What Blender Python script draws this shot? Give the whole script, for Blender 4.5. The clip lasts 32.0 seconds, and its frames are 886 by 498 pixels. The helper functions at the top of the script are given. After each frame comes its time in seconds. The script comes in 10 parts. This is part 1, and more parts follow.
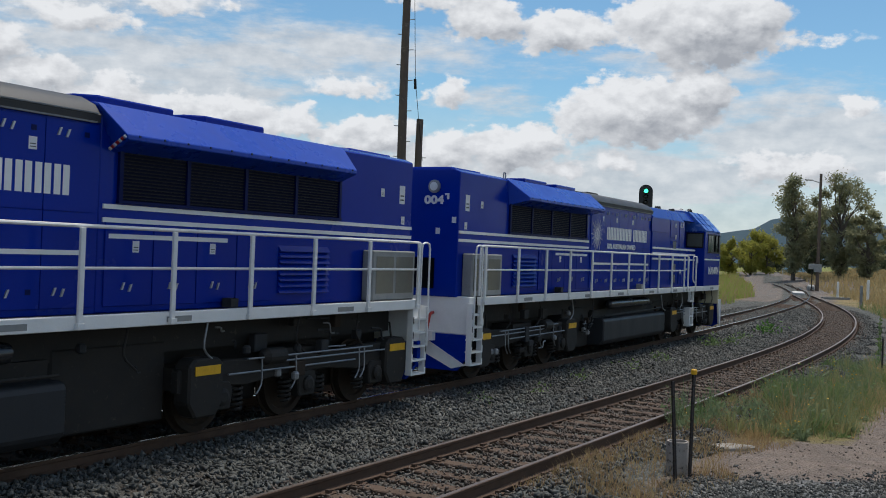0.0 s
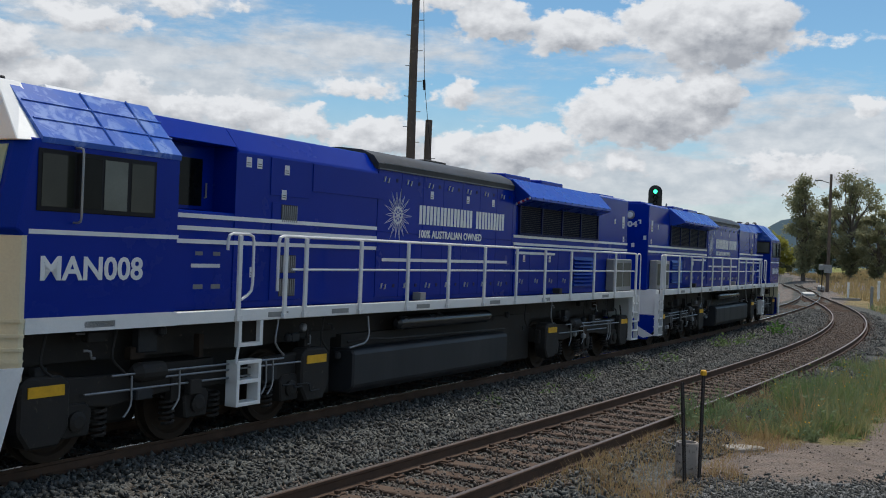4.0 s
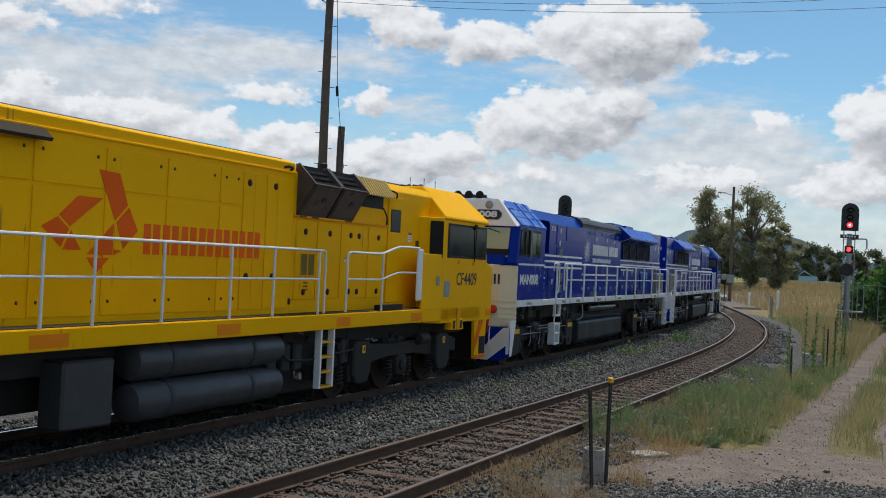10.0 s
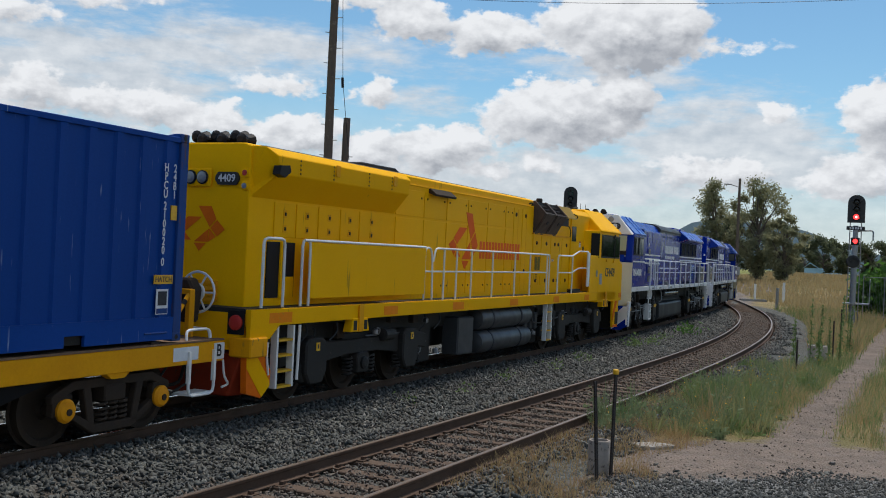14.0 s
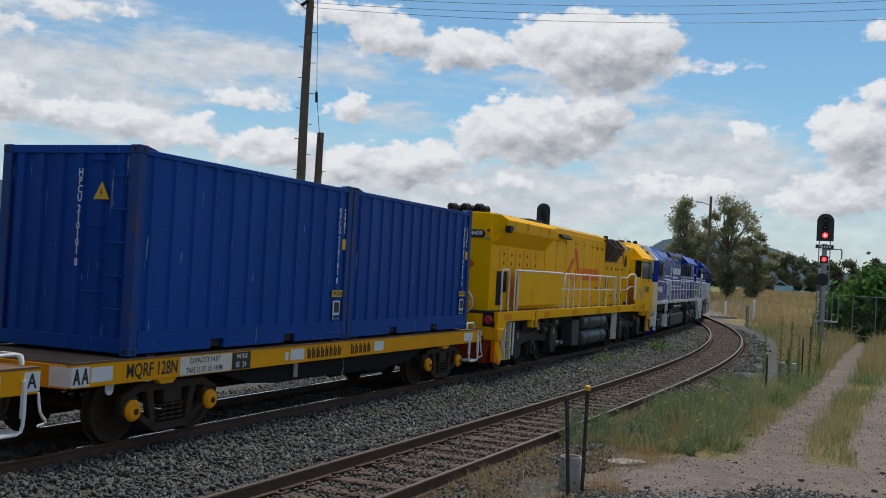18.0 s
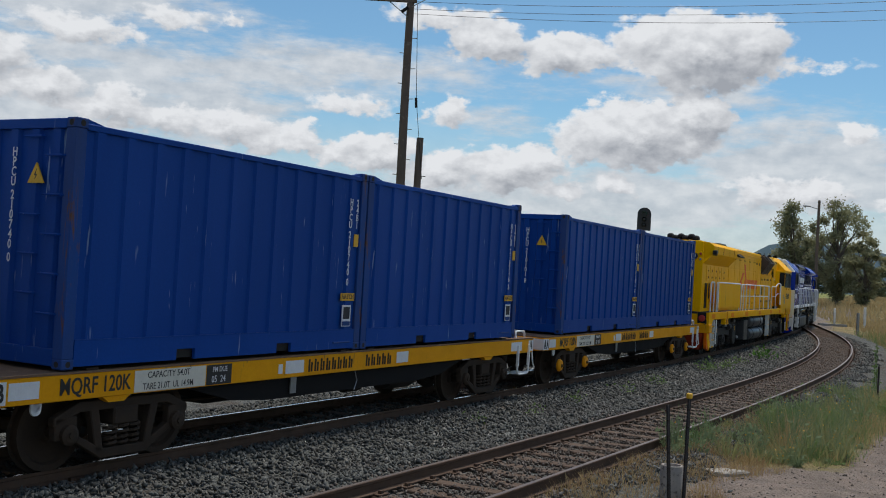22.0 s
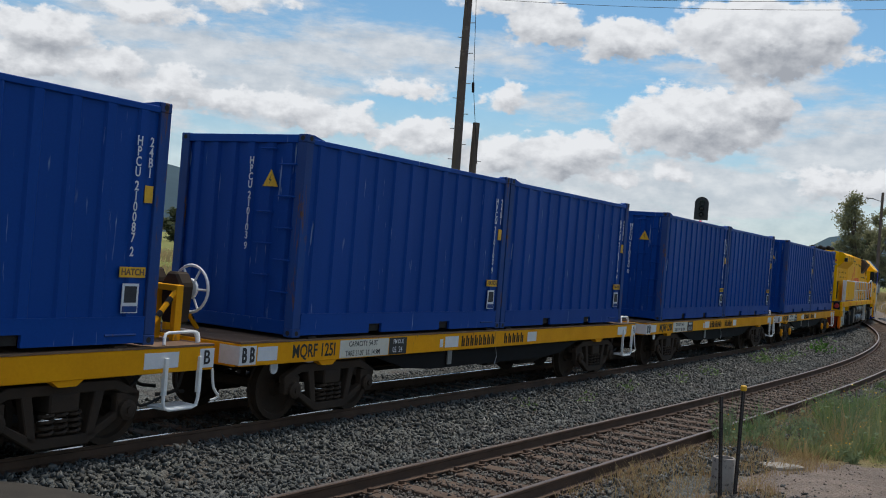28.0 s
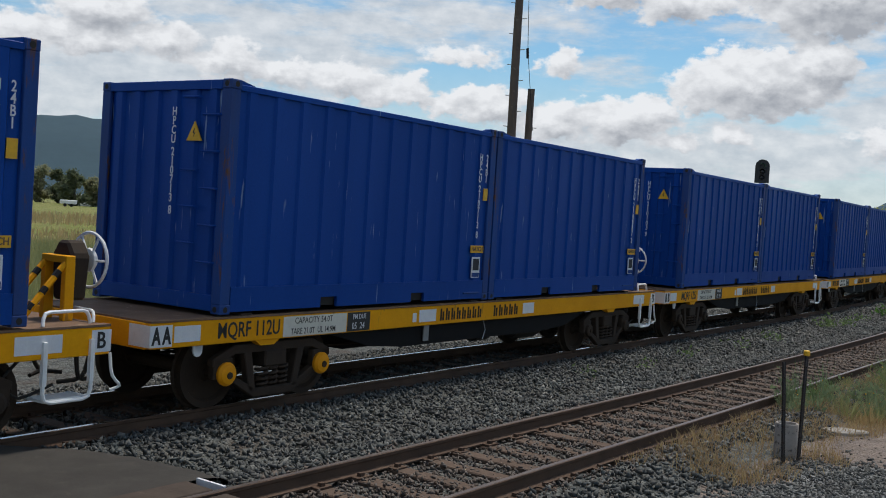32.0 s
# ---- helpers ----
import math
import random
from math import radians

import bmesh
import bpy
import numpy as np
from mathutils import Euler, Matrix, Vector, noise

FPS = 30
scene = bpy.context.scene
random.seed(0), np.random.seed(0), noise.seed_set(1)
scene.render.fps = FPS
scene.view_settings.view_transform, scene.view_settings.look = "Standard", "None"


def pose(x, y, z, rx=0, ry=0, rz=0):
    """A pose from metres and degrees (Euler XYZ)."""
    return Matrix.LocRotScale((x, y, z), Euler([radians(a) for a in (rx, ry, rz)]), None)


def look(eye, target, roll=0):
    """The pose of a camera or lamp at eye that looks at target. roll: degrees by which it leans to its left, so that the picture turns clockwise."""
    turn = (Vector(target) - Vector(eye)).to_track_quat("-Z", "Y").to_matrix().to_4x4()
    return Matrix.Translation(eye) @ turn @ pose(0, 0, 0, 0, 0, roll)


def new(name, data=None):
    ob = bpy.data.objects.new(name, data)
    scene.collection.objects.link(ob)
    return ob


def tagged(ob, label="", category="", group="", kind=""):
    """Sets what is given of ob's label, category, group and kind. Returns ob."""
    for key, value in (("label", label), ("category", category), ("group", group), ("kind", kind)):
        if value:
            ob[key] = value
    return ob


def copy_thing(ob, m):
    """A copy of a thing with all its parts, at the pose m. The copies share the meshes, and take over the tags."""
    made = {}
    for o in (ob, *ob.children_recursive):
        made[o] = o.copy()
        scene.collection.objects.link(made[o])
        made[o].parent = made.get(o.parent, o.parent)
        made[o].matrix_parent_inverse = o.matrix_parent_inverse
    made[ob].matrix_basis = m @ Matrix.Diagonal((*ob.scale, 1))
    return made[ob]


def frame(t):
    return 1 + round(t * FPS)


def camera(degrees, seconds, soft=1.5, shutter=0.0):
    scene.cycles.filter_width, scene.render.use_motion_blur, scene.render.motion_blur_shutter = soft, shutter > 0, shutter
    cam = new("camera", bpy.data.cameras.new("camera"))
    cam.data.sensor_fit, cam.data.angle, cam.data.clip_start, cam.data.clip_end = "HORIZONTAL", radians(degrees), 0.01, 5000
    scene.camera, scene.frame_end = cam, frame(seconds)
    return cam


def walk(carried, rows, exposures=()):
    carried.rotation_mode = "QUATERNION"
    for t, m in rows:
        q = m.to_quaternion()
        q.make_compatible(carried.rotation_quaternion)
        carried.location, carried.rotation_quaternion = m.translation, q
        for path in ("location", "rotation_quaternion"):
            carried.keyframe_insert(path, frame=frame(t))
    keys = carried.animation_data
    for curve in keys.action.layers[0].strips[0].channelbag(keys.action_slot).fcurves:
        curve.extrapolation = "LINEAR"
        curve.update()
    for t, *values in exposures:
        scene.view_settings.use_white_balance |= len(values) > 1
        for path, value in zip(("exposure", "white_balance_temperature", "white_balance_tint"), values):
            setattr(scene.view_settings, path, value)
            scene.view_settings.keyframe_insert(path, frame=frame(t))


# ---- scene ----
EYE = 2.60
cam = camera(46.43, 32.0, soft=1.0)
# the held camera: seconds; tilt, lean and turn
walk(cam, [
    (0, pose(0, 0, EYE, 90.08, -2.21, -0.00)), (0.5, pose(0, 0, EYE, 90.83, -1.88, -0.06)),
    (1, pose(0, 0, EYE, 90.97, -1.96, -0.19)), (1.5, pose(0, 0, EYE, 90.15, -1.93, -0.14)),
    (2, pose(0, 0, EYE, 90.11, -2.14, 0.68)), (2.5, pose(0, 0, EYE, 90.23, -2.23, 1.18)),
    (3, pose(0, 0, EYE, 90.10, -2.25, 1.04)), (3.5, pose(0, 0, EYE, 90.15, -2.23, 0.70)),
    (5.5, pose(0, 0, EYE, 89.84, -1.97, -1.02)), (6, pose(0, 0, EYE, 89.93, -2.09, -2.59)),
    (6.5, pose(0, 0, EYE, 90.08, -2.32, -3.35)), (7, pose(0, 0, EYE, 90.56, -2.34, -2.37)),
    (7.5, pose(0, 0, EYE, 90.94, -2.43, -1.00)), (8, pose(0, 0, EYE, 90.70, -2.48, -0.53)),
    (8.5, pose(0, 0, EYE, 90.45, -2.67, -1.26)), (9, pose(0, 0, EYE, 90.30, -2.93, -2.61)),
    (9.5, pose(0, 0, EYE, 90.38, -2.85, -3.78)), (10, pose(0, 0, EYE, 90.73, -2.67, -4.40)),
    (10.5, pose(0, 0, EYE, 90.64, -2.49, -4.61)), (11, pose(0, 0, EYE, 90.58, -2.29, -4.71)),
    (11.5, pose(0, 0, EYE, 90.61, -2.22, -4.56)), (12, pose(0, 0, EYE, 90.71, -2.22, -4.31)),
    (12.5, pose(0, 0, EYE, 91.06, -2.43, -3.79)), (13, pose(0, 0, EYE, 91.75, -2.58, -3.30)),
    (13.5, pose(0, 0, EYE, 91.58, -2.67, -3.12)), (14, pose(0, 0, EYE, 90.25, -2.71, -4.10)),
    (14.5, pose(0, 0, EYE, 89.56, -2.83, -5.33)), (16.5, pose(0, 0, EYE, 89.65, -2.16, -6.03)),
    (17, pose(0, 0, EYE, 89.98, -2.41, -5.82)), (17.5, pose(0, 0, EYE, 90.65, -2.83, -5.45)),
    (18, pose(0, 0, EYE, 91.19, -3.07, -5.61)), (18.5, pose(0, 0, EYE, 91.41, -3.19, -6.07)),
    (19, pose(0, 0, EYE, 91.14, -3.41, -6.32)), (19.5, pose(0, 0, EYE, 90.99, -3.51, -5.27)),
    (20, pose(0, 0, EYE, 90.95, -3.66, -3.85)), (20.5, pose(0, 0, EYE, 90.87, -3.60, -2.25)),
    (21, pose(0, 0, EYE, 91.02, -3.59, -0.89)), (21.5, pose(0, 0, EYE, 91.17, -3.55, -0.31)),
    (22, pose(0, 0, EYE, 91.13, -3.35, -0.14)), (22.5, pose(0, 0, EYE, 91.00, -3.47, 0.37)),
    (23, pose(0, 0, EYE, 91.42, -3.56, 0.63)), (23.5, pose(0, 0, EYE, 91.56, -3.61, 0.75)),
    (24, pose(0, 0, EYE, 91.57, -3.50, 0.54)), (24.5, pose(0, 0, EYE, 91.55, -3.50, 0.73)),
    (25, pose(0, 0, EYE, 91.35, -3.41, 1.24)), (25.5, pose(0, 0, EYE, 91.15, -3.38, 1.35)),
    (26, pose(0, 0, EYE, 91.20, -3.59, 1.56)), (26.5, pose(0, 0, EYE, 91.13, -4.25, 2.62)),
    (28.5, pose(0, 0, EYE, 89.46, -4.74, 3.05)), (29, pose(0, 0, EYE, 88.84, -4.52, 3.83)),
    (29.5, pose(0, 0, EYE, 88.70, -4.02, 3.99)), (30, pose(0, 0, EYE, 89.06, -3.74, 4.13)),
    (30.5, pose(0, 0, EYE, 89.14, -3.66, 3.72)), (31, pose(0, 0, EYE, 88.95, -3.82, 4.12)),
    (31.5, pose(0, 0, EYE, 88.64, -3.89, 5.40)), (32, pose(0, 0, EYE, 88.11, -3.64, 5.98)),
], exposures=((0, -0.01), (1, -0.08), (2, -0.05), (6, -0.02), (9, 0.05), (13.5, 0.06), (17, 0.0), (19, -0.05), (26, -0.06), (29, 0.03), (32, 0.04)))


# ---- world and sun ----
SUN_AZ, SUN_EL = radians(25), radians(68)          # azimuth from +y towards +x
sun_way = Vector((math.sin(SUN_AZ) * math.cos(SUN_EL), math.cos(SUN_AZ) * math.cos(SUN_EL), math.sin(SUN_EL)))
sun = new("sun", bpy.data.lights.new("sun", "SUN"))
sun.data.energy, sun.data.angle, sun.data.color = 3.1, radians(9.0), (1.0, 0.95, 0.87)
sun.matrix_world = look(sun_way * 100, (0, 0, 0))

CLOUDS = (
    (10.4, 7.9, 4.7, 1.9, 0), (13.5, 9.0, 1.9, 1.5, 0), (7.3, 7.2, 1.4, 1.0, 0), (9.1, 8.8, 1.4, 1.1, 0), (13.7, 12.3, 4.7, 2.2, 0), (10.7, 13.1, 2.2, 1.3, 0),
    (12.3, 10.6, 2.5, 0.9, 1), (16.3, 12.8, 1.6, 1.6, 0), (1.8, 12.7, 2.4, 1.3, 0), (5.5, 12.1, 2.7, 1.3, 0), (8.0, 12.1, 1.9, 0.9, 0), (-1.1, 13.8, 2.8, 0.7, 0),
    (9.6, 10.7, 2.8, 0.5, 1), (-3.8, 6.3, 2.4, 1.1, 0), (-8.3, 6.8, 1.5, 0.7, 0), (-6.4, 6.1, 1.6, 0.8, 0), (-12.0, 7.1, 2.4, 0.9, 0), (-15.3, 7.1, 1.9, 0.8, 0),
    (3.3, 5.8, 3.1, 1.3, 0), (5.0, 6.6, 1.4, 0.8, 0), (-0.4, 5.5, 2.2, 1.1, 0), (-10.1, 6.7, 1.9, 0.8, 0), (11.0, 4.3, 10.0, 2.2, 1), (18.2, 6.2, 5.6, 3.1, 1),
    (1.2, 4.6, 7.8, 1.4, 1), (9.5, 5.2, 1.3, 0.6, 0), (6.5, 4.8, 1.9, 0.6, 0), (17.4, 5.0, 2.2, 0.8, 0), (21.7, 8.2, 0.9, 0.7, 0), (19.6, 5.0, 1.9, 0.9, 0),
    (-14.8, 10.0, 14.7, 1.2, 1), (-20.5, 8.2, 8.2, 1.6, 1), (-6.0, 10.9, 8.2, 1.0, 1), (-24.5, 7.2, 9.4, 1.9, 1), (-5.6, 8.7, 2.4, 0.6, 0), (-0.2, 8.7, 1.3, 0.9, 0),
    (3.2, 8.1, 2.7, 0.5, 1), (-10.2, 9.3, 4.7, 0.7, 1), (-19.8, 11.3, 3.0, 0.8, 0), (-15.5, 12.4, 1.9, 0.6, 0), (-12.2, 12.6, 0.8, 0.4, 0), (-22.3, 11.4, 2.2, 0.6, 1),
    (19.3, 11.6, 2.4, 0.3, 0), (16.7, 9.8, 1.1, 0.5, 1), (15.8, 10.0, 1.3, 0.9, 1), (27.3, 8.0, 2.7, 1.9, 0), (22.1, 8.4, 1.2, 0.5, 0), (28.4, 10.3, 1.3, 0.7, 0),
    (28.6, 13.2, 1.6, 0.6, 0), (27.0, 5.4, 3.1, 1.0, 0), (24.8, 4.6, 2.5, 0.9, 0), (19.9, 7.0, 5.0, 1.6, 1), (22.5, 5.5, 5.0, 1.9, 1), (29.9, 6.7, 2.5, 2.2, 0),
    (-18.3, 7.6, 2.4, 1.0, 0), (-21.5, 8.4, 2.4, 1.1, 0), (-25.0, 9.6, 3.0, 1.2, 0), (-21.0, 12.9, 9.0, 1.5, 1), (-13.5, 8.4, 6.0, 1.3, 1), (19.2, 8.9, 1.3, 0.3, 1), (-24.0, 6.3, 7.8, 2.8, 1), (-26.4, 8.1, 5.0, 0.9, 0), (-13.4, 7.2, 4.7, 1.6, 1), (-29.4, 5.2, 6.3, 3.4, 1), (-34.5, 5.9, 6.3, 3.8, 0),
)


def sky_world():
    """Blue sky with drifting cumulus: a Sky Texture behind procedural clouds on the dome."""
    w = bpy.data.worlds.new("sky")
    scene.world = w
    w.use_nodes = True
    nt = w.node_tree
    ns, ln = nt.nodes, nt.links

    def put(sock, val):
        if isinstance(val, bpy.types.NodeSocket):
            ln.new(val, sock)
        elif isinstance(val, tuple) and sock.type == "RGBA":
            sock.default_value = (*val, 1)
        else:
            sock.default_value = val

    def op(kind, a, b=0.0, c=0.0, clamp=False):
        n = ns.new("ShaderNodeMath")
        n.operation, n.use_clamp = kind, clamp
        for sock, val in zip(n.inputs, (a, b, c)):
            put(sock, val)
        return n.outputs[0]

    def vop(kind, a, b=(0.0, 0.0, 0.0), c=(0.0, 0.0, 0.0)):
        n = ns.new("ShaderNodeVectorMath")
        n.operation = kind
        for sock, val in zip(n.inputs, (a, b, c)):
            put(sock, val)
        return n.outputs["Value" if kind == "LENGTH" else "Vector"]

    def fbm(vec, scale, detail, rough, out="Fac"):
        n = ns.new("ShaderNodeTexNoise")
        for key, val in (("Scale", scale), ("Detail", detail), ("Roughness", rough), ("Lacunarity", 2.1)):
            n.inputs[key].default_value = val
        ln.new(vec, n.inputs["Vector"])
        return n.outputs[out]

    def blend(fac, a, b):
        n = ns.new("ShaderNodeMix")
        n.data_type = "RGBA"
        put(n.inputs["Factor"], fac), put(n.inputs["A"], a), put(n.inputs["B"], b)
        return n.outputs["Result"]

    def step(x, lo, hi):
        n = ns.new("ShaderNodeMapRange")
        n.interpolation_type = "SMOOTHSTEP"
        put(n.inputs["Value"], x), put(n.inputs["From Min"], lo), put(n.inputs["From Max"], hi)
        return n.outputs["Result"]

    sky = ns.new("ShaderNodeTexSky")
    sky.sky_type, sky.sun_disc, sky.sun_elevation, sky.sun_rotation = "NISHITA", False, SUN_EL, SUN_AZ
    sky.air_density, sky.dust_density, sky.ozone_density = 1.0, 0.3, 1.4
    sep = ns.new("ShaderNodeSeparateXYZ")
    ln.new(ns.new("ShaderNodeTexCoord").outputs["Generated"], sep.inputs[0])
    x, y, z = sep.outputs
    az = op("MULTIPLY", op("ARCTAN2", x, y), 57.29578)
    el = op("MULTIPLY", op("ARCSINE", z), 57.29578)
    co = ns.new("ShaderNodeCombineXYZ")
    ln.new(az, co.inputs[0]), ln.new(el, co.inputs[1])
    at = co.outputs[0]
    flat = vop("MULTIPLY", at, (1.0, 1.5, 1.0))
    # billows bend the outlines at two sizes
    bent = vop("MULTIPLY_ADD", vop("SUBTRACT", fbm(flat, 0.42, 2, 0.5, "Color"), (0.5, 0.5, 0.5)), (2.0, 1.3, 0.0), at)
    bent = vop("MULTIPLY_ADD", vop("SUBTRACT", fbm(flat, 1.25, 4, 0.52, "Color"), (0.5, 0.5, 0.5)), (1.6, 1.2, 0.0), bent)
    drawn = vop("MULTIPLY_ADD", vop("SUBTRACT", fbm(vop("MULTIPLY", at, (0.35, 1.4, 1.0)), 0.5, 5, 0.6, "Color"), (0.5, 0.5, 0.5)), (5.0, 2.0, 0.0), at)
    heap, band, shade = None, None, None
    sunward = vop("ADD", bent, (-0.55, 0.75, 0.0))
    # cloud masses: azimuth, elevation, half width, half height, and 1 for a drawn-out veil
    for a, e, ra, re, soft in CLOUDS:
        k = vop("LENGTH", vop("MULTIPLY_ADD", drawn if soft else bent, (1.0 / ra, 1.0 / re, 0.0), (-a / ra, -e / re, 0.0)))
        size = min(1.6, re) if soft else min(ra, re * 1.15)
        d = op("MULTIPLY_ADD", k, -size, size)
        if soft:
            band = d if band is None else op("MAXIMUM", band, d)
        else:
            heap = d if heap is None else op("SMOOTH_MAX", heap, d, 0.25)
            k = vop("LENGTH", vop("MULTIPLY_ADD", sunward, (1.0 / ra, 1.0 / re, 0.0), (-a / ra, -e / re, 0.0)))
            d = op("MULTIPLY_ADD", k, -size, size)
            shade = d if shade is None else op("SMOOTH_MAX", shade, d, 0.25)
    outside = op("MULTIPLY", op("SUBTRACT", op("ABSOLUTE", az), 33.0), 0.06, 0.0, True)
    overhead = op("MULTIPLY", op("SUBTRACT", el, 15.5), 0.10, 0.0, True)
    loose = op("MULTIPLY_ADD", fbm(flat, 0.085, 9, 0.58), 9.0, -4.75)
    loose = op("ADD", loose, op("MULTIPLY_ADD", op("MAXIMUM", outside, overhead), 6.0, -6.0))
    slope = op("SUBTRACT", heap, shade)
    heap = op("MAXIMUM", heap, loose)
    puff, puff_up = fbm(flat, 0.80, 6, 0.52), fbm(vop("ADD", flat, (-0.2, 0.9, 0.0)), 0.80, 6, 0.52)
    body = op("MULTIPLY_ADD", op("SUBTRACT", puff, 0.5), 1.25, heap)
    alpha = step(body, -0.12, 0.30)
    wisp = fbm(vop("MULTIPLY", at, (0.28, 1.0, 1.0)), 0.9, 7, 0.62)
    thin = op("MULTIPLY", step(op("MULTIPLY_ADD", op("SUBTRACT", wisp, 0.5), 3.0, band), -0.60, 0.8), 0.94)
    haze = op("MULTIPLY", step(el, 9.5, 2.0), 0.72)
    thin = op("MAXIMUM", thin, haze)
    relief = op("MULTIPLY", op("SUBTRACT", puff, puff_up), 1.15)
    deep = op("MULTIPLY_ADD", step(body, 0.05, 0.7), 0.26, op("MULTIPLY", step(body, 0.6, 1.9), 0.40))
    lit = op("ADD", op("MULTIPLY_ADD", slope, 0.50, op("MULTIPLY_ADD", deep, -0.45, 0.68)), relief, 0.0, True)
    cloud = blend(lit, (0.36, 0.385, 0.43), (0.80, 0.82, 0.85))
    mottle = op("ADD", op("MULTIPLY", op("SUBTRACT", wisp, 0.5), 1.1), op("MULTIPLY", op("SUBTRACT", puff, puff_up), 1.1))
    veil = blend(op("ADD", mottle, 0.62, 0.0, True), (0.42, 0.48, 0.55), (0.70, 0.73, 0.765))
    blue = vop("MULTIPLY", sky.outputs["Color"], (0.073, 0.098, 0.106))
    ln.new(blend(alpha, blend(thin, blue, veil), cloud), ns["Background"].inputs["Color"])
    ns["Background"].inputs["Strength"].default_value = 1.0


sky_world()


# ---- materials ----
def nodes_of(m):
    m.use_nodes = True
    nt = m.node_tree
    return nt, nt.nodes, nt.links, nt.nodes["Principled BSDF"]


def noise_node(nt, vec, scale, detail=4, rough=0.55, dist=0.0):
    n = nt.nodes.new("ShaderNodeTexNoise")
    n.inputs["Scale"].default_value, n.inputs["Detail"].default_value = scale, detail
    n.inputs["Roughness"].default_value, n.inputs["Distortion"].default_value = rough, dist
    if vec is not None:
        nt.links.new(vec, n.inputs["Vector"])
    return n.outputs["Fac"]


def ramp_node(nt, fac, stops):
    r = nt.nodes.new("ShaderNodeValToRGB")
    while len(r.color_ramp.elements) < len(stops):
        r.color_ramp.elements.new(0.5)
    for e, (p, c) in zip(r.color_ramp.elements, stops):
        e.position, e.color = p, (c, c, c, 1) if isinstance(c, (int, float)) else (*c, 1)
    nt.links.new(fac, r.inputs["Fac"])
    return r.outputs["Color"]


def mix_node(nt, fac, a, b, how="MIX"):
    n = nt.nodes.new("ShaderNodeMix")
    n.data_type, n.blend_type = "RGBA", how
    for sock, val in ((n.inputs["Factor"], fac), (n.inputs["A"], a), (n.inputs["B"], b)):
        if isinstance(val, bpy.types.NodeSocket):
            nt.links.new(val, sock)
        elif isinstance(val, (int, float)):
            sock.default_value = val
        else:
            sock.default_value = (*val, 1)
    return n.outputs["Result"]


def math_node(nt, op, a, b=0.0, clamp=False):
    n = nt.nodes.new("ShaderNodeMath")
    n.operation, n.use_clamp = op, clamp
    for sock, val in ((n.inputs[0], a), (n.inputs[1], b)):
        if isinstance(val, bpy.types.NodeSocket):
            nt.links.new(val, sock)
        else:
            sock.default_value = val
    return n.outputs[0]


def bump_node(nt, p, height, strength=0.3, dist=0.02):
    b = nt.nodes.new("ShaderNodeBump")
    b.inputs["Strength"].default_value, b.inputs["Distance"].default_value = strength, dist
    nt.links.new(height, b.inputs["Height"])
    nt.links.new(b.outputs["Normal"], p.inputs["Normal"])


def surface(name, base, second=None, rough=0.5, metal=0.0, scale=2.0, fine=40.0, wear=None, wear_at=0.62, bump=0.15,
            bump_dist=0.01, spec=0.5, streak=False, space="Object"):
    """A weathered surface: broad and fine variation, wear patches, roughness that varies, slight relief."""
    m = bpy.data.materials.new(name)
    nt, ns, ln, p = nodes_of(m)
    tc = ns.new("ShaderNodeTexCoord")
    vec = tc.outputs[space]
    if streak:
        mp = ns.new("ShaderNodeMapping")
        mp.inputs["Scale"].default_value = (1.0, 1.0, 0.18)
        ln.new(vec, mp.inputs["Vector"])
        broad_vec = mp.outputs["Vector"]
    else:
        broad_vec = vec
    second = second or tuple(c * 0.72 for c in base)
    broad = noise_node(nt, broad_vec, scale, 5, 0.6)
    grain = noise_node(nt, vec, fine, 3, 0.6)
    col = mix_node(nt, ramp_node(nt, broad, [(0.3, 0.0), (0.75, 1.0)]), base, second)
    col = mix_node(nt, 0.22, col, mix_node(nt, grain, tuple(c * 0.5 for c in base), tuple(min(1, c * 1.5) for c in base)))
    if wear:
        w = noise_node(nt, broad_vec, scale * 2.7, 6, 0.65, 0.6)
        col = mix_node(nt, ramp_node(nt, w, [(wear_at, 0.0), (wear_at + 0.09, 1.0)]), col, wear)
    ln.new(col, p.inputs["Base Color"])
    p.inputs["Metallic"].default_value = metal
    p.inputs["Specular IOR Level"].default_value = spec
    ln.new(ramp_node(nt, broad, [(0.2, max(0.02, rough - 0.1)), (0.8, min(1.0, rough + 0.12))]), p.inputs["Roughness"])
    if bump:
        bump_node(nt, p, grain, bump, bump_dist)
    return m


def translucent(m, share=0.4):
    """Lets light through thin leaves and blades."""
    nt, ns, ln, p = nodes_of(m)
    tr, mix = ns.new("ShaderNodeBsdfTranslucent"), ns.new("ShaderNodeMixShader")
    ln.new(p.inputs["Base Color"].links[0].from_socket, tr.inputs["Color"])
    mix.inputs["Fac"].default_value = share
    ln.new(p.outputs[0], mix.inputs[1]), ln.new(tr.outputs[0], mix.inputs[2])
    ln.new(mix.outputs[0], ns["Material Output"].inputs["Surface"])
    return m


def glow(name, colour, strength):
    m = bpy.data.materials.new(name)
    nt, ns, ln, p = nodes_of(m)
    p.inputs["Base Color"].default_value = (*colour, 1)
    p.inputs["Emission Color"].default_value = (*colour, 1)
    p.inputs["Emission Strength"].default_value = strength
    return m


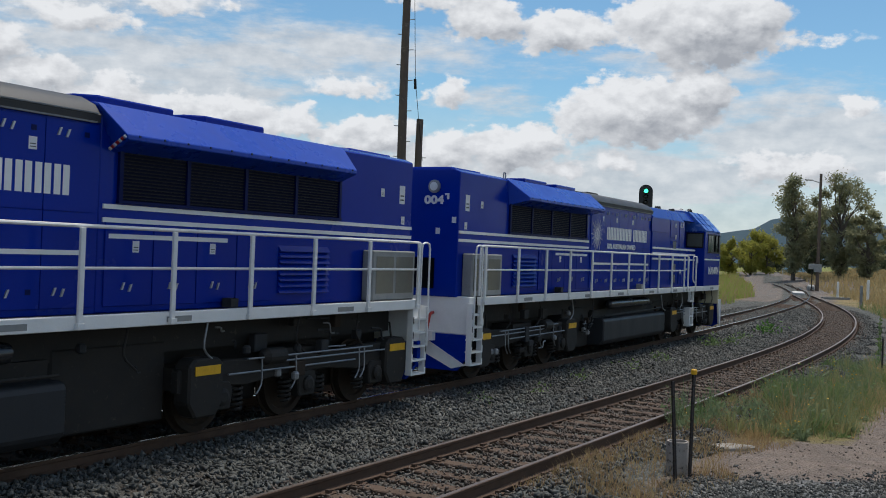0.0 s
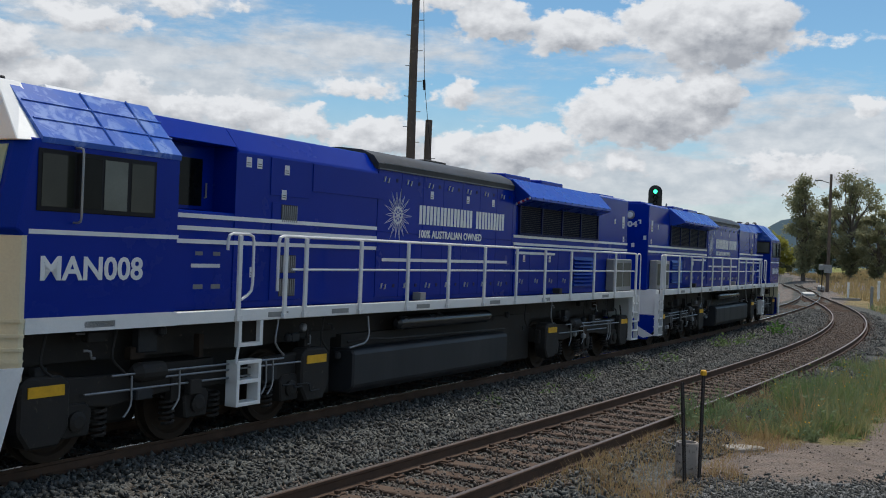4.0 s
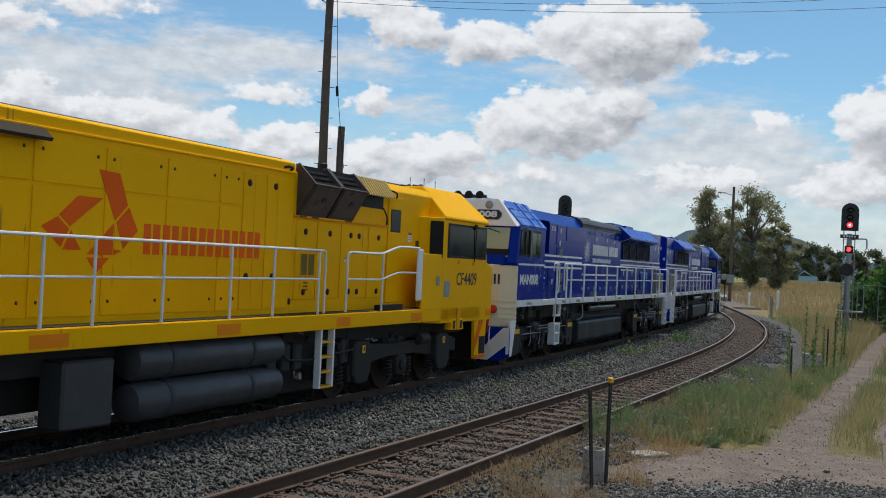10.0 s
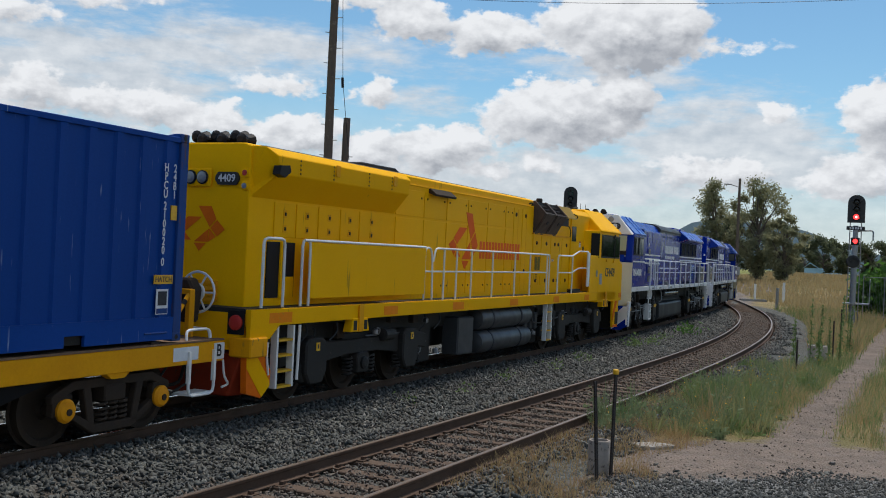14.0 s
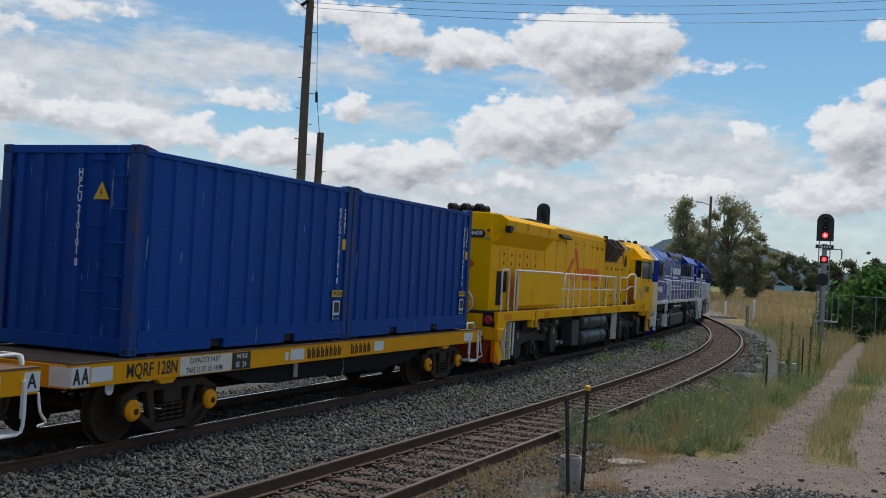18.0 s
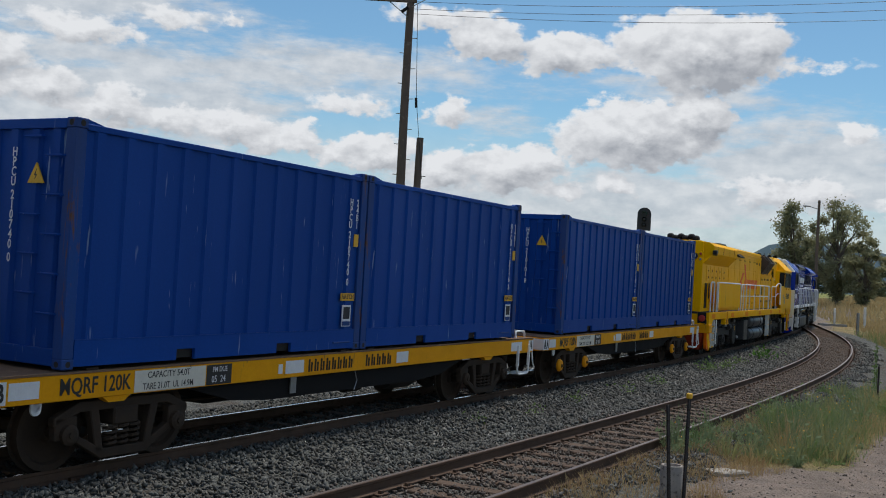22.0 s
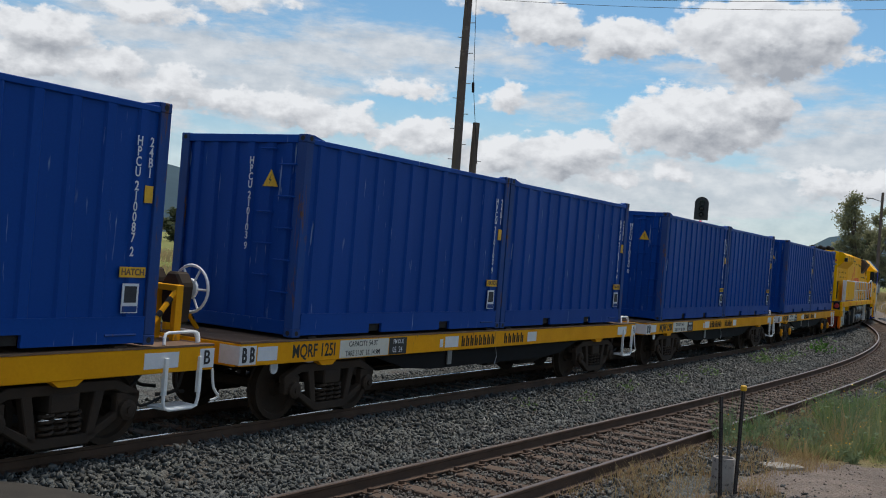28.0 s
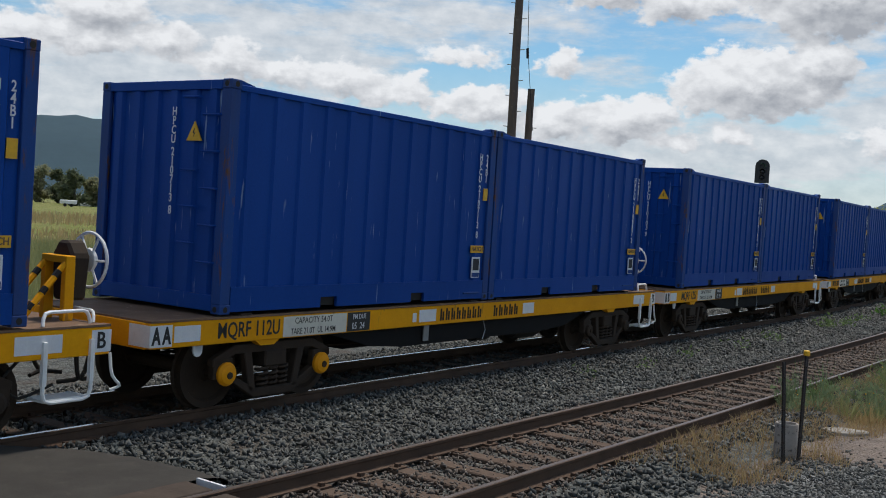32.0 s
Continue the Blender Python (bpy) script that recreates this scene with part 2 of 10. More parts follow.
blue_paint = surface("blue_paint", (0.0010, 0.024, 0.30), (0.0010, 0.019, 0.24), rough=0.22, scale=0.8, fine=60, bump=0.02, spec=0.11)
# sky sheen is painted in: lighter blue, with pale wear patches as reflections
roof_blue_sheen = surface("roof_blue_sheen", (0.03, 0.12, 0.50), (0.02, 0.085, 0.40), rough=0.3, scale=1.5, fine=50, wear=(0.16, 0.26, 0.58), wear_at=0.50, bump=0.03, spec=0.4)
container_blue = surface("container_blue", (0.003, 0.058, 0.295), (0.003, 0.045, 0.235), rough=0.45, scale=0.7, fine=35, wear=(0.05, 0.12, 0.27), wear_at=0.75, bump=0.04, streak=True, spec=0.12)


def scuff(m, scale, at, tone, stretch=(1.0, 1.0, 0.07), vary_by=0.1):
    """Fine pale upright scratches over a painted surface, and a slight difference from piece to piece."""
    nt, ns, ln, p = nodes_of(m)
    base = p.inputs["Base Color"].links[0].from_socket
    mp = ns.new("ShaderNodeMapping")
    mp.inputs["Scale"].default_value = stretch
    ln.new(ns.new("ShaderNodeTexCoord").outputs["Object"], mp.inputs["Vector"])
    line = ramp_node(nt, noise_node(nt, mp.outputs["Vector"], scale, 3, 0.6), [(at, 0.0), (at + 0.05, 1.0)])
    patch = ramp_node(nt, noise_node(nt, ns["Mapping"].inputs["Vector"].links[0].from_socket, 1.6, 2, 0.5), [(0.52, 0.0), (0.62, 0.8)])
    col = mix_node(nt, math_node(nt, "MULTIPLY", line, patch), base, tone)
    vary = ramp_node(nt, ns.new("ShaderNodeObjectInfo").outputs["Random"], [(0.0, 1.0 - vary_by), (1.0, 1.0 + vary_by * 0.6)])
    ln.new(mix_node(nt, 1.0, col, vary, "MULTIPLY"), p.inputs["Base Color"])


scuff(container_blue, 16, 0.65, (0.26, 0.36, 0.48))
container_post = surface("container_post", (0.012, 0.062, 0.25), (0.04, 0.06, 0.14), rough=0.55, scale=3, fine=40, wear=(0.13, 0.065, 0.035), wear_at=0.57, streak=True, spec=0.12)
white_paint = surface("white_paint", (0.82, 0.82, 0.80), (0.70, 0.70, 0.68), rough=0.4, scale=2.5, wear=(0.35, 0.33, 0.30), wear_at=0.70, bump=0.04)
grey_rail_paint = surface("grey_rail_paint", (0.78, 0.78, 0.77), (0.64, 0.64, 0.63), rough=0.42, scale=4, bump=0.04)
yellow_paint = surface("yellow_paint", (0.97, 0.47, 0.002), (0.95, 0.44, 0.002), rough=0.45, scale=0.8, fine=45, wear=(0.62, 0.31, 0.008), wear_at=0.66, bump=0.03, streak=True, spec=0.04)
wagon_yellow = surface("wagon_yellow", (0.88, 0.375, 0.005), (0.74, 0.285, 0.007), rough=0.5, scale=1.2, fine=30, wear=(0.26, 0.14, 0.05), wear_at=0.67, bump=0.06, spec=0.1)
scuff(wagon_yellow, 9, 0.62, (0.20, 0.105, 0.04), (1.0, 1.0, 0.25), 0.05)
scuff(yellow_paint, 10, 0.64, (0.40, 0.21, 0.02), (1.0, 1.0, 0.06), 0.03)
orange_paint = surface("orange_paint", (0.88, 0.17, 0.006), (0.75, 0.12, 0.006), rough=0.5, scale=3, bump=0.04, spec=0.1)
logo_orange = surface("logo_orange", (0.86, 0.12, 0.004), (0.74, 0.10, 0.004), rough=0.5, scale=3, bump=0.02, spec=0.1)
black_paint = surface("black_paint", (0.012, 0.012, 0.014), (0.022, 0.02, 0.02), rough=0.5, scale=3, bump=0.05, spec=0.15)
under_black = surface("under_black", (0.026, 0.025, 0.024), (0.042, 0.037, 0.032), rough=0.6, scale=4, wear=(0.075, 0.062, 0.05), wear_at=0.62, bump=0.1, spec=0.15)
loco_grey = surface("loco_grey", (0.038, 0.040, 0.042), (0.024, 0.024, 0.026), rough=0.55, scale=3, wear=(0.04, 0.036, 0.032), wear_at=0.64, bump=0.08, spec=0.15)
bogie_rust = surface("bogie_rust", (0.036, 0.027, 0.021), (0.060, 0.042, 0.029), rough=0.75, scale=4, wear=(0.07, 0.045, 0.03), wear_at=0.62, bump=0.15, spec=0.12)
steel_tread = surface("steel_tread", (0.45, 0.44, 0.43), (0.36, 0.35, 0.34), rough=0.28, metal=1.0, scale=6, bump=0.02)
rail_steel = surface("rail_steel", (0.10, 0.062, 0.042), (0.065, 0.042, 0.03), rough=0.75, scale=3, fine=30, bump=0.15, spec=0.15)
rail_head = surface("rail_head", (0.23, 0.19, 0.165), (0.15, 0.115, 0.095), rough=0.42, metal=0.85, scale=2, bump=0.03)
rail_shine = surface("rail_shine", (0.62, 0.62, 0.62), (0.5, 0.49, 0.48), rough=0.22, metal=1.0, scale=2, bump=0.01)
deck_wood = surface("deck_wood", (0.20, 0.125, 0.08), (0.13, 0.08, 0.052), rough=0.8, scale=2, wear=(0.28, 0.19, 0.125), wear_at=0.6, bump=0.2, spec=0.15)
glass_dark = surface("glass_dark", (0.004, 0.005, 0.005), (0.008, 0.009, 0.009), rough=0.08, scale=2, bump=0.0, spec=0.12)
# pale green base colour imitates the sky mirrored in dark glass
windscreen_reflection = surface("windscreen_reflection", (0.36, 0.43, 0.31), (0.30, 0.37, 0.27), rough=0.12, scale=1.2, bump=0.0, spec=0.15)
mesh_grey = surface("mesh_grey", (0.06, 0.06, 0.065), (0.04, 0.04, 0.045), rough=0.6, scale=12, fine=120, bump=0.3, spec=0.1)
red_paint = surface("red_paint", (0.50, 0.03, 0.02), rough=0.4, scale=6, bump=0.02)
sign_yellow = surface("sign_yellow", (0.80, 0.42, 0.01), rough=0.45, scale=8, bump=0.02)
sign_white = surface("sign_white", (0.70, 0.71, 0.72), (0.6, 0.6, 0.62), rough=0.5, scale=9, bump=0.02)
sign_black = surface("sign_black", (0.015, 0.015, 0.016), rough=0.5, scale=9, bump=0.02)
concrete = surface("concrete", (0.44, 0.39, 0.34), (0.31, 0.27, 0.235), rough=0.85, scale=3, fine=25, wear=(0.2, 0.18, 0.15), wear_at=0.62, bump=0.25)
weathered_concrete = surface("weathered_concrete", (0.34, 0.30, 0.26), (0.24, 0.205, 0.175), rough=0.9, scale=5, fine=30, wear=(0.10, 0.085, 0.07), wear_at=0.56, bump=0.3)
sleeper_wood = surface("sleeper_wood", (0.118, 0.082, 0.061), (0.074, 0.052, 0.040), rough=0.9, scale=3, fine=22, wear=(0.19, 0.145, 0.115), wear_at=0.64, bump=0.6, spec=0.12)
pole_wood = surface("pole_wood", (0.15, 0.115, 0.095), (0.09, 0.07, 0.058), rough=0.85, scale=1.2, fine=25, wear=(0.22, 0.18, 0.15), wear_at=0.6, bump=0.3, spec=0.15)
galv = surface("galv", (0.30, 0.31, 0.32), (0.22, 0.225, 0.23), rough=0.45, metal=0.7, scale=5, bump=0.05)
picket_steel = surface("picket_steel", (0.020, 0.018, 0.018), (0.045, 0.03, 0.024), rough=0.7, scale=12, bump=0.1)

# ---- mesh helpers ----
class Mesh:
    """Collects vertices and faces of one mesh."""

    def __init__(self):
        self.v, self.f = [], []

    def add(self, verts, faces):
        n = len(self.v)
        self.v.extend(tuple(p) for p in verts)
        self.f.extend(tuple(i + n for i in face) for face in faces)
        return self

    def box(self, x0, x1, y0, y1, z0, z1):
        vs = [(x, y, z) for z in (z0, z1) for y in (y0, y1) for x in (x0, x1)]
        return self.add(vs, [(0, 2, 3, 1), (4, 5, 7, 6), (0, 1, 5, 4), (2, 6, 7, 3), (0, 4, 6, 2), (1, 3, 7, 5)])

    def prism(self, profile, a0, a1, axis="x"):
        """A profile of two coordinates, swept from a0 to a1 along an axis: x (y, z), y (x, z), z (x, y)."""
        n = len(profile)
        put = {"x": lambda p, a: (a, p[0], p[1]), "y": lambda p, a: (p[0], a, p[1]), "z": lambda p, a: (p[0], p[1], a)}[axis]
        vs = [put(p, a0) for p in profile] + [put(p, a1) for p in profile]
        fs = [(i, (i + 1) % n, n + (i + 1) % n, n + i) for i in range(n)]
        return self.add(vs, fs + [tuple(reversed(range(n))), tuple(range(n, 2 * n))])

    def tube(self, pts, r, n=8, cap=True):
        pts = [Vector(p) for p in pts]
        rings, side = [], None
        for i, p in enumerate(pts):
            way = (pts[min(i + 1, len(pts) - 1)] - pts[max(i - 1, 0)]).normalized()
            if side is None:
                side = way.cross(Vector((0, 0, 1)) if abs(way.z) < 0.9 else Vector((1, 0, 0))).normalized()
            side = (side - way * side.dot(way)).normalized()
            up = way.cross(side)
            rr = r[i] if isinstance(r, (list, tuple)) else r
            rings.append([p + (side * math.cos(a) + up * math.sin(a)) * rr for a in (2 * math.pi * k / n for k in range(n))])
        vs = [q for ring in rings for q in ring]
        fs = [(i * n + k, i * n + (k + 1) % n, (i + 1) * n + (k + 1) % n, (i + 1) * n + k) for i in range(len(pts) - 1) for k in range(n)]
        if cap:
            fs += [tuple(reversed(range(n))), tuple(range((len(pts) - 1) * n, len(pts) * n))]
        return self.add(vs, fs)

    def lathe(self, prof, centre, axis="y", n=24):
        """Rings of (radius, along) round an axis through centre."""
        vs, c = [], Vector(centre)
        for r, a in prof:
            for k in range(n):
                u, w = r * math.cos(2 * math.pi * k / n), r * math.sin(2 * math.pi * k / n)
                vs.append(c + Vector({"y": (u, a, w), "x": (a, u, w), "z": (u, w, a)}[axis]))
        m = len(prof)
        fs = [(i * n + k, i * n + (k + 1) % n, (i + 1) * n + (k + 1) % n, (i + 1) * n + k) for i in range(m - 1) for k in range(n)]
        fs += [tuple(reversed(range(n))), tuple(range((m - 1) * n, m * n))]
        return self.add(vs, fs)

    def data(self, name, material, bevel=0.0, smooth=False):
        me = bpy.data.meshes.new(name)
        me.from_pydata(self.v, [], self.f)
        bm = bmesh.new()
        bm.from_mesh(me)
        bmesh.ops.recalc_face_normals(bm, faces=bm.faces)
        if bevel:
            es = [e for e in bm.edges if e.is_manifold and e.calc_face_angle(0) > 0.5]
            bmesh.ops.bevel(bm, geom=es, offset=bevel, segments=1, affect="EDGES", clamp_overlap=True)
        if smooth:
            for f in bm.faces:
                f.smooth = True
            for e in bm.edges:
                e.smooth = e.is_manifold and e.calc_face_angle(0) < 0.7
        bm.to_mesh(me)
        bm.free()
        me.materials.append(material)
        return me


def part(name, mesh, material, parent, label="", bevel=0.0, smooth=False, at=None):
    """Links a mesh as one object under a thing or a part; at: its place in the parent's space."""
    data = mesh.data(name, material, bevel, smooth) if isinstance(mesh, Mesh) else mesh
    ob = new(name, data)
    if parent:
        ob.parent = parent
    if at is not None:
        ob.matrix_basis = at
    return tagged(ob, label) if label else ob


def thing(name, label, category, group="", at=None):
    ob = new(name)
    ob.empty_display_size = 0.3
    if at is not None:
        ob.matrix_basis = at
    return tagged(ob, label, category, group)


TEXTS = {}


def text_mesh(words, material, size, bold=0.0, width=1.0, depth=0.003, spacing=1.0):
    key = (words, material.name, size, bold, width, spacing)
    if key not in TEXTS:
        cu = bpy.data.curves.new("writing", "FONT")
        cu.body, cu.size, cu.extrude, cu.offset = words, size, depth, bold
        cu.align_x, cu.align_y, cu.space_character = "CENTER", "CENTER", spacing
        cu.resolution_u = 3
        tmp = new("writing", cu)
        bpy.context.view_layer.update()
        me = bpy.data.meshes.new_from_object(tmp.evaluated_get(bpy.context.evaluated_depsgraph_get()))
        bpy.data.objects.remove(tmp)
        if width != 1.0:
            me.transform(Matrix.Diagonal((width, 1, 1, 1)))
        me.materials.clear()
        me.materials.append(material)
        TEXTS[key] = me
    return TEXTS[key]


def side_pose(x, y, z, near=True):
    """The pose of writing on a vehicle's right-hand side (near) or left-hand side."""
    return Matrix.Translation((x, y, z)) @ (pose(0, 0, 0, 90, 0, 0) if near else pose(0, 0, 0, 90, 0, 180))


# ---- the two tracks ----
STEP = 0.5
REACH = np.arange(-60, 420 + STEP, STEP)


def centreline(x0, y0, heading, bends):
    """Places and headings along a track; bends: metres along it and the leftward curvature there. It passes (x0, y0) at 0."""
    k = np.interp(REACH, [q[0] for q in bends], [q[1] for q in bends])
    i = int(np.argmin(abs(REACH)))
    turned = np.concatenate([[0], np.cumsum((k[1:] + k[:-1]) / 2 * STEP)])
    h = heading - (turned - turned[i])
    x = np.concatenate([[0], np.cumsum((np.sin(h[1:]) + np.sin(h[:-1])) / 2 * STEP)])
    y = np.concatenate([[0], np.cumsum((np.cos(h[1:]) + np.cos(h[:-1])) / 2 * STEP)])
    return x - x[i] + x0, y - y[i] + y0, h


MAIN = centreline(-3.699, 15.0, 0.49986, ((-25, -0.00024), (0, -0.00102), (20, 0.0025), (40, 0.0013), (60, 0.0032), (85, 0.0035), (115, 0.0007), (150, 0.0), (168, 0.0), (185, -0.007)))
SIDING = centreline(38.0, 107.95, 0.300, ((0, 0.0), (10, 0.0)))
LOOP = centreline(1.6027, 15.0, 0.52960, ((-1.267, 0.0), (23.733, 0.0058331), (44.018, 0.0058331), (69.018, 0.0)))


def on(track, s, off=0.0):
    """A place off metres to the right of a track, s metres along it, and the heading there."""
    x, y, h = (float(np.interp(s, REACH, a)) for a in track)
    return x + off * math.cos(h), y - off * math.sin(h), h


def along(track, s, off=0.0, z=0.0):
    x, y, h = on(track, s, off)
    return Matrix.Translation((x, y, z)) @ pose(0, 0, 0, 0, 0, 90 - math.degrees(h))


def off_track(track, px, py):
    """How far to the right of a track points lie, and how far along."""
    tx, ty, th = track
    keep = slice(0, len(tx), 4)
    d = (px[:, None] - tx[None, keep]) ** 2 + (py[:, None] - ty[None, keep]) ** 2
    i = np.argmin(d, axis=1) * 4
    return (px - tx[i]) * np.cos(th[i]) - (py - ty[i]) * np.sin(th[i]), REACH[i]

# ---- ground ----
RUTS = ((4.9, 12.6), (6.6, 15.2), (7.6, 17.4), (10.5, 22.45), (14.1, 28.6), (20.0, 39.0), (26.0, 49.6), (33.0, 61.5), (60.0, 106.0))
RUTS_2 = ((7.6, 11.6), (9.0, 15.2), (10.2, 17.9), (13.1, 22.9), (17.2, 29.6), (22.4, 38.2), (28.6, 48.6), (42.0, 72.0))


def ground_height(px, py):
    """The lie of the land: a low formation under the tracks, open country sinking gently beyond."""
    a, sa = off_track(MAIN, px, py)
    b, sb = off_track(LOOP, px, py)
    left, right = -a, b                                  # how far outside the pair of tracks
    out = np.maximum(np.maximum(left - 2.6, right - 1.9), 0)
    h = -0.30 - 0.10 * np.clip(out / 1.5, 0, 1)
    # earth and stone heaped up to the rails outside the gauge
    for o in (a, b):
        d = np.abs(o)
        h = np.maximum(h, -0.30 + 0.15 * np.clip((d - 0.80) / 0.15, 0, 1) * np.clip((1.95 - d) / 0.6, 0, 1))
    h = np.where(np.abs(b) < 0.8, np.maximum(h, -0.215), h)
    far = np.hypot(px, py)
    h = h - np.where(left > 6, np.clip((left - 6) / 60, 0, 1) * 0.9, 0)
    h = h + 0.05 * np.sin(px * 0.7 + 1.3) * np.cos(py * 0.6) * np.clip(out / 3, 0, 1)
    # a low bank beyond the road
    beyond = px - np.interp(py, [q[1] for q in RUTS_2], [q[0] for q in RUTS_2])
    h = h + 0.95 * np.clip((beyond - 1.4) / 7, 0, 1) * np.clip((py - 24) / 16, 0, 1) * np.clip((520 - far) / 200, 0, 1)
    # the land beyond the junction rises on both sides of the line
    rise = -0.4 + 2.0 * np.clip((far - 95) / 70, 0, 1) * np.clip((np.abs(a) - 8) / 8, 0, 1) * np.clip((px / np.maximum(py, 1.0) - 0.2) / 0.05, 0, 1)
    h = np.where(far > 95, np.maximum(h, rise), h)
    return h - np.clip((far - 150) / 2000, 0, 1) * 1.0


def near_line(px, py, line):
    """The distance of points from a bent line."""
    best = np.full(len(px), 1e9)
    for (x0, y0), (x1, y1) in zip(line, line[1:]):
        dx, dy = x1 - x0, y1 - y0
        u = np.clip(((px - x0) * dx + (py - y0) * dy) / (dx * dx + dy * dy), 0, 1)
        best = np.minimum(best, np.hypot(px - x0 - u * dx, py - y0 - u * dy))
    return best


def cover(px, py):
    """How much of the ground is ballast, bare earth, road gravel and lush meadow, from 0 to 1."""
    a, sa = off_track(MAIN, px, py)
    b, _ = off_track(LOOP, px, py)
    stone = np.clip(np.minimum((a + 5.6) / 0.8, (2.15 - b) / 0.5), 0, 1)
    stone = np.maximum(stone, np.clip((3.6 - b) / 1.2, 0, 1) * (a > -2.9) * np.clip((py - 24) / 6, 0, 1))
    rut = np.maximum(np.clip((0.75 - near_line(px, py, RUTS)) / 0.5, 0, 1), np.clip((1.15 - near_line(px, py, RUTS_2)) / 0.6, 0, 1))
    apron = np.clip((17.3 - py) / 1.0, 0, 1) * np.clip((9.6 - px) / 1.0, 0, 1) * (b > 1.2)
    gravel = np.clip((13.6 + 0.12 * px - py) / 0.8, 0, 1) * np.clip((b - 2.1) / 0.5, 0, 1)
    lush = np.clip((-4.0 - a) / 3.0, 0, 1) * np.clip((np.hypot(px, py) - 10) / 8, 0, 1)
    yonder = np.clip((a + np.where(sa > 55, 4.6, 7.5)) / 1.0, 0, 1) * (a < -2.0)
    # pale crushed stone past the points
    past = np.clip((sa - 62) / 14, 0, 1)
    stone = stone * (1 - past * (np.abs(a) > 1.35))
    edge = np.clip((a + 4.4) / 0.8, 0, 1) * np.clip((np.where(sa > 100, 9.0, 3.4) - a) / 1.0, 0, 1)
    gravel = np.maximum(gravel, 0.45 * past * edge)
    rut = np.maximum(rut, past * edge)
    return stone, np.maximum(np.maximum(rut, apron), yonder), gravel, lush


def ground_sheet():
    """One sheet, fine near the camera and coarse towards the horizon."""
    r = np.concatenate([np.linspace(0.0, 6, 7), np.linspace(6.25, 40, 136), 40 * 1.08 ** np.arange(1, 60)])
    ang = np.concatenate([np.linspace(-60, 70, 261), np.linspace(74, 296, 60)]) * np.pi / 180
    rr, aa = np.meshgrid(r, ang, indexing="ij")
    px, py = (rr * np.sin(aa)).ravel(), (rr * np.cos(aa)).ravel()
    chunks = range(0, len(px), 4000)
    pz = np.concatenate([ground_height(px[i:i + 4000], py[i:i + 4000]) for i in chunks])
    kinds = [np.concatenate(c) for c in zip(*[cover(px[i:i + 4000], py[i:i + 4000]) for i in chunks])]
    n = len(ang)
    faces = [(i * n + k, i * n + (k + 1) % n, (i + 1) * n + (k + 1) % n, (i + 1) * n + k) for i in range(len(r) - 1) for k in range(n)]
    me = bpy.data.meshes.new("ground")
    me.from_pydata(list(zip(px.tolist(), py.tolist(), pz.tolist())), [], faces)
    for name, values in zip(("stone", "bare", "gravel", "lush"), kinds):
        me.attributes.new(name, "FLOAT", "POINT").data.foreach_set("value", values.astype(np.float32))
    me.update()
    for f in me.polygons:
        f.use_smooth = True
    return me


def stone_colour(nt, vec, scale, low, high):
    """Broken stone seen from some way off: cells of differing grey with dark gaps."""
    v = nt.nodes.new("ShaderNodeTexVoronoi")
    v.inputs["Scale"].default_value = scale
    nt.links.new(vec, v.inputs["Vector"])
    sep = nt.nodes.new("ShaderNodeSeparateColor")
    nt.links.new(v.outputs["Color"], sep.inputs[0])
    return mix_node(nt, sep.outputs[0], low, high), v.outputs["Distance"]


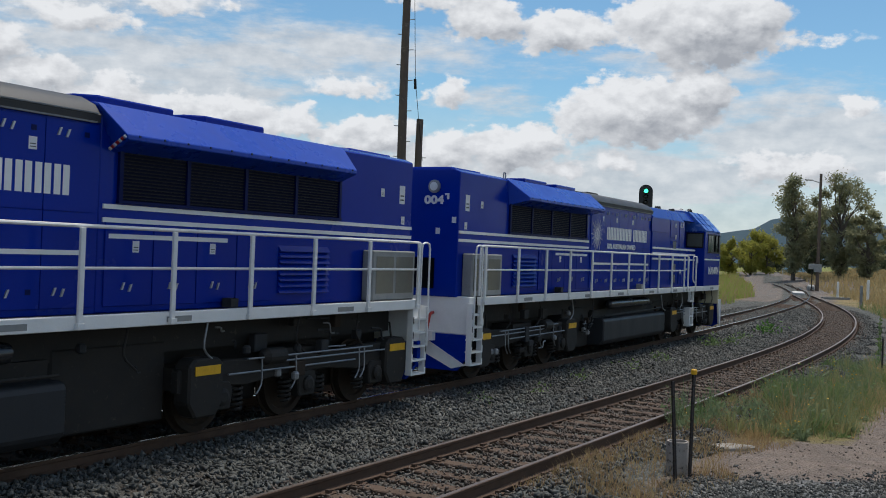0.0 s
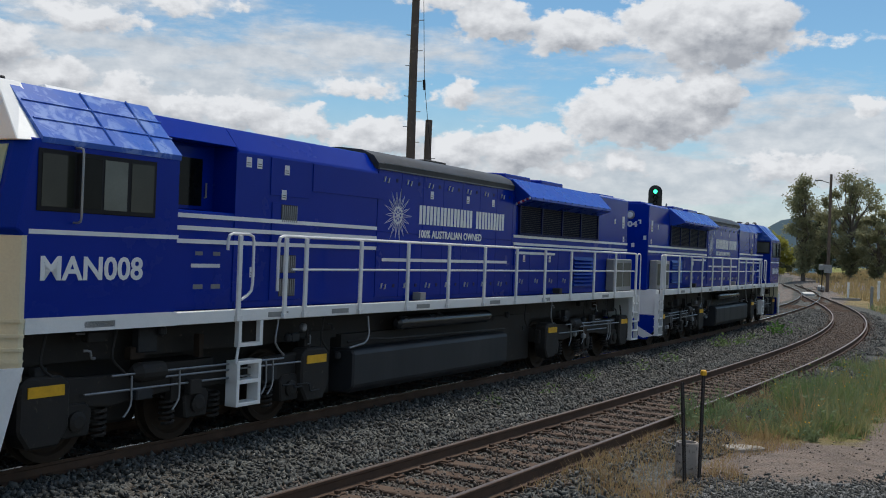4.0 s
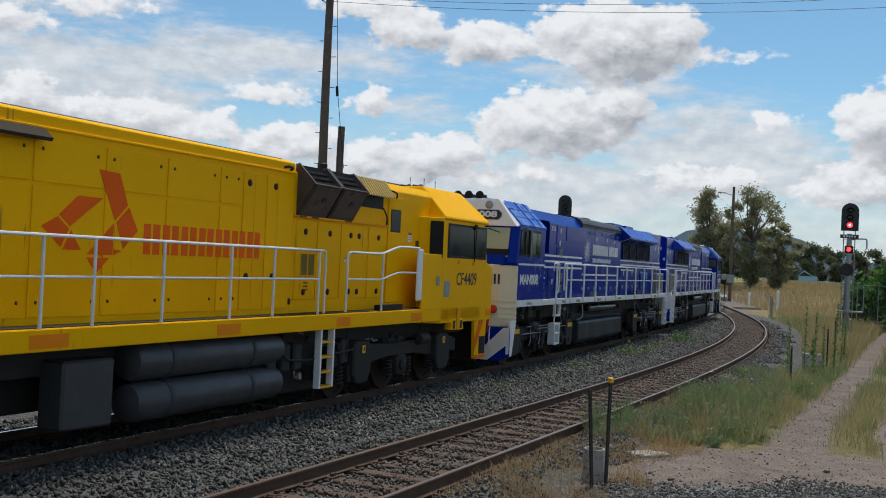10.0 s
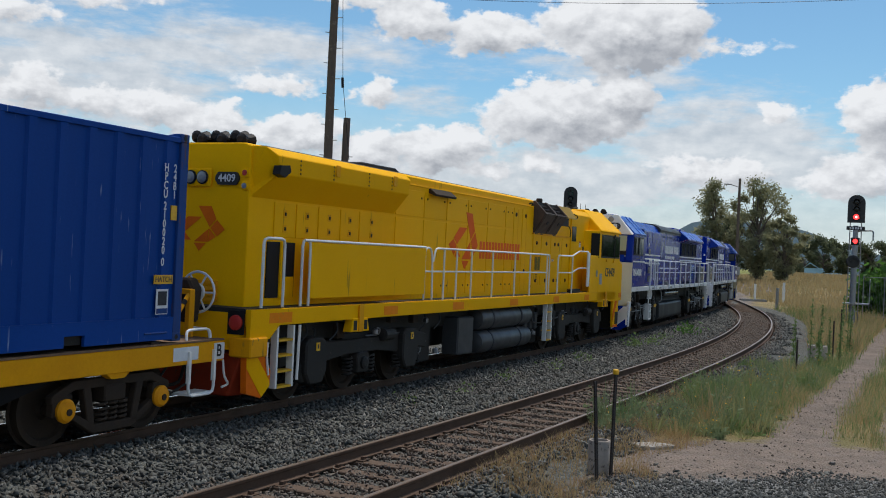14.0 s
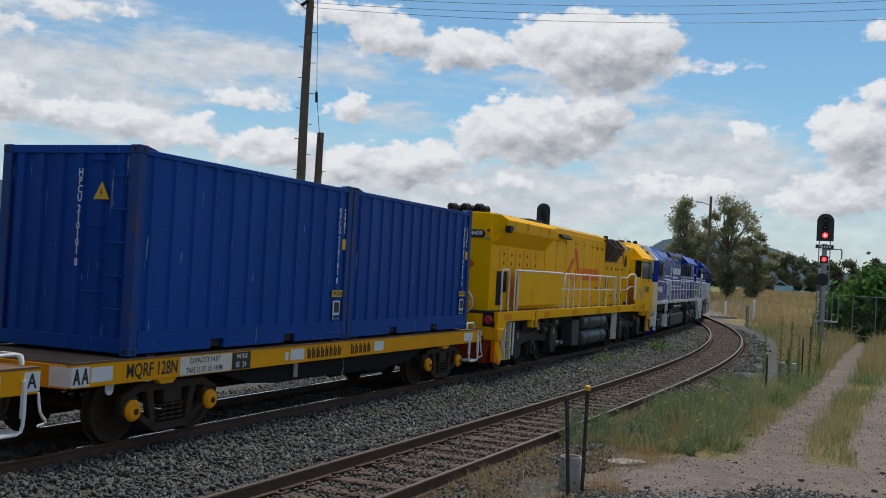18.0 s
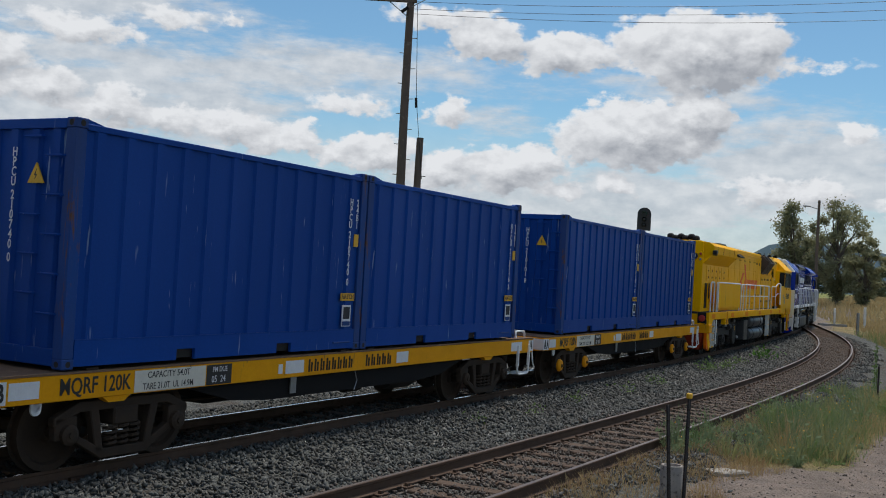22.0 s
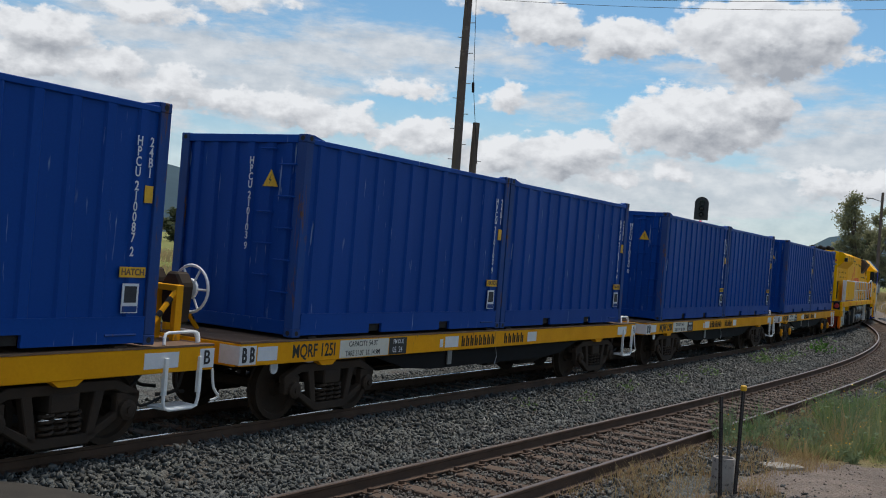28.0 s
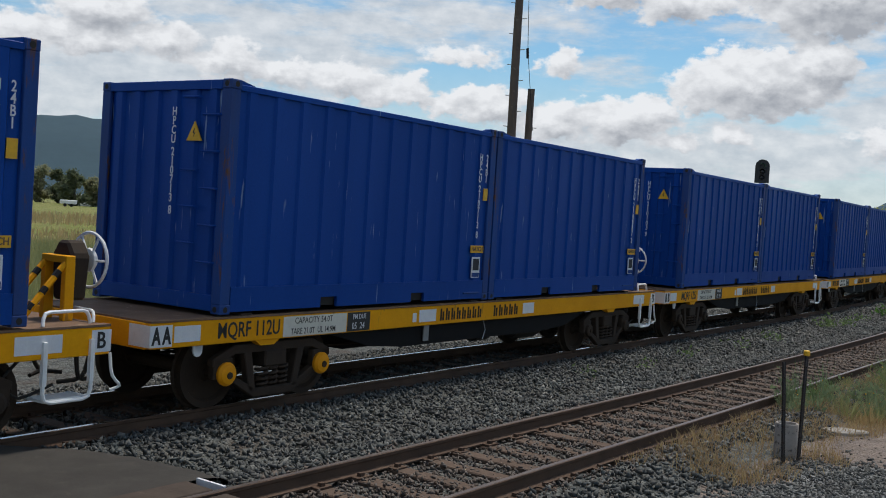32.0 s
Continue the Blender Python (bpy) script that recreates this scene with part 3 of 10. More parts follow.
def earth_material():
    m = bpy.data.materials.new("earth_ballast_and_grass")
    nt, ns, ln, p = nodes_of(m)
    vec = ns.new("ShaderNodeTexCoord").outputs["Object"]
    fine, mid, broad = noise_node(nt, vec, 34, 5, 0.65), noise_node(nt, vec, 2.6, 6, 0.62), noise_node(nt, vec, 0.22, 4)

    def share(name, lo, hi):
        at = ns.new("ShaderNodeAttribute")
        at.attribute_name = name
        edge = math_node(nt, "ADD", at.outputs["Fac"], math_node(nt, "MULTIPLY", math_node(nt, "SUBTRACT", mid, 0.5), 1.3))
        return ramp_node(nt, edge, [(lo, 0.0), (hi, 1.0)])
    dirt = mix_node(nt, fine, (0.125, 0.096, 0.078), (0.35, 0.28, 0.232))
    dirt = mix_node(nt, ramp_node(nt, mid, [(0.45, 0.0), (0.7, 1.0)]), dirt, (0.205, 0.170, 0.147))
    dirt = mix_node(nt, ramp_node(nt, noise_node(nt, vec, 0.9, 5, 0.65, 0.8), [(0.42, 0.0), (0.62, 0.75)]), dirt, mix_node(nt, fine, (0.085, 0.067, 0.056), (0.205, 0.165, 0.138)))
    straw = mix_node(nt, mid, (0.20, 0.15, 0.07), (0.34, 0.26, 0.13))
    green = mix_node(nt, fine, (0.085, 0.095, 0.035), (0.17, 0.16, 0.065))
    grass = mix_node(nt, ramp_node(nt, broad, [(0.42, 0.0), (0.66, 1.0)]), straw, green)
    meadow = mix_node(nt, mid, (0.13, 0.165, 0.04), (0.26, 0.25, 0.08))
    grass = mix_node(nt, share("lush", 0.2, 0.8), grass, mix_node(nt, ramp_node(nt, broad, [(0.5, 0.0), (0.75, 1.0)]), meadow, (0.30, 0.24, 0.11)))
    stones, gap = stone_colour(nt, vec, 20.0, (0.055, 0.059, 0.055), (0.17, 0.172, 0.158))
    rusty = mix_node(nt, ramp_node(nt, noise_node(nt, vec, 1.1, 5), [(0.5, 0.0), (0.72, 0.75)]), stones, (0.085, 0.060, 0.045))
    pebbles, gap2 = stone_colour(nt, vec, 34.0, (0.085, 0.088, 0.088), (0.26, 0.26, 0.25))
    col = mix_node(nt, share("bare", 0.35, 0.65), grass, dirt)
    col = mix_node(nt, share("gravel", 0.35, 0.65), col, pebbles)
    stone = share("stone", 0.4, 0.6)
    col = mix_node(nt, stone, col, rusty)
    ln.new(col, p.inputs["Base Color"])
    p.inputs["Roughness"].default_value = 0.95
    p.inputs["Specular IOR Level"].default_value = 0.2
    rough = math_node(nt, "ADD", math_node(nt, "MULTIPLY", fine, 0.5), math_node(nt, "SUBTRACT", mid, math_node(nt, "MULTIPLY", gap, 1.2)))
    bump_node(nt, p, rough, 0.9, 0.05)
    return m


ground = tagged(new("ground", ground_sheet()), "stony earth, ballast and dry grass reaching the hills", "ground", kind="structure")
ground.data.materials.append(earth_material())

# ---- rails, sleepers, ballast ----
RAIL = [(-0.07, -0.165), (0.07, -0.165), (0.07, -0.150), (0.014, -0.13), (0.012, -0.05), (0.034, -0.036), (0.036, -0.004), (0.028, 0.0),
        (-0.028, 0.0), (-0.036, -0.004), (-0.034, -0.036), (-0.012, -0.05), (-0.014, -0.13), (-0.07, -0.150)]


def swept(track, s0, s1, off, profile, step=1.0):
    m = Mesh()
    ss = np.arange(s0, s1 + 0.01, step)
    n = len(profile)
    for s in ss:
        x, y, h = on(track, s, off)
        m.v += [(x + q * math.cos(h), y - q * math.sin(h), z) for q, z in profile]
    for i in range(len(ss) - 1):
        m.f += [(i * n + k, i * n + (k + 1) % n, (i + 1) * n + (k + 1) % n, (i + 1) * n + k) for k in range(n)]
    m.f += [tuple(range(n)), tuple(reversed(range((len(ss) - 1) * n, len(ss) * n)))]
    return m


def rail(parent, track, s0, s1, off, head):
    ob = part("rail", swept(track, s0, s1, off, RAIL), rail_steel, parent, "rusty steel rail with a worn head")
    part("rail_head", swept(track, s0, s1, off, [(-0.026, -0.003), (0.026, -0.003), (0.026, 0.0025), (-0.026, 0.0025)]), head, ob, "polished running surface")
    return ob


main_track = tagged(thing("main_track", "ballasted railway track under the train", "railway track"), kind="structure")
loop_track = tagged(thing("loop_track", "second railway track on worn timber sleepers", "railway track"), kind="structure")
siding_track = tagged(thing("siding_track", "short siding leaving the line past the junction", "railway track"), kind="structure")
for off in (-0.7525, 0.7525):
    rail(main_track, MAIN, -45, 240, off, rail_shine)
rail(loop_track, LOOP, -45, 83, 0.7525, rail_head)
rail(loop_track, LOOP, -45, 79, -0.7525, rail_head)

# ---- train: containers and wagons ----
def wheel_of(radius, name):
    k = radius / 0.46
    prof = [(0.10, 0.07), (0.13, 0.02), (0.36, 0.015), (0.385, 0.06), (0.46, 0.065), (0.458, -0.045), (0.495, -0.05), (0.49, -0.075), (0.38, -0.075), (0.36, -0.02), (0.13, -0.03), (0.10, -0.08)]
    return Mesh().lathe([(r * k, -a) for r, a in prof], (0, 0, 0), "y", 28).data(name, bogie_rust, smooth=True)


WHEEL = wheel_of(0.46, "wheel")
CL, CW, CH = 6.058, 2.438, 2.855          # one steel box container


def corrugated(length, z0, z1, pitch, depth=0.034, rib=0.12):
    """A sheet along x with narrow standing ribs, facing -y."""
    prof = [(0.0, depth)]
    n = max(1, round(length / pitch))
    w = length / n
    for i in range(n):
        c = (i + 0.5) * w
        prof += [(c - rib / 2 - 0.03, depth), (c - rib / 2, 0.0), (c + rib / 2, 0.0), (c + rib / 2 + 0.03, depth)]
    prof.append((length, depth))
    m = Mesh()
    k = len(prof)
    m.v = [(px, py, z0) for px, py in prof] + [(px, py, z1) for px, py in prof] + [(px, py + 0.02, z0) for px, py in prof] + [(px, py + 0.02, z1) for px, py in prof]
    m.f = [(i, i + 1, k + i + 1, k + i) for i in range(k - 1)] + [(2 * k + i + 1, 2 * k + i, 3 * k + i, 3 * k + i + 1) for i in range(k - 1)]
    return m


def shipping_container():
    t = thing("shipping_container", "blue corrugated steel shipping container with white codes", "container", "containers on the wagons")
    h, w = CL / 2, CW / 2
    for y, flip in ((-w + 0.010, 1), (w - 0.010, -1)):
        side = corrugated(CL - 0.30, 0.32, CH - 0.10, 0.475)
        side.v = [((px - h + 0.15) * flip, y + py * flip, pz) for px, py, pz in side.v]
        part("side_panel", side, container_blue, t)
    for x, flip in ((-h + 0.015, -1), (h - 0.015, 1)):
        end = corrugated(CW - 0.30, 0.22, CH - 0.12, 0.36, 0.045)
        end.v = [(x - py * flip, (px - w + 0.15) * flip, pz) for px, py, pz in end.v]
        part("end_panel", end, container_blue, t)
    part("roof", Mesh().box(-h + 0.05, h - 0.05, -w + 0.07, w - 0.07, CH - 0.09, CH - 0.05), container_blue, t)
    part("floor_pan", Mesh().box(-h + 0.08, h - 0.08, -w + 0.08, w - 0.08, 0.10, 0.16), under_black, t)
    for sx in (-1, 1):
        for sy in (-1, 1):
            part("corner_post", Mesh().prism([(sx * h, sy * w), (sx * (h - 0.16), sy * w), (sx * (h - 0.16), sy * (w - 0.05)), (sx * (h - 0.07), sy * (w - 0.07)), (sx * (h - 0.05), sy * (w - 0.16)), (sx * h, sy * (w - 0.16))], 0.119, CH - 0.119, "z"), container_post, t, bevel=0.006)
            for z in (0.0, CH - 0.118):
                cast = part("corner_casting", Mesh().box(*sorted((sx * (h + 0.004), sx * (h - 0.175))), *sorted((sy * (w + 0.004), sy * (w - 0.16))), z, z + 0.118), container_post, t, bevel=0.01)
                zz = z + 0.059
                part("casting_hole", Mesh().lathe([(0.036, 0), (0.036, sy * 0.002)], (sx * (h - 0.09), sy * (w + 0.004), zz), "y", 12), under_black, cast)
                part("casting_hole", Mesh().lathe([(0.036, 0), (0.036, sx * 0.002)], (sx * (h + 0.004), sy * (w - 0.08), zz), "x", 12), under_black, cast)
            part("gusset", Mesh().prism([(sx * (h - 0.175), CH), (sx * (h - 0.175), CH - 0.10), (sx * (h - 0.42), CH - 0.05), (sx * (h - 0.42), CH - 0.06)], sy * (w - 0.02), sy * (w - 0.10), "y"), container_blue, t)
    for sy in (-1, 1):
        part("top_rail", Mesh().box(-h + 0.17, h - 0.17, *sorted((sy * (w - 0.004), sy * (w - 0.06))), CH - 0.13, CH - 0.055), container_blue, t, bevel=0.006)
        a, b = sorted((sy * (w - 0.002), sy * (w - 0.05)))
        q = (-h + 0.17, -1.20, -0.86, 0.86, 1.20, h - 0.17)
        low = [(q[0], 0.325), (q[0], 0.03), (q[1], 0.03), (q[1], 0.168), (q[2], 0.168), (q[2], 0.03), (q[3], 0.03), (q[3], 0.168), (q[4], 0.168), (q[4], 0.03), (q[5], 0.03), (q[5], 0.325)]
        part("bottom_rail", Mesh().prism(low, a, b, "y"), container_blue, t)
        for x in (-1.03, 1.03):
            part("fork_pocket", Mesh().box(x - 0.16, x + 0.16, *sorted((sy * (w - 0.06), sy * (w - 0.2))), 0.05, 0.165), under_black, t)
        part("lock_rod", Mesh().tube([(h - 0.75, sy * (w + 0.006), 0.13), (h - 0.3, sy * (w + 0.006), 0.13)], 0.014, 6), container_post, t)
        part("sealing_strip", Mesh().box(-h + 0.17, h - 0.17, *sorted((sy * (w + 0.004), sy * (w - 0.01))), 0.322, 0.338), container_blue, t)
    for sx in (-1, 1):
        part("end_rail", Mesh().box(*sorted((sx * h, sx * (h - 0.07))), -w + 0.16, w - 0.16, 0.03, 0.225), container_blue, t, bevel=0.006)
        part("end_rail", Mesh().box(*sorted((sx * h, sx * (h - 0.07))), -w + 0.16, w - 0.16, CH - 0.125, CH - 0.01), container_blue, t, bevel=0.006)
    for k in range(5):
        for y in (-w + 0.30, -w + 0.66):
            z = 0.62 + k * 0.45 + (0.22 if y > -w + 0.5 else 0)
            if y > -w + 0.5 and 2.0 < z < 2.45:              # the warning triangle takes this rung's place
                continue
            part("ladder_rung", Mesh().tube([(-h + 0.002, y - 0.15, z), (-h - 0.03, y - 0.14, z), (-h - 0.03, y + 0.14, z), (-h + 0.002, y + 0.15, z)], 0.015, 6), container_blue, t)
    # placards on the near side and the tail end
    w2 = w + 0.001
    for y in (-w2,):
        part("yellow_sign", Mesh().box(h - 0.32, h - 0.20, y - 0.002, y + 0.01, 1.66, 1.86), sign_yellow, t, "small yellow sign")
        plate = part("yellow_plate", Mesh().box(h - 0.60, h - 0.22, y - 0.002, y + 0.01, 0.79, 0.91), sign_yellow, t, "yellow plate with dark lettering")
        ob = new("lettering", text_mesh("HATCH", deck_wood, 0.105, 0.002, 0.95))
        ob.parent, ob.matrix_basis = plate, side_pose(h - 0.41, y - 0.0035, 0.85)
        card = part("white_placard", Mesh().box(h - 0.54, h - 0.30, y - 0.002, y + 0.01, 0.38, 0.72), sign_white, t, "white square placard")
        part("placard_panel", Mesh().box(h - 0.51, h - 0.33, y - 0.004, y - 0.002, 0.50, 0.69), mesh_grey, card)
        part("placard_panel", Mesh().box(h - 0.53, h - 0.31, y - 0.004, y - 0.002, 0.39, 0.46), container_post, card)
    tri = part("warning_triangle", Mesh().prism([(-0.74, 2.10), (-0.47, 2.10), (-0.605, 2.34)], -h - 0.004, -h + 0.012, "x"), sign_yellow, t, "yellow warning triangle")
    part("bolt_mark", Mesh().prism([(-0.59, 2.14), (-0.63, 2.20), (-0.60, 2.20), (-0.62, 2.27), (-0.575, 2.19), (-0.605, 2.19)], -h - 0.006, -h - 0.004, "x"), sign_black, tri)
    return t


def column_text(parent, word, x, y, z, size, end=False):
    """White code letters standing one under another."""
    down = -1.0
    for ch in word:
        down += 1.0 if ch != " " else 0.35
        if ch != " ":
            ob = new("code_letter", text_mesh(ch, sign_white, size, 0.0025, 0.8, 0.0015))
            p = Matrix.Translation((x, y, z - down * size * 0.77))
            ob.parent, ob.matrix_basis = parent, p @ (pose(0, 0, 0, 90, 0, -90) if end else pose(0, 0, 0, 90, 0, 0))


def coded_container(c, number):
    column_text(c, "HPCU " + number[:6] + " " + number[6:], CL / 2 - 0.45, -CW / 2 - 0.002, 2.36, 0.155)
    column_text(c, "24B1", CL / 2 - 0.27, -CW / 2 - 0.002, 2.36, 0.155)
    column_text(c, "HPCU " + number[:6] + " " + number[6:], -CL / 2 - 0.003, -0.23, 2.46, 0.15, True)
    return c


SPINNING = []                            # wheelsets, their radius and the vehicle that carries them
SOLE = 1.20                              # height of the wagon's deck


cap_orange = surface("cap_orange", (0.85, 0.33, 0.006), (0.70, 0.24, 0.006), rough=0.5, scale=5, wear=(0.3, 0.14, 0.03), wear_at=0.66, bump=0.05, spec=0.15)


def bogie(parent, x, caps):
    """A three-piece freight bogie; caps: bearing covers painted yellow."""
    b = new("bogie")
    b.parent, b.matrix_basis = parent, pose(x, 0, 0)
    for sy in (-1, 1):
        y0, y1 = sy * 1.0, sy * 1.11
        fr = Mesh()
        fr.prism([(-1.08, 0.56), (-0.7, 0.70), (0.7, 0.70), (1.08, 0.56), (1.08, 0.66), (0.72, 0.82), (-0.72, 0.82), (-1.08, 0.66)], y0, y1, "y")
        fr.prism([(-1.0, 0.50), (-0.86, 0.50), (-0.30, 0.22), (-0.36, 0.12)], y0, y1, "y")
        fr.prism([(1.0, 0.50), (0.36, 0.12), (0.30, 0.22), (0.86, 0.50)], y0, y1, "y")
        fr.prism([(-0.38, 0.12), (0.38, 0.12), (0.34, 0.24), (-0.34, 0.24)], y0, y1, "y")
        for e in (-1, 1):
            fr.prism([(e * 0.42, 0.72), (e * 0.56, 0.72), (e * 0.44, 0.20), (e * 0.32, 0.20)], y0, y1, "y")
            fr.box(*sorted((e * 0.74, e * 1.06)), *sorted((y0, y1)), 0.40, 0.66)
        part("side_frame", fr, bogie_rust, b, "rust-brown cast side frame", 0.012)
        for e in (-0.18, 0.0, 0.18):
            coil(b, e, sy, 1.05, 0.24, 0.50, 0.075, 4, bogie_rust)
        for ax in (-0.875, 0.875):
            if caps:
                m = Mesh().lathe([(0.145, 0.0), (0.15, sy * 0.04), (0.12, sy * 0.075), (0.06, sy * 0.085)], (ax, sy * 1.112, 0.47), "y", 20)
                cap = part("bearing_cover", m, cap_orange, b, "bright orange-yellow bearing cover", smooth=True)
            else:
                cap = part("bearing_cover", Mesh().lathe([(0.12, 0.0), (0.12, sy * 0.05), (0.08, sy * 0.07)], (ax, sy * 1.11, 0.46), "y", 14), bogie_rust, b)
            part("bearing_bolt", Mesh().lathe([(0.045, 0.0), (0.045, sy * 0.02)], (ax, sy * (1.19 if caps else 1.18), 0.46), "y", 8), bogie_rust, cap)
    part("bolster", Mesh().box(-0.20, 0.20, -1.13, 1.13, 0.50, 0.72), bogie_rust, b, bevel=0.02)
    part("brake_beam", Mesh().box(-0.42, -0.34, -0.8, 0.8, 0.38, 0.46).box(0.34, 0.42, -0.8, 0.8, 0.38, 0.46), under_black, b)
    for ax in (-0.875, 0.875):
        w = part("wheelset", Mesh().tube([(0, -1.0, 0), (0, 1.0, 0)], 0.08, 10), bogie_rust, b, at=pose(ax, 0, 0.46))
        SPINNING.append((w, 0.46, parent))
        for y in (-1, 1):
            o = new("wheel", WHEEL)
            o.parent, o.matrix_basis = w, pose(0, y * 0.7525, 0, 0, 0, 0 if y < 0 else 180)
    return b


def stencil(parent, x0, x1, y, z0, z1, counts, material):
    """Worn stencilled marks along the near side."""
    total = sum(counts) + 1.2 * (len(counts) - 1)
    w, x = (x1 - x0) / total, x0
    for n in counts:
        for _ in range(n):
            part("stencil_mark", Mesh().box(x + 0.12 * w, x + 0.40 * w, y - 0.003, y, z0, z1).box(x + 0.52 * w, x + 0.80 * w, y - 0.003, y, z0, z1 - (z1 - z0) * 0.25), material, parent)
            x += w
        x += 1.2 * w


frame_black = surface("frame_black", (0.011, 0.011, 0.012), (0.018, 0.017, 0.016), rough=0.7, scale=3, wear=(0.04, 0.032, 0.025), wear_at=0.68, bump=0.06, spec=0.08)
panel_cream = surface("panel_cream", (0.66, 0.63, 0.54), (0.56, 0.53, 0.45), rough=0.55, scale=3, fine=20, wear=(0.36, 0.30, 0.20), wear_at=0.68, bump=0.04, spec=0.15)
stencil_black = surface("stencil_black", (0.035, 0.034, 0.032), (0.10, 0.095, 0.085), rough=0.6, scale=9, fine=40, bump=0.02, spec=0.1)


def hand_brake(parent, x, way=1):
    """A braced stand with a large spoked brake wheel on the deck; way: 1 where it faces +x."""
    def xs(a, b):
        return sorted((x + way * a, x + way * b))
    st = part("brake_stand", Mesh().box(*xs(-0.10, 0.02), *sorted((-way * 0.78, -way * 0.34)), 1.82, 1.90), wagon_yellow, parent, "yellow brake stand with rust", 0.008)
    for y in (-way * 0.74, -way * 0.38):
        part("stand_leg", Mesh().box(*xs(-0.10, 0.02), y - 0.04, y + 0.04, SOLE - 0.01, 1.83), wagon_yellow, st, bevel=0.006)
        part("brace", Mesh().tube([(x - way * 0.62, y, SOLE - 0.01), (x - way * 0.08, y, 1.82)], 0.035, 6), wagon_yellow, st, "yellow and black striped brace")
        for k in range(3):
            f = 0.2 + 0.28 * k
            part("brace_band", Mesh().tube([(x + way * (-0.62 + 0.54 * f), y, SOLE + 0.62 * f), (x + way * (-0.62 + 0.54 * (f + 0.1)), y, SOLE + 0.62 * (f + 0.1))], 0.037, 6), black_paint, st)
    part("gear_case", Mesh().prism([(-way * q, z) for q, z in ((0.70, 1.40), (0.42, 1.40), (0.37, 1.9), (0.48, 2.06), (0.64, 2.06), (0.75, 1.9))], *xs(0.0, 0.24), "x"), bogie_rust, st, "dark brown brake gear case", 0.03)
    c = Vector((x + way * 0.36, -way * 0.56, 1.84))
    part("wheel_shaft", Mesh().tube([(x + way * 0.2, -way * 0.56, 1.84), c], 0.03, 8), galv, st)
    ring = [c + Vector((0, 0.31 * math.cos(a), 0.31 * math.sin(a))) for a in np.linspace(0, 2 * math.pi, 29)]
    wh = part("brake_wheel", Mesh().tube(ring, 0.02, 6), grey_rail_paint, st, "large grey spoked hand wheel", smooth=True)
    for k in range(6):
        a = k * math.pi / 3
        part("spoke", Mesh().tube([c, c + Vector((0, 0.30 * math.cos(a), 0.30 * math.sin(a)))], 0.016, 5), grey_rail_paint, wh)
    part("wheel_hub", Mesh().lathe([(0.06, -0.05), (0.13, -0.03), (0.14, 0.0), (0.10, 0.04), (0.04, 0.05)], c, "x", 16), grey_rail_paint, wh)


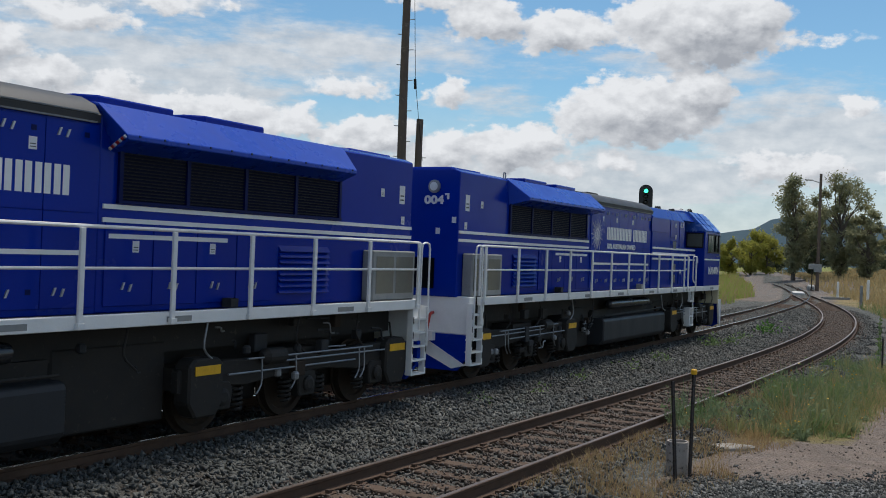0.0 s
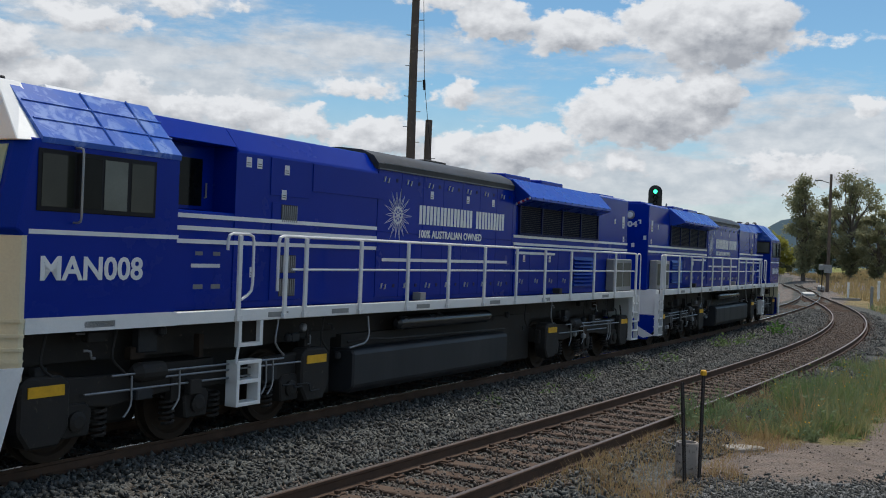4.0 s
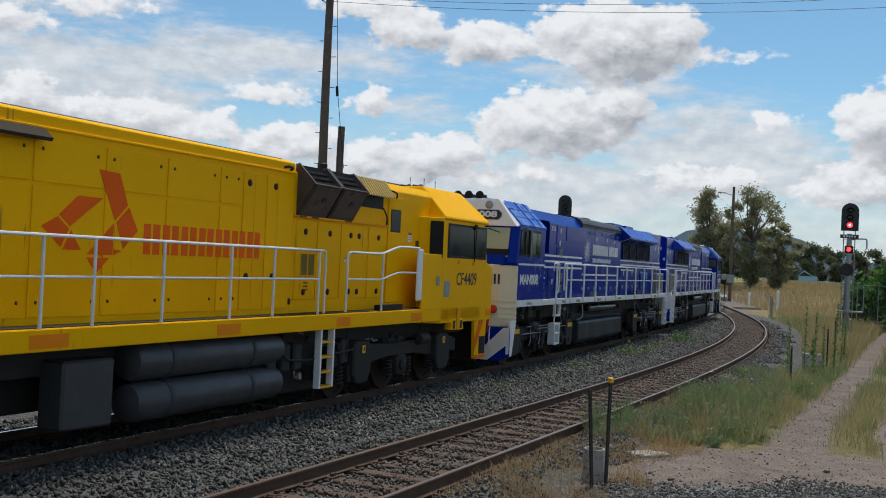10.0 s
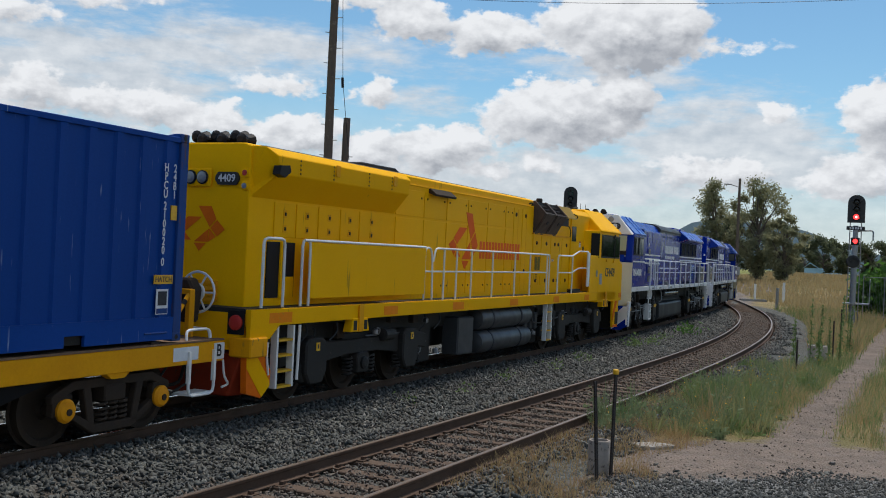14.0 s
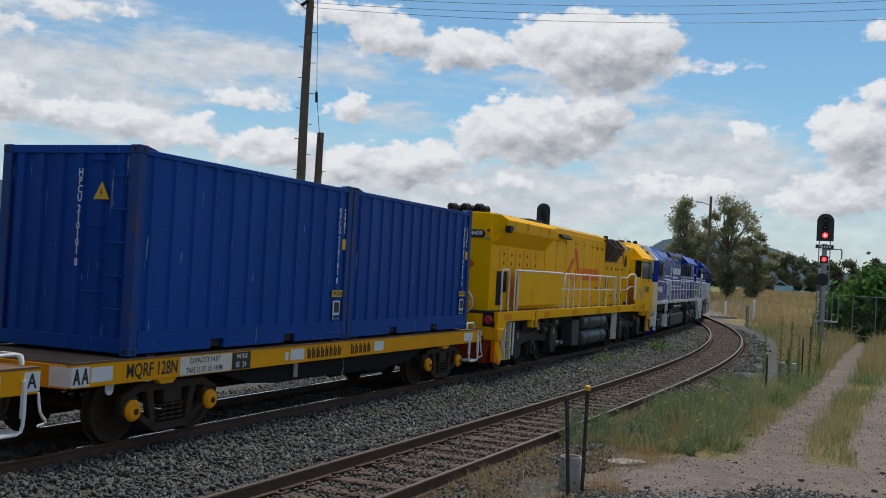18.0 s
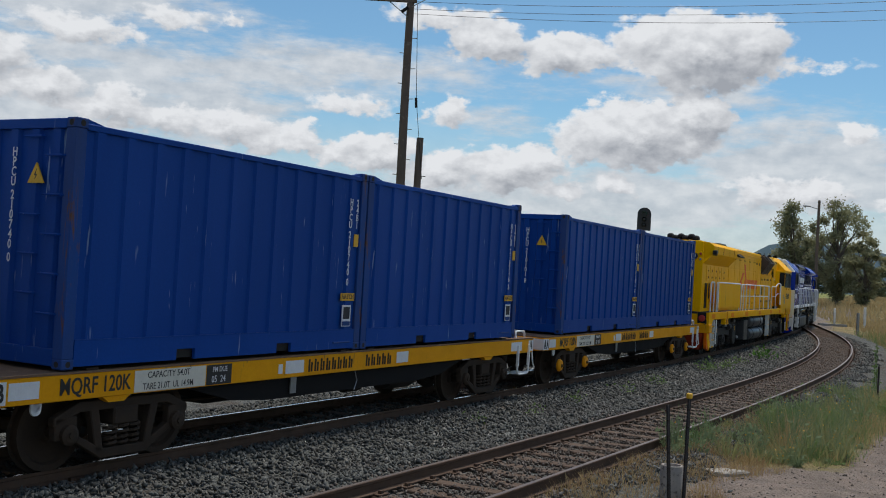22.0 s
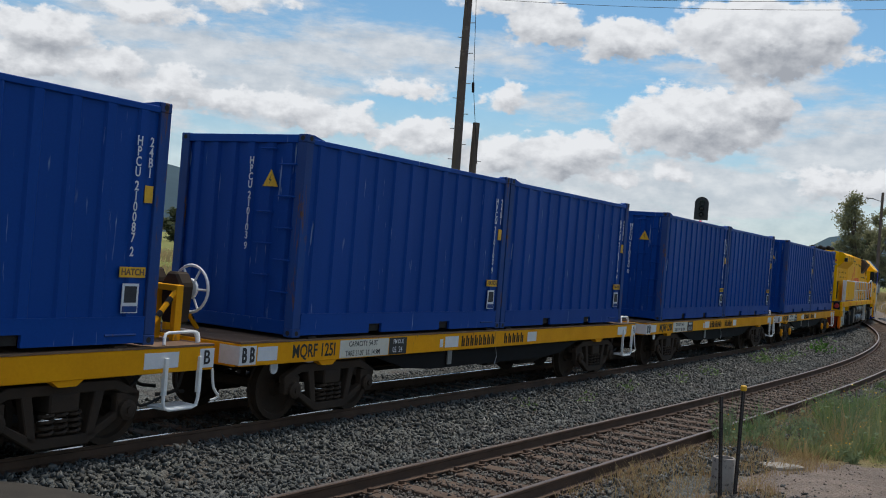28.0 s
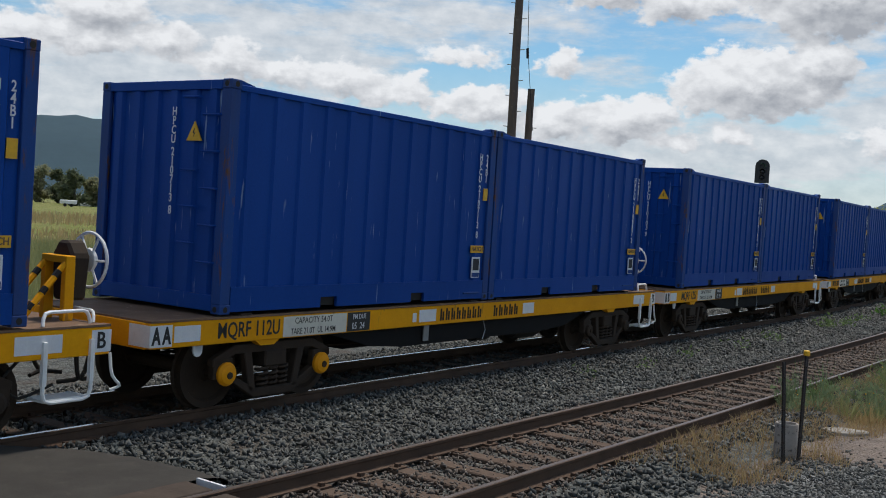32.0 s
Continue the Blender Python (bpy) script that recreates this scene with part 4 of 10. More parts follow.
def container_wagon(code, rear, front, caps, brake, dark_first=False):
    t = thing("container_wagon", "yellow flat container wagon with white number panels", "wagon", "wagons of the train")
    for y in (-1, 1):
        part("side_sill", Mesh().box(-7.1, 7.1, *sorted((y * 1.22, y * 1.14)), 0.87, SOLE - 0.03), wagon_yellow, t, "yellow side sill with chipped paint", 0.01)
        part("sill_edge", Mesh().box(-7.1, 7.1, *sorted((y * 1.225, y * 1.10)), SOLE - 0.03, SOLE - 0.004), deck_wood, t, "rusty deck edge")
    part("deck", Mesh().box(-7.08, 7.08, -1.10, 1.10, SOLE - 0.09, SOLE - 0.012), deck_wood, t, "rust-brown wagon deck")
    part("centre_sill", Mesh().prism([(-7.0, 1.08), (7.0, 1.08), (7.0, 0.82), (3.7, 0.82), (2.7, 0.46), (-2.7, 0.46), (-3.7, 0.82), (-7.0, 0.82)], -0.35, 0.35, "y"), frame_black, t)
    for y in (-1, 1):
        part("truss_web", Mesh().prism([(-4.0, 0.88), (4.0, 0.88), (3.0, 0.62), (2.2, 0.56), (-2.2, 0.56), (-3.0, 0.62)], y * 1.12, y * 1.06, "y"), frame_black, t)
    for x in (-7.1, 7.02):
        part("headstock", Mesh().box(x, x + 0.08, -1.13, 1.13, 0.86, SOLE - 0.035), wagon_yellow, t, bevel=0.008)
    for x in (-5.6, -0.4, 0.4, 5.6):
        for y in (-1, 1):
            part("twist_lock", Mesh().box(x - 0.09, x + 0.09, *sorted((y * 1.2, y * 1.0)), SOLE - 0.005, SOLE + 0.025), bogie_rust, t)
    # markings on the near side
    y = -1.2215
    box = part("corner_plate", Mesh().box(-7.105, -6.79, y - 0.004, y, 0.89, 1.14), sign_white, t, "white end plate with letters")
    part("end_plate", Mesh().box(-7.112, -7.1, -1.22, -0.86, 0.89, 1.14), sign_white, t)
    for x in (-7.02, -6.87):
        ob = new("lettering", text_mesh(rear, sign_black, 0.27, 0.010, 0.62))
        ob.parent, ob.matrix_basis = box, side_pose(x, y - 0.006, 1.01)
    fbox = part("corner_plate", Mesh().box(6.86, 7.11, y - 0.004, y, 0.90, 1.14), sign_white, t, "white end plate with a letter")
    ob = new("lettering", text_mesh(front, sign_black, 0.25, 0.004, 0.85))
    ob.parent, ob.matrix_basis = fbox, side_pose(6.98, y - 0.006, 1.02)
    for x0, x1 in ((-6.76, -6.36), (-1.95, -1.5), (1.2, 1.6), (5.95, 6.5)):
        part("white_panel", Mesh().box(x0, x1, y - 0.003, y, 0.93, 1.12), sign_white, t)
    ob = new("lettering", text_mesh(code, sign_black, 0.27, 0.003, 0.78, 0.002))
    ob.parent, ob.matrix_basis = t, side_pose(-5.55, y - 0.002, 1.02)
    cap_x = (-4.95, -3.68)
    cp = part("capacity_panel", Mesh().box(*cap_x, y - 0.003, y, 0.885, 1.15), panel_cream, t, "cream capacity panel with worn black print")
    for words, z, size, wide in (("CAPACITY 54.0T", 1.085, 0.115, 0.90), ("TARE 21.0T  UL 14.9M", 0.945, 0.115, 0.82)):
        ob = new("lettering", text_mesh(words, stencil_black, size, 0.0005, wide, 0.001))
        ob.parent, ob.matrix_basis = cp, side_pose(-4.36, y - 0.0045, z)
    dp = part("date_panel", Mesh().box(-3.66, -3.16, y - 0.003, y, 0.885, 1.15), sign_black, t, "black date panel with white figures")
    for words, x, z, size in (("PM DUE", -3.40, 1.085, 0.10), ("05  24", -3.42, 0.955, 0.13)):
        ob = new("lettering", text_mesh(words, sign_white, size, 0.0005, 0.85, 0.001))
        ob.parent, ob.matrix_basis = dp, side_pose(x, y - 0.0045, z)
    stencil(t, -1.4, -0.15, y, 0.93, 1.12, (8,), bogie_rust)
    stencil(t, 0.2, 1.05, y, 0.93, 1.12, (5,), bogie_rust)
    part("small_plate", Mesh().box(-2.12, -2.02, y - 0.003, y, 0.94, 1.08), sign_white, t)
    for x in (-5.2, 4.9):
        part("bracket", Mesh().prism([(x - 0.22, 0.87), (x + 0.22, 0.87), (x + 0.12, 0.80), (x - 0.12, 0.80)], -1.2, -1.08, "y"), wagon_yellow, t)
    part("tie_eye", Mesh().lathe([(0.07, -0.012), (0.07, 0.012), (0.035, 0.012), (0.035, -0.012)], (-6.35, -1.17, 0.80), "y", 14), sign_white, t)
    part("tie_eye", Mesh().box(-6.42, -6.28, -1.182, -1.158, 0.80, 0.88), sign_white, t)
    # brake gear under the frame
    part("brake_reservoir", Mesh().lathe([(0.05, -0.5), (0.2, -0.45), (0.23, -0.3), (0.23, 0.3), (0.2, 0.45), (0.05, 0.5)], (2.0, -0.75, 0.62), "x", 16), under_black, t, smooth=True)
    part("brake_reservoir", Mesh().lathe([(0.05, -0.25), (0.17, -0.2), (0.17, 0.2), (0.05, 0.25)], (0.4, -0.8, 0.62), "x", 14), under_black, t, smooth=True)
    part("brake_rod", Mesh().tube([(-4.0, -0.4, 0.55), (4.0, -0.4, 0.55)], 0.02, 6), bogie_rust, t)
    part("hang_plate", Mesh().box(-1.72, -1.58, -1.16, -1.14, 0.62, 0.88), galv, t)
    part("hang_wire", Mesh().tube([(0.0, -1.16, 0.87), (0.05, -1.18, 0.7), (-0.06, -1.2, 0.55)], 0.008, 5), galv, t)
    # shunters' steps and grabs at the leading end
    for sy in (-1, 1):
        yy = sy * 1.24
        part("shunters_step", hoop([(6.28, yy, 1.0), (6.28, yy, 0.42), (6.86, yy, 0.42), (6.86, yy, 1.0)], 0.022), white_paint, t, "white tubular shunter's step")
        part("shunters_step", Mesh().box(6.30, 6.84, *sorted((yy - sy * 0.02, yy - sy * 0.30)), 0.42, 0.45), white_paint, t)
        for xs in (6.26, 6.83):
            part("step_plate", Mesh().box(xs, xs + 0.05, *sorted((yy + sy * 0.02, yy - sy * 0.03)), 0.6, 1.05), white_paint, t)
        part("grab_rail", hoop([(6.3, sy * 1.16, SOLE), (6.34, sy * 1.12, SOLE + 0.14), (6.9, sy * 1.08, SOLE + 0.14), (6.94, sy * 1.08, SOLE)], 0.02), white_paint, t)
        part("grab_rail", hoop([(7.0, sy * 1.05, SOLE), (7.04, sy * 1.0, SOLE + 0.12), (7.06, sy * 0.6, SOLE + 0.12), (7.04, sy * 0.56, SOLE)], 0.018), white_paint, t)
        part("side_hook", hoop([(7.12, sy * 1.2, 0.88), (7.14, sy * 1.22, 0.62), (7.3, sy * 1.2, 0.5), (7.18, sy * 1.15, 0.46)], 0.018, 6), white_paint, t)
    part("hanging_chain", hoop([(6.3, -0.9, 0.9), (5.95, -0.95, 0.62), (6.2, -0.95, 0.42), (6.6, -0.95, 0.55)], 0.018, 6), under_black, t)
    coupler(t, 7.1, 1), coupler(t, -7.1, -1)
    bogie(t, 4.95, caps and code.endswith("N")), bogie(t, -4.95, caps)
    hand_brake(t, 6.92 if brake else -6.92, 1 if brake else -1)
    return t


# ---- shared pieces of the locomotives ----
def sided(parent, name, sy, x0, x1, y, z0, z1, material, thick=0.012, label="", bevel=0.0):
    """A plate on a vehicle's side: sy is -1 or 1, y the distance of its back from the middle."""
    a, b = sorted((sy * y, sy * (y + thick)))
    return part(name, Mesh().box(min(x0, x1), max(x0, x1), a, b, z0, z1), material, parent, label, bevel)


def writing(parent, words, sy, x, y, z, size, material, bold=0.0, width=1.0, name="lettering"):
    ob = new(name, text_mesh(words, material, size, bold, width))
    ob.parent, ob.matrix_basis = parent, side_pose(x, sy * y, z, sy < 0)
    return ob


def word_bars(parent, sy, x0, x1, y, z0, z1, counts, material):
    """A row of plain paired strokes in place of a painted name; counts: how many pairs stand in each word."""
    total = sum(counts) + 0.5 * (len(counts) - 1)
    w = (x1 - x0) / total
    x = x0
    for n in counts:
        for _ in range(n):
            for f in (0.08, 0.56):
                sided(parent, "name_bar", sy, x + f * w, x + (f + 0.35) * w, y, z0, z1, material, 0.004)
            x += w
        x += 0.5 * w


def hoop(points, r=0.021, n=8):
    """A tube round the given corners, with rounded bends."""
    pts = [Vector(p) for p in points]
    path = [pts[0]]
    for a, b, c in zip(pts, pts[1:], pts[2:]):
        d = min(0.1, (b - a).length * 0.45, (c - b).length * 0.45)
        p, q = b + (a - b).normalized() * d, b + (c - b).normalized() * d
        path += [p, (p + q) * 0.25 + b * 0.5, q]
    path.append(pts[-1])
    return Mesh().tube(path, r, n)


def ladder(parent, x, sy, y, z0, z1, wide, rungs, stile, rung, along_x=True):
    """Steps down a vehicle's side with two stiles."""
    for e in (-1, 1):
        xx = x + e * wide / 2
        part("step_stile", Mesh().box(xx - 0.025, xx + 0.025, *sorted((sy * y, sy * (y - 0.12))), z0, z1), stile, parent, bevel=0.005)
    for k in range(rungs):
        z = z0 + (z1 - z0) * k / rungs
        part("step_tread", Mesh().box(x - wide / 2 + 0.027, x + wide / 2 - 0.027, *sorted((sy * y, sy * (y - 0.16))), z, z + 0.035), rung, parent)


def coil(parent, x, sy, y, z0, z1, r=0.085, turns=5, material=None):
    pts = [(x + r * math.cos(a), sy * y + r * math.sin(a), z0 + (z1 - z0) * a / (2 * math.pi * turns)) for a in np.linspace(0, 2 * math.pi * turns, turns * 10)]
    return part("coil_spring", Mesh().tube(pts, 0.022, 5), material or under_black, parent)


def loco_bogie(parent, x, frame_mat, tag_mat, tags, rods):
    """A three-axle bogie; tags: where the coloured tags hang; rods: bright brake rods along its side."""
    b = new("bogie")
    b.parent, b.matrix_basis = parent, pose(x, 0, 0)
    for sy in (-1, 1):
        prof = [(-2.75, 0.62), (-2.75, 0.92), (-2.2, 1.02), (-0.5, 0.96), (0.5, 0.96), (2.2, 1.02), (2.75, 0.92), (2.75, 0.62), (2.2, 0.70), (1.4, 0.62), (0.6, 0.70), (-0.6, 0.70), (-1.4, 0.62), (-2.2, 0.70)]
        part("side_frame", Mesh().prism(prof, sy * 1.06, sy * 1.2, "y"), frame_mat, b, bevel=0.02)
        for ax in (-1.95, 0, 1.95):
            part("axle_box", Mesh().prism([(ax - 0.2, 0.34), (ax + 0.2, 0.34), (ax + 0.24, 0.62), (ax + 0.16, 0.72), (ax - 0.16, 0.72), (ax - 0.24, 0.62)], sy * 1.0, sy * 1.24, "y"), frame_mat, b, bevel=0.02)
            part("axle_cap", Mesh().lathe([(0.12, 0.0), (0.12, sy * 0.04), (0.07, sy * 0.06)], (ax, sy * 1.24, 0.52), "y", 14), frame_mat, b)
            for e in (-0.42, 0.42):
                coil(b, ax + e, sy, 1.13, 0.30, 0.64, material=frame_mat)
        for tx in tags:
            part("end_cover", Mesh().prism([(tx - 0.34, 0.50), (tx - 0.2, 0.30), (tx + 0.2, 0.30), (tx + 0.34, 0.50), (tx + 0.34, 0.98), (tx + 0.22, 1.08), (tx - 0.22, 1.08), (tx - 0.34, 0.98)], sy * 1.05, sy * 1.33, "y"), frame_mat, b, bevel=0.03)
            part("tag_plate", Mesh().box(tx - 0.24, tx + 0.24, *sorted((sy * 1.333, sy * 1.345)), 0.86, 0.98) if rods else Mesh().box(tx - 0.055, tx + 0.055, *sorted((sy * 1.333, sy * 1.345)), 0.86, 1.0), tag_mat, b, "small yellow tag plate")
            if not rods:
                part("tag_mark", Mesh().box(tx - 0.02, tx + 0.02, *sorted((sy * 1.345, sy * 1.349)), 0.90, 0.97), sign_black, b)
        if rods:
            for z, x0, x1 in ((0.98, -1.7, 1.5), (0.90, -2.1, 0.9), (0.80, -1.2, 1.9)):
                part("brake_pipe", Mesh().tube([(x0, sy * 1.30, z), (x1, sy * 1.30, z + 0.02)], 0.014, 6), galv, b)
            for xx in (-1.45, -1.3, 0.4, 1.2):
                part("pipe_drop", hoop([(xx, sy * 1.31, 0.98), (xx, sy * 1.32, 0.62), (xx + 0.12, sy * 1.32, 0.5)], 0.013, 6), galv, b)
        part("brake_cylinder", Mesh().lathe([(0.05, -0.3), (0.12, -0.28), (0.12, 0.1), (0.06, 0.2)], (0.95, sy * 1.25, 1.0), "x", 14), frame_mat, b)
        part("sand_hose", hoop([(-2.3, sy * 1.25, 1.35), (-2.35, sy * 1.3, 0.9), (-2.5, sy * 1.1, 0.4), (-2.6, sy * 0.8, 0.2)], 0.02, 6), under_black, b)
    part("transom", Mesh().box(-0.5, 0.5, -1.05, 1.05, 0.62, 1.05).box(-2.7, -2.4, -1.05, 1.05, 0.65, 0.95).box(2.4, 2.7, -1.05, 1.05, 0.65, 0.95), frame_mat, b)
    part("motor_case", Mesh().box(-1.75, -0.4, -0.6, 0.6, 0.28, 0.9).box(0.4, 1.75, -0.6, 0.6, 0.28, 0.9), frame_mat, b, bevel=0.05)
    for ax in (-1.95, 0, 1.95):
        w = part("wheelset", Mesh().tube([(0, -1.0, 0), (0, 1.0, 0)], 0.09, 10), frame_mat, b, at=pose(ax, 0, 0.505))
        SPINNING.append((w, 0.505, parent))
        for y in (-1, 1):
            o = new("wheel", BIG_WHEEL)
            o.parent, o.matrix_basis = w, pose(0, y * 0.7525, 0, 0, 0, 0 if y < 0 else 180)
    return b


def coupler(parent, x, way):
    """A knuckle coupler and its hoses at a vehicle's end; way: 1 towards +x."""
    part("coupler", Mesh().box(*sorted((x, x + way * 0.42)), -0.09, 0.09, 0.78, 0.98).box(*sorted((x + way * 0.40, x + way * 0.66)), -0.17, 0.12, 0.74, 1.02), under_black, parent, bevel=0.03)
    for y in (-0.42, 0.45):
        part("air_hose", hoop([(x, y, 0.95), (x + way * 0.16, y, 0.9), (x + way * 0.24, y * 0.9, 0.45), (x + way * 0.5, y * 0.6, 0.42)], 0.026, 6), under_black, parent)


def latches(parent, sy, xs, y, zs, material, r=0.022):
    for x in xs:
        for z in zs:
            sided(parent, "latch", sy, x - r, x + r, y, z - 2 * r, z + 2 * r, material, 0.02)


def sticker(parent, sy, x, y, z, w=0.09, h=0.13, red=True):
    ob = sided(parent, "notice", sy, x - w, x + w, y, z - h, z + h, sign_white, 0.003, "white warning notice")
    if red:
        sided(ob, "notice_heading", sy, x - w, x + w, y + 0.003, z + h * 0.45, z + h, red_paint, 0.002)
    for k in range(2):
        sided(ob, "notice_line", sy, x - w * 0.7, x + w * 0.7, y + 0.003, z - h * (0.2 + 0.45 * k), z - h * (0.05 + 0.45 * k), sign_black, 0.001)


BIG_WHEEL = wheel_of(0.505, "loco_wheel")


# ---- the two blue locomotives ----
# body blue made lighter: the sky's sheen on the slope is in the colour
awning_blue_sheen = surface("awning_blue_sheen", (0.006, 0.05, 0.40), (0.004, 0.035, 0.31), rough=0.28, scale=1.5, fine=50, bump=0.03, spec=0.25)
grille_dark = surface("grille_dark", (0.006, 0.008, 0.026), (0.012, 0.013, 0.03), rough=0.8, scale=6, fine=90, bump=0.2, spec=0.05)
grille_blue = surface("grille_blue", (0.001, 0.007, 0.075), (0.001, 0.006, 0.055), rough=0.4, scale=3, bump=0.02, spec=0.1)
locker_grey = surface("locker_grey", (0.30, 0.305, 0.30), (0.22, 0.225, 0.22), rough=0.5, scale=4, bump=0.03, spec=0.2)
locker_pane = surface("locker_pane", (0.19, 0.19, 0.165), (0.12, 0.12, 0.105), rough=0.15, scale=2, bump=0.0)
cream_paint = surface("cream_paint", (0.74, 0.66, 0.46), (0.66, 0.58, 0.40), rough=0.35, scale=1.5, bump=0.02, spec=0.3)


roof_grey = surface("roof_grey", (0.034, 0.035, 0.038), (0.025, 0.026, 0.028), rough=0.5, scale=1.5, fine=60, bump=0.04, spec=0.35)
roof_trim_grey = surface("roof_trim_grey", (0.20, 0.205, 0.21), (0.14, 0.145, 0.15), rough=0.4, scale=4, bump=0.03, spec=0.3)
reservoir_black = surface("reservoir_black", (0.022, 0.024, 0.028), (0.015, 0.016, 0.018), rough=0.22, scale=2, bump=0.02, spec=0.55)
tank_black = surface("tank_black", (0.028, 0.030, 0.034), (0.020, 0.021, 0.023), rough=0.5, scale=1.2, fine=40, wear=(0.05, 0.047, 0.043), wear_at=0.66, bump=0.06, spec=0.3, streak=True)
tinted_pane = surface("tinted_pane", (0.030, 0.032, 0.024), (0.018, 0.02, 0.016), rough=0.1, scale=2, bump=0.0, spec=0.3)
# bright surroundings showing in the glass, painted as a paler pane colour
pane_reflection = surface("pane_reflection", (0.13, 0.14, 0.12), (0.09, 0.095, 0.08), rough=0.12, scale=2, bump=0.0, spec=0.3)


def ring_plate(r1, r0, x, z, y0, y1, n=24):
    """A flat ring standing on a vehicle's side."""
    m = Mesh()
    for r, y in ((r0, y0), (r0, y1), (r1, y1), (r1, y0)):
        m.v += [(x + r * math.cos(2 * math.pi * k / n), y, z + r * math.sin(2 * math.pi * k / n)) for k in range(n)]
    m.f = [(i * n + k, i * n + (k + 1) % n, ((i + 1) % 4) * n + (k + 1) % n, ((i + 1) % 4) * n + k) for i in range(4) for k in range(n)]
    return m


def slant_latch(parent, sy, x, y, z):
    """A small bright door catch, set askew."""
    a, b = sorted((sy * y, sy * (y + 0.02)))
    return part("latch", Mesh().prism([(x - 0.016 - sy * 0.02, z + 0.045), (x + 0.012 - sy * 0.02, z + 0.045), (x + 0.016 + sy * 0.012, z - 0.045), (x - 0.012 + sy * 0.012, z - 0.045)], a, b, "y"), latch_steel, parent)


latch_steel = surface("latch_steel", (0.45, 0.46, 0.48), (0.36, 0.37, 0.39), rough=0.4, metal=0.5, scale=9, bump=0.02)


def fittings(parent, x0, x1, z0, z1, n, seed, deep=1.12):
    """Valves, pipes and small boxes that crowd the side of an underframe."""
    rg = random.Random(seed)
    for _ in range(n):
        sy = rg.choice((-1, 1)) if seed % 2 else -1 if rg.random() < 0.75 else 1
        x, z, y = rg.uniform(x0, x1), rg.uniform(z0, z1), sy * rg.uniform(deep, deep + 0.16)
        what = rg.random()
        if what < 0.35:
            w, h = rg.uniform(0.04, 0.16), rg.uniform(0.05, 0.16)
            part("valve_box", Mesh().box(x - w, x + w, *sorted((y, y - sy * 0.12)), z - h, z + h), rg.choice((loco_grey, under_black, bogie_rust)), parent, bevel=0.012)
        elif what < 0.6:
            part("valve", Mesh().lathe([(0.03, -0.06), (0.06, -0.04), (0.06, 0.03), (0.035, 0.06)], (x, y, z), "z", 10), rg.choice((loco_grey, galv)), parent)
        else:
            dx, dz = rg.uniform(-0.6, 0.6), rg.uniform(-0.25, 0.25)
            zz = min(max(z + dz, z0), z1)
            part("pipe", hoop([(x, y, z), (x + dx * 0.5, y + sy * 0.03, z), (x + dx * 0.5, y + sy * 0.03, zz), (x + dx, y, zz)], rg.uniform(0.010, 0.018), 6), galv if rg.random() < 0.35 else loco_grey, parent)



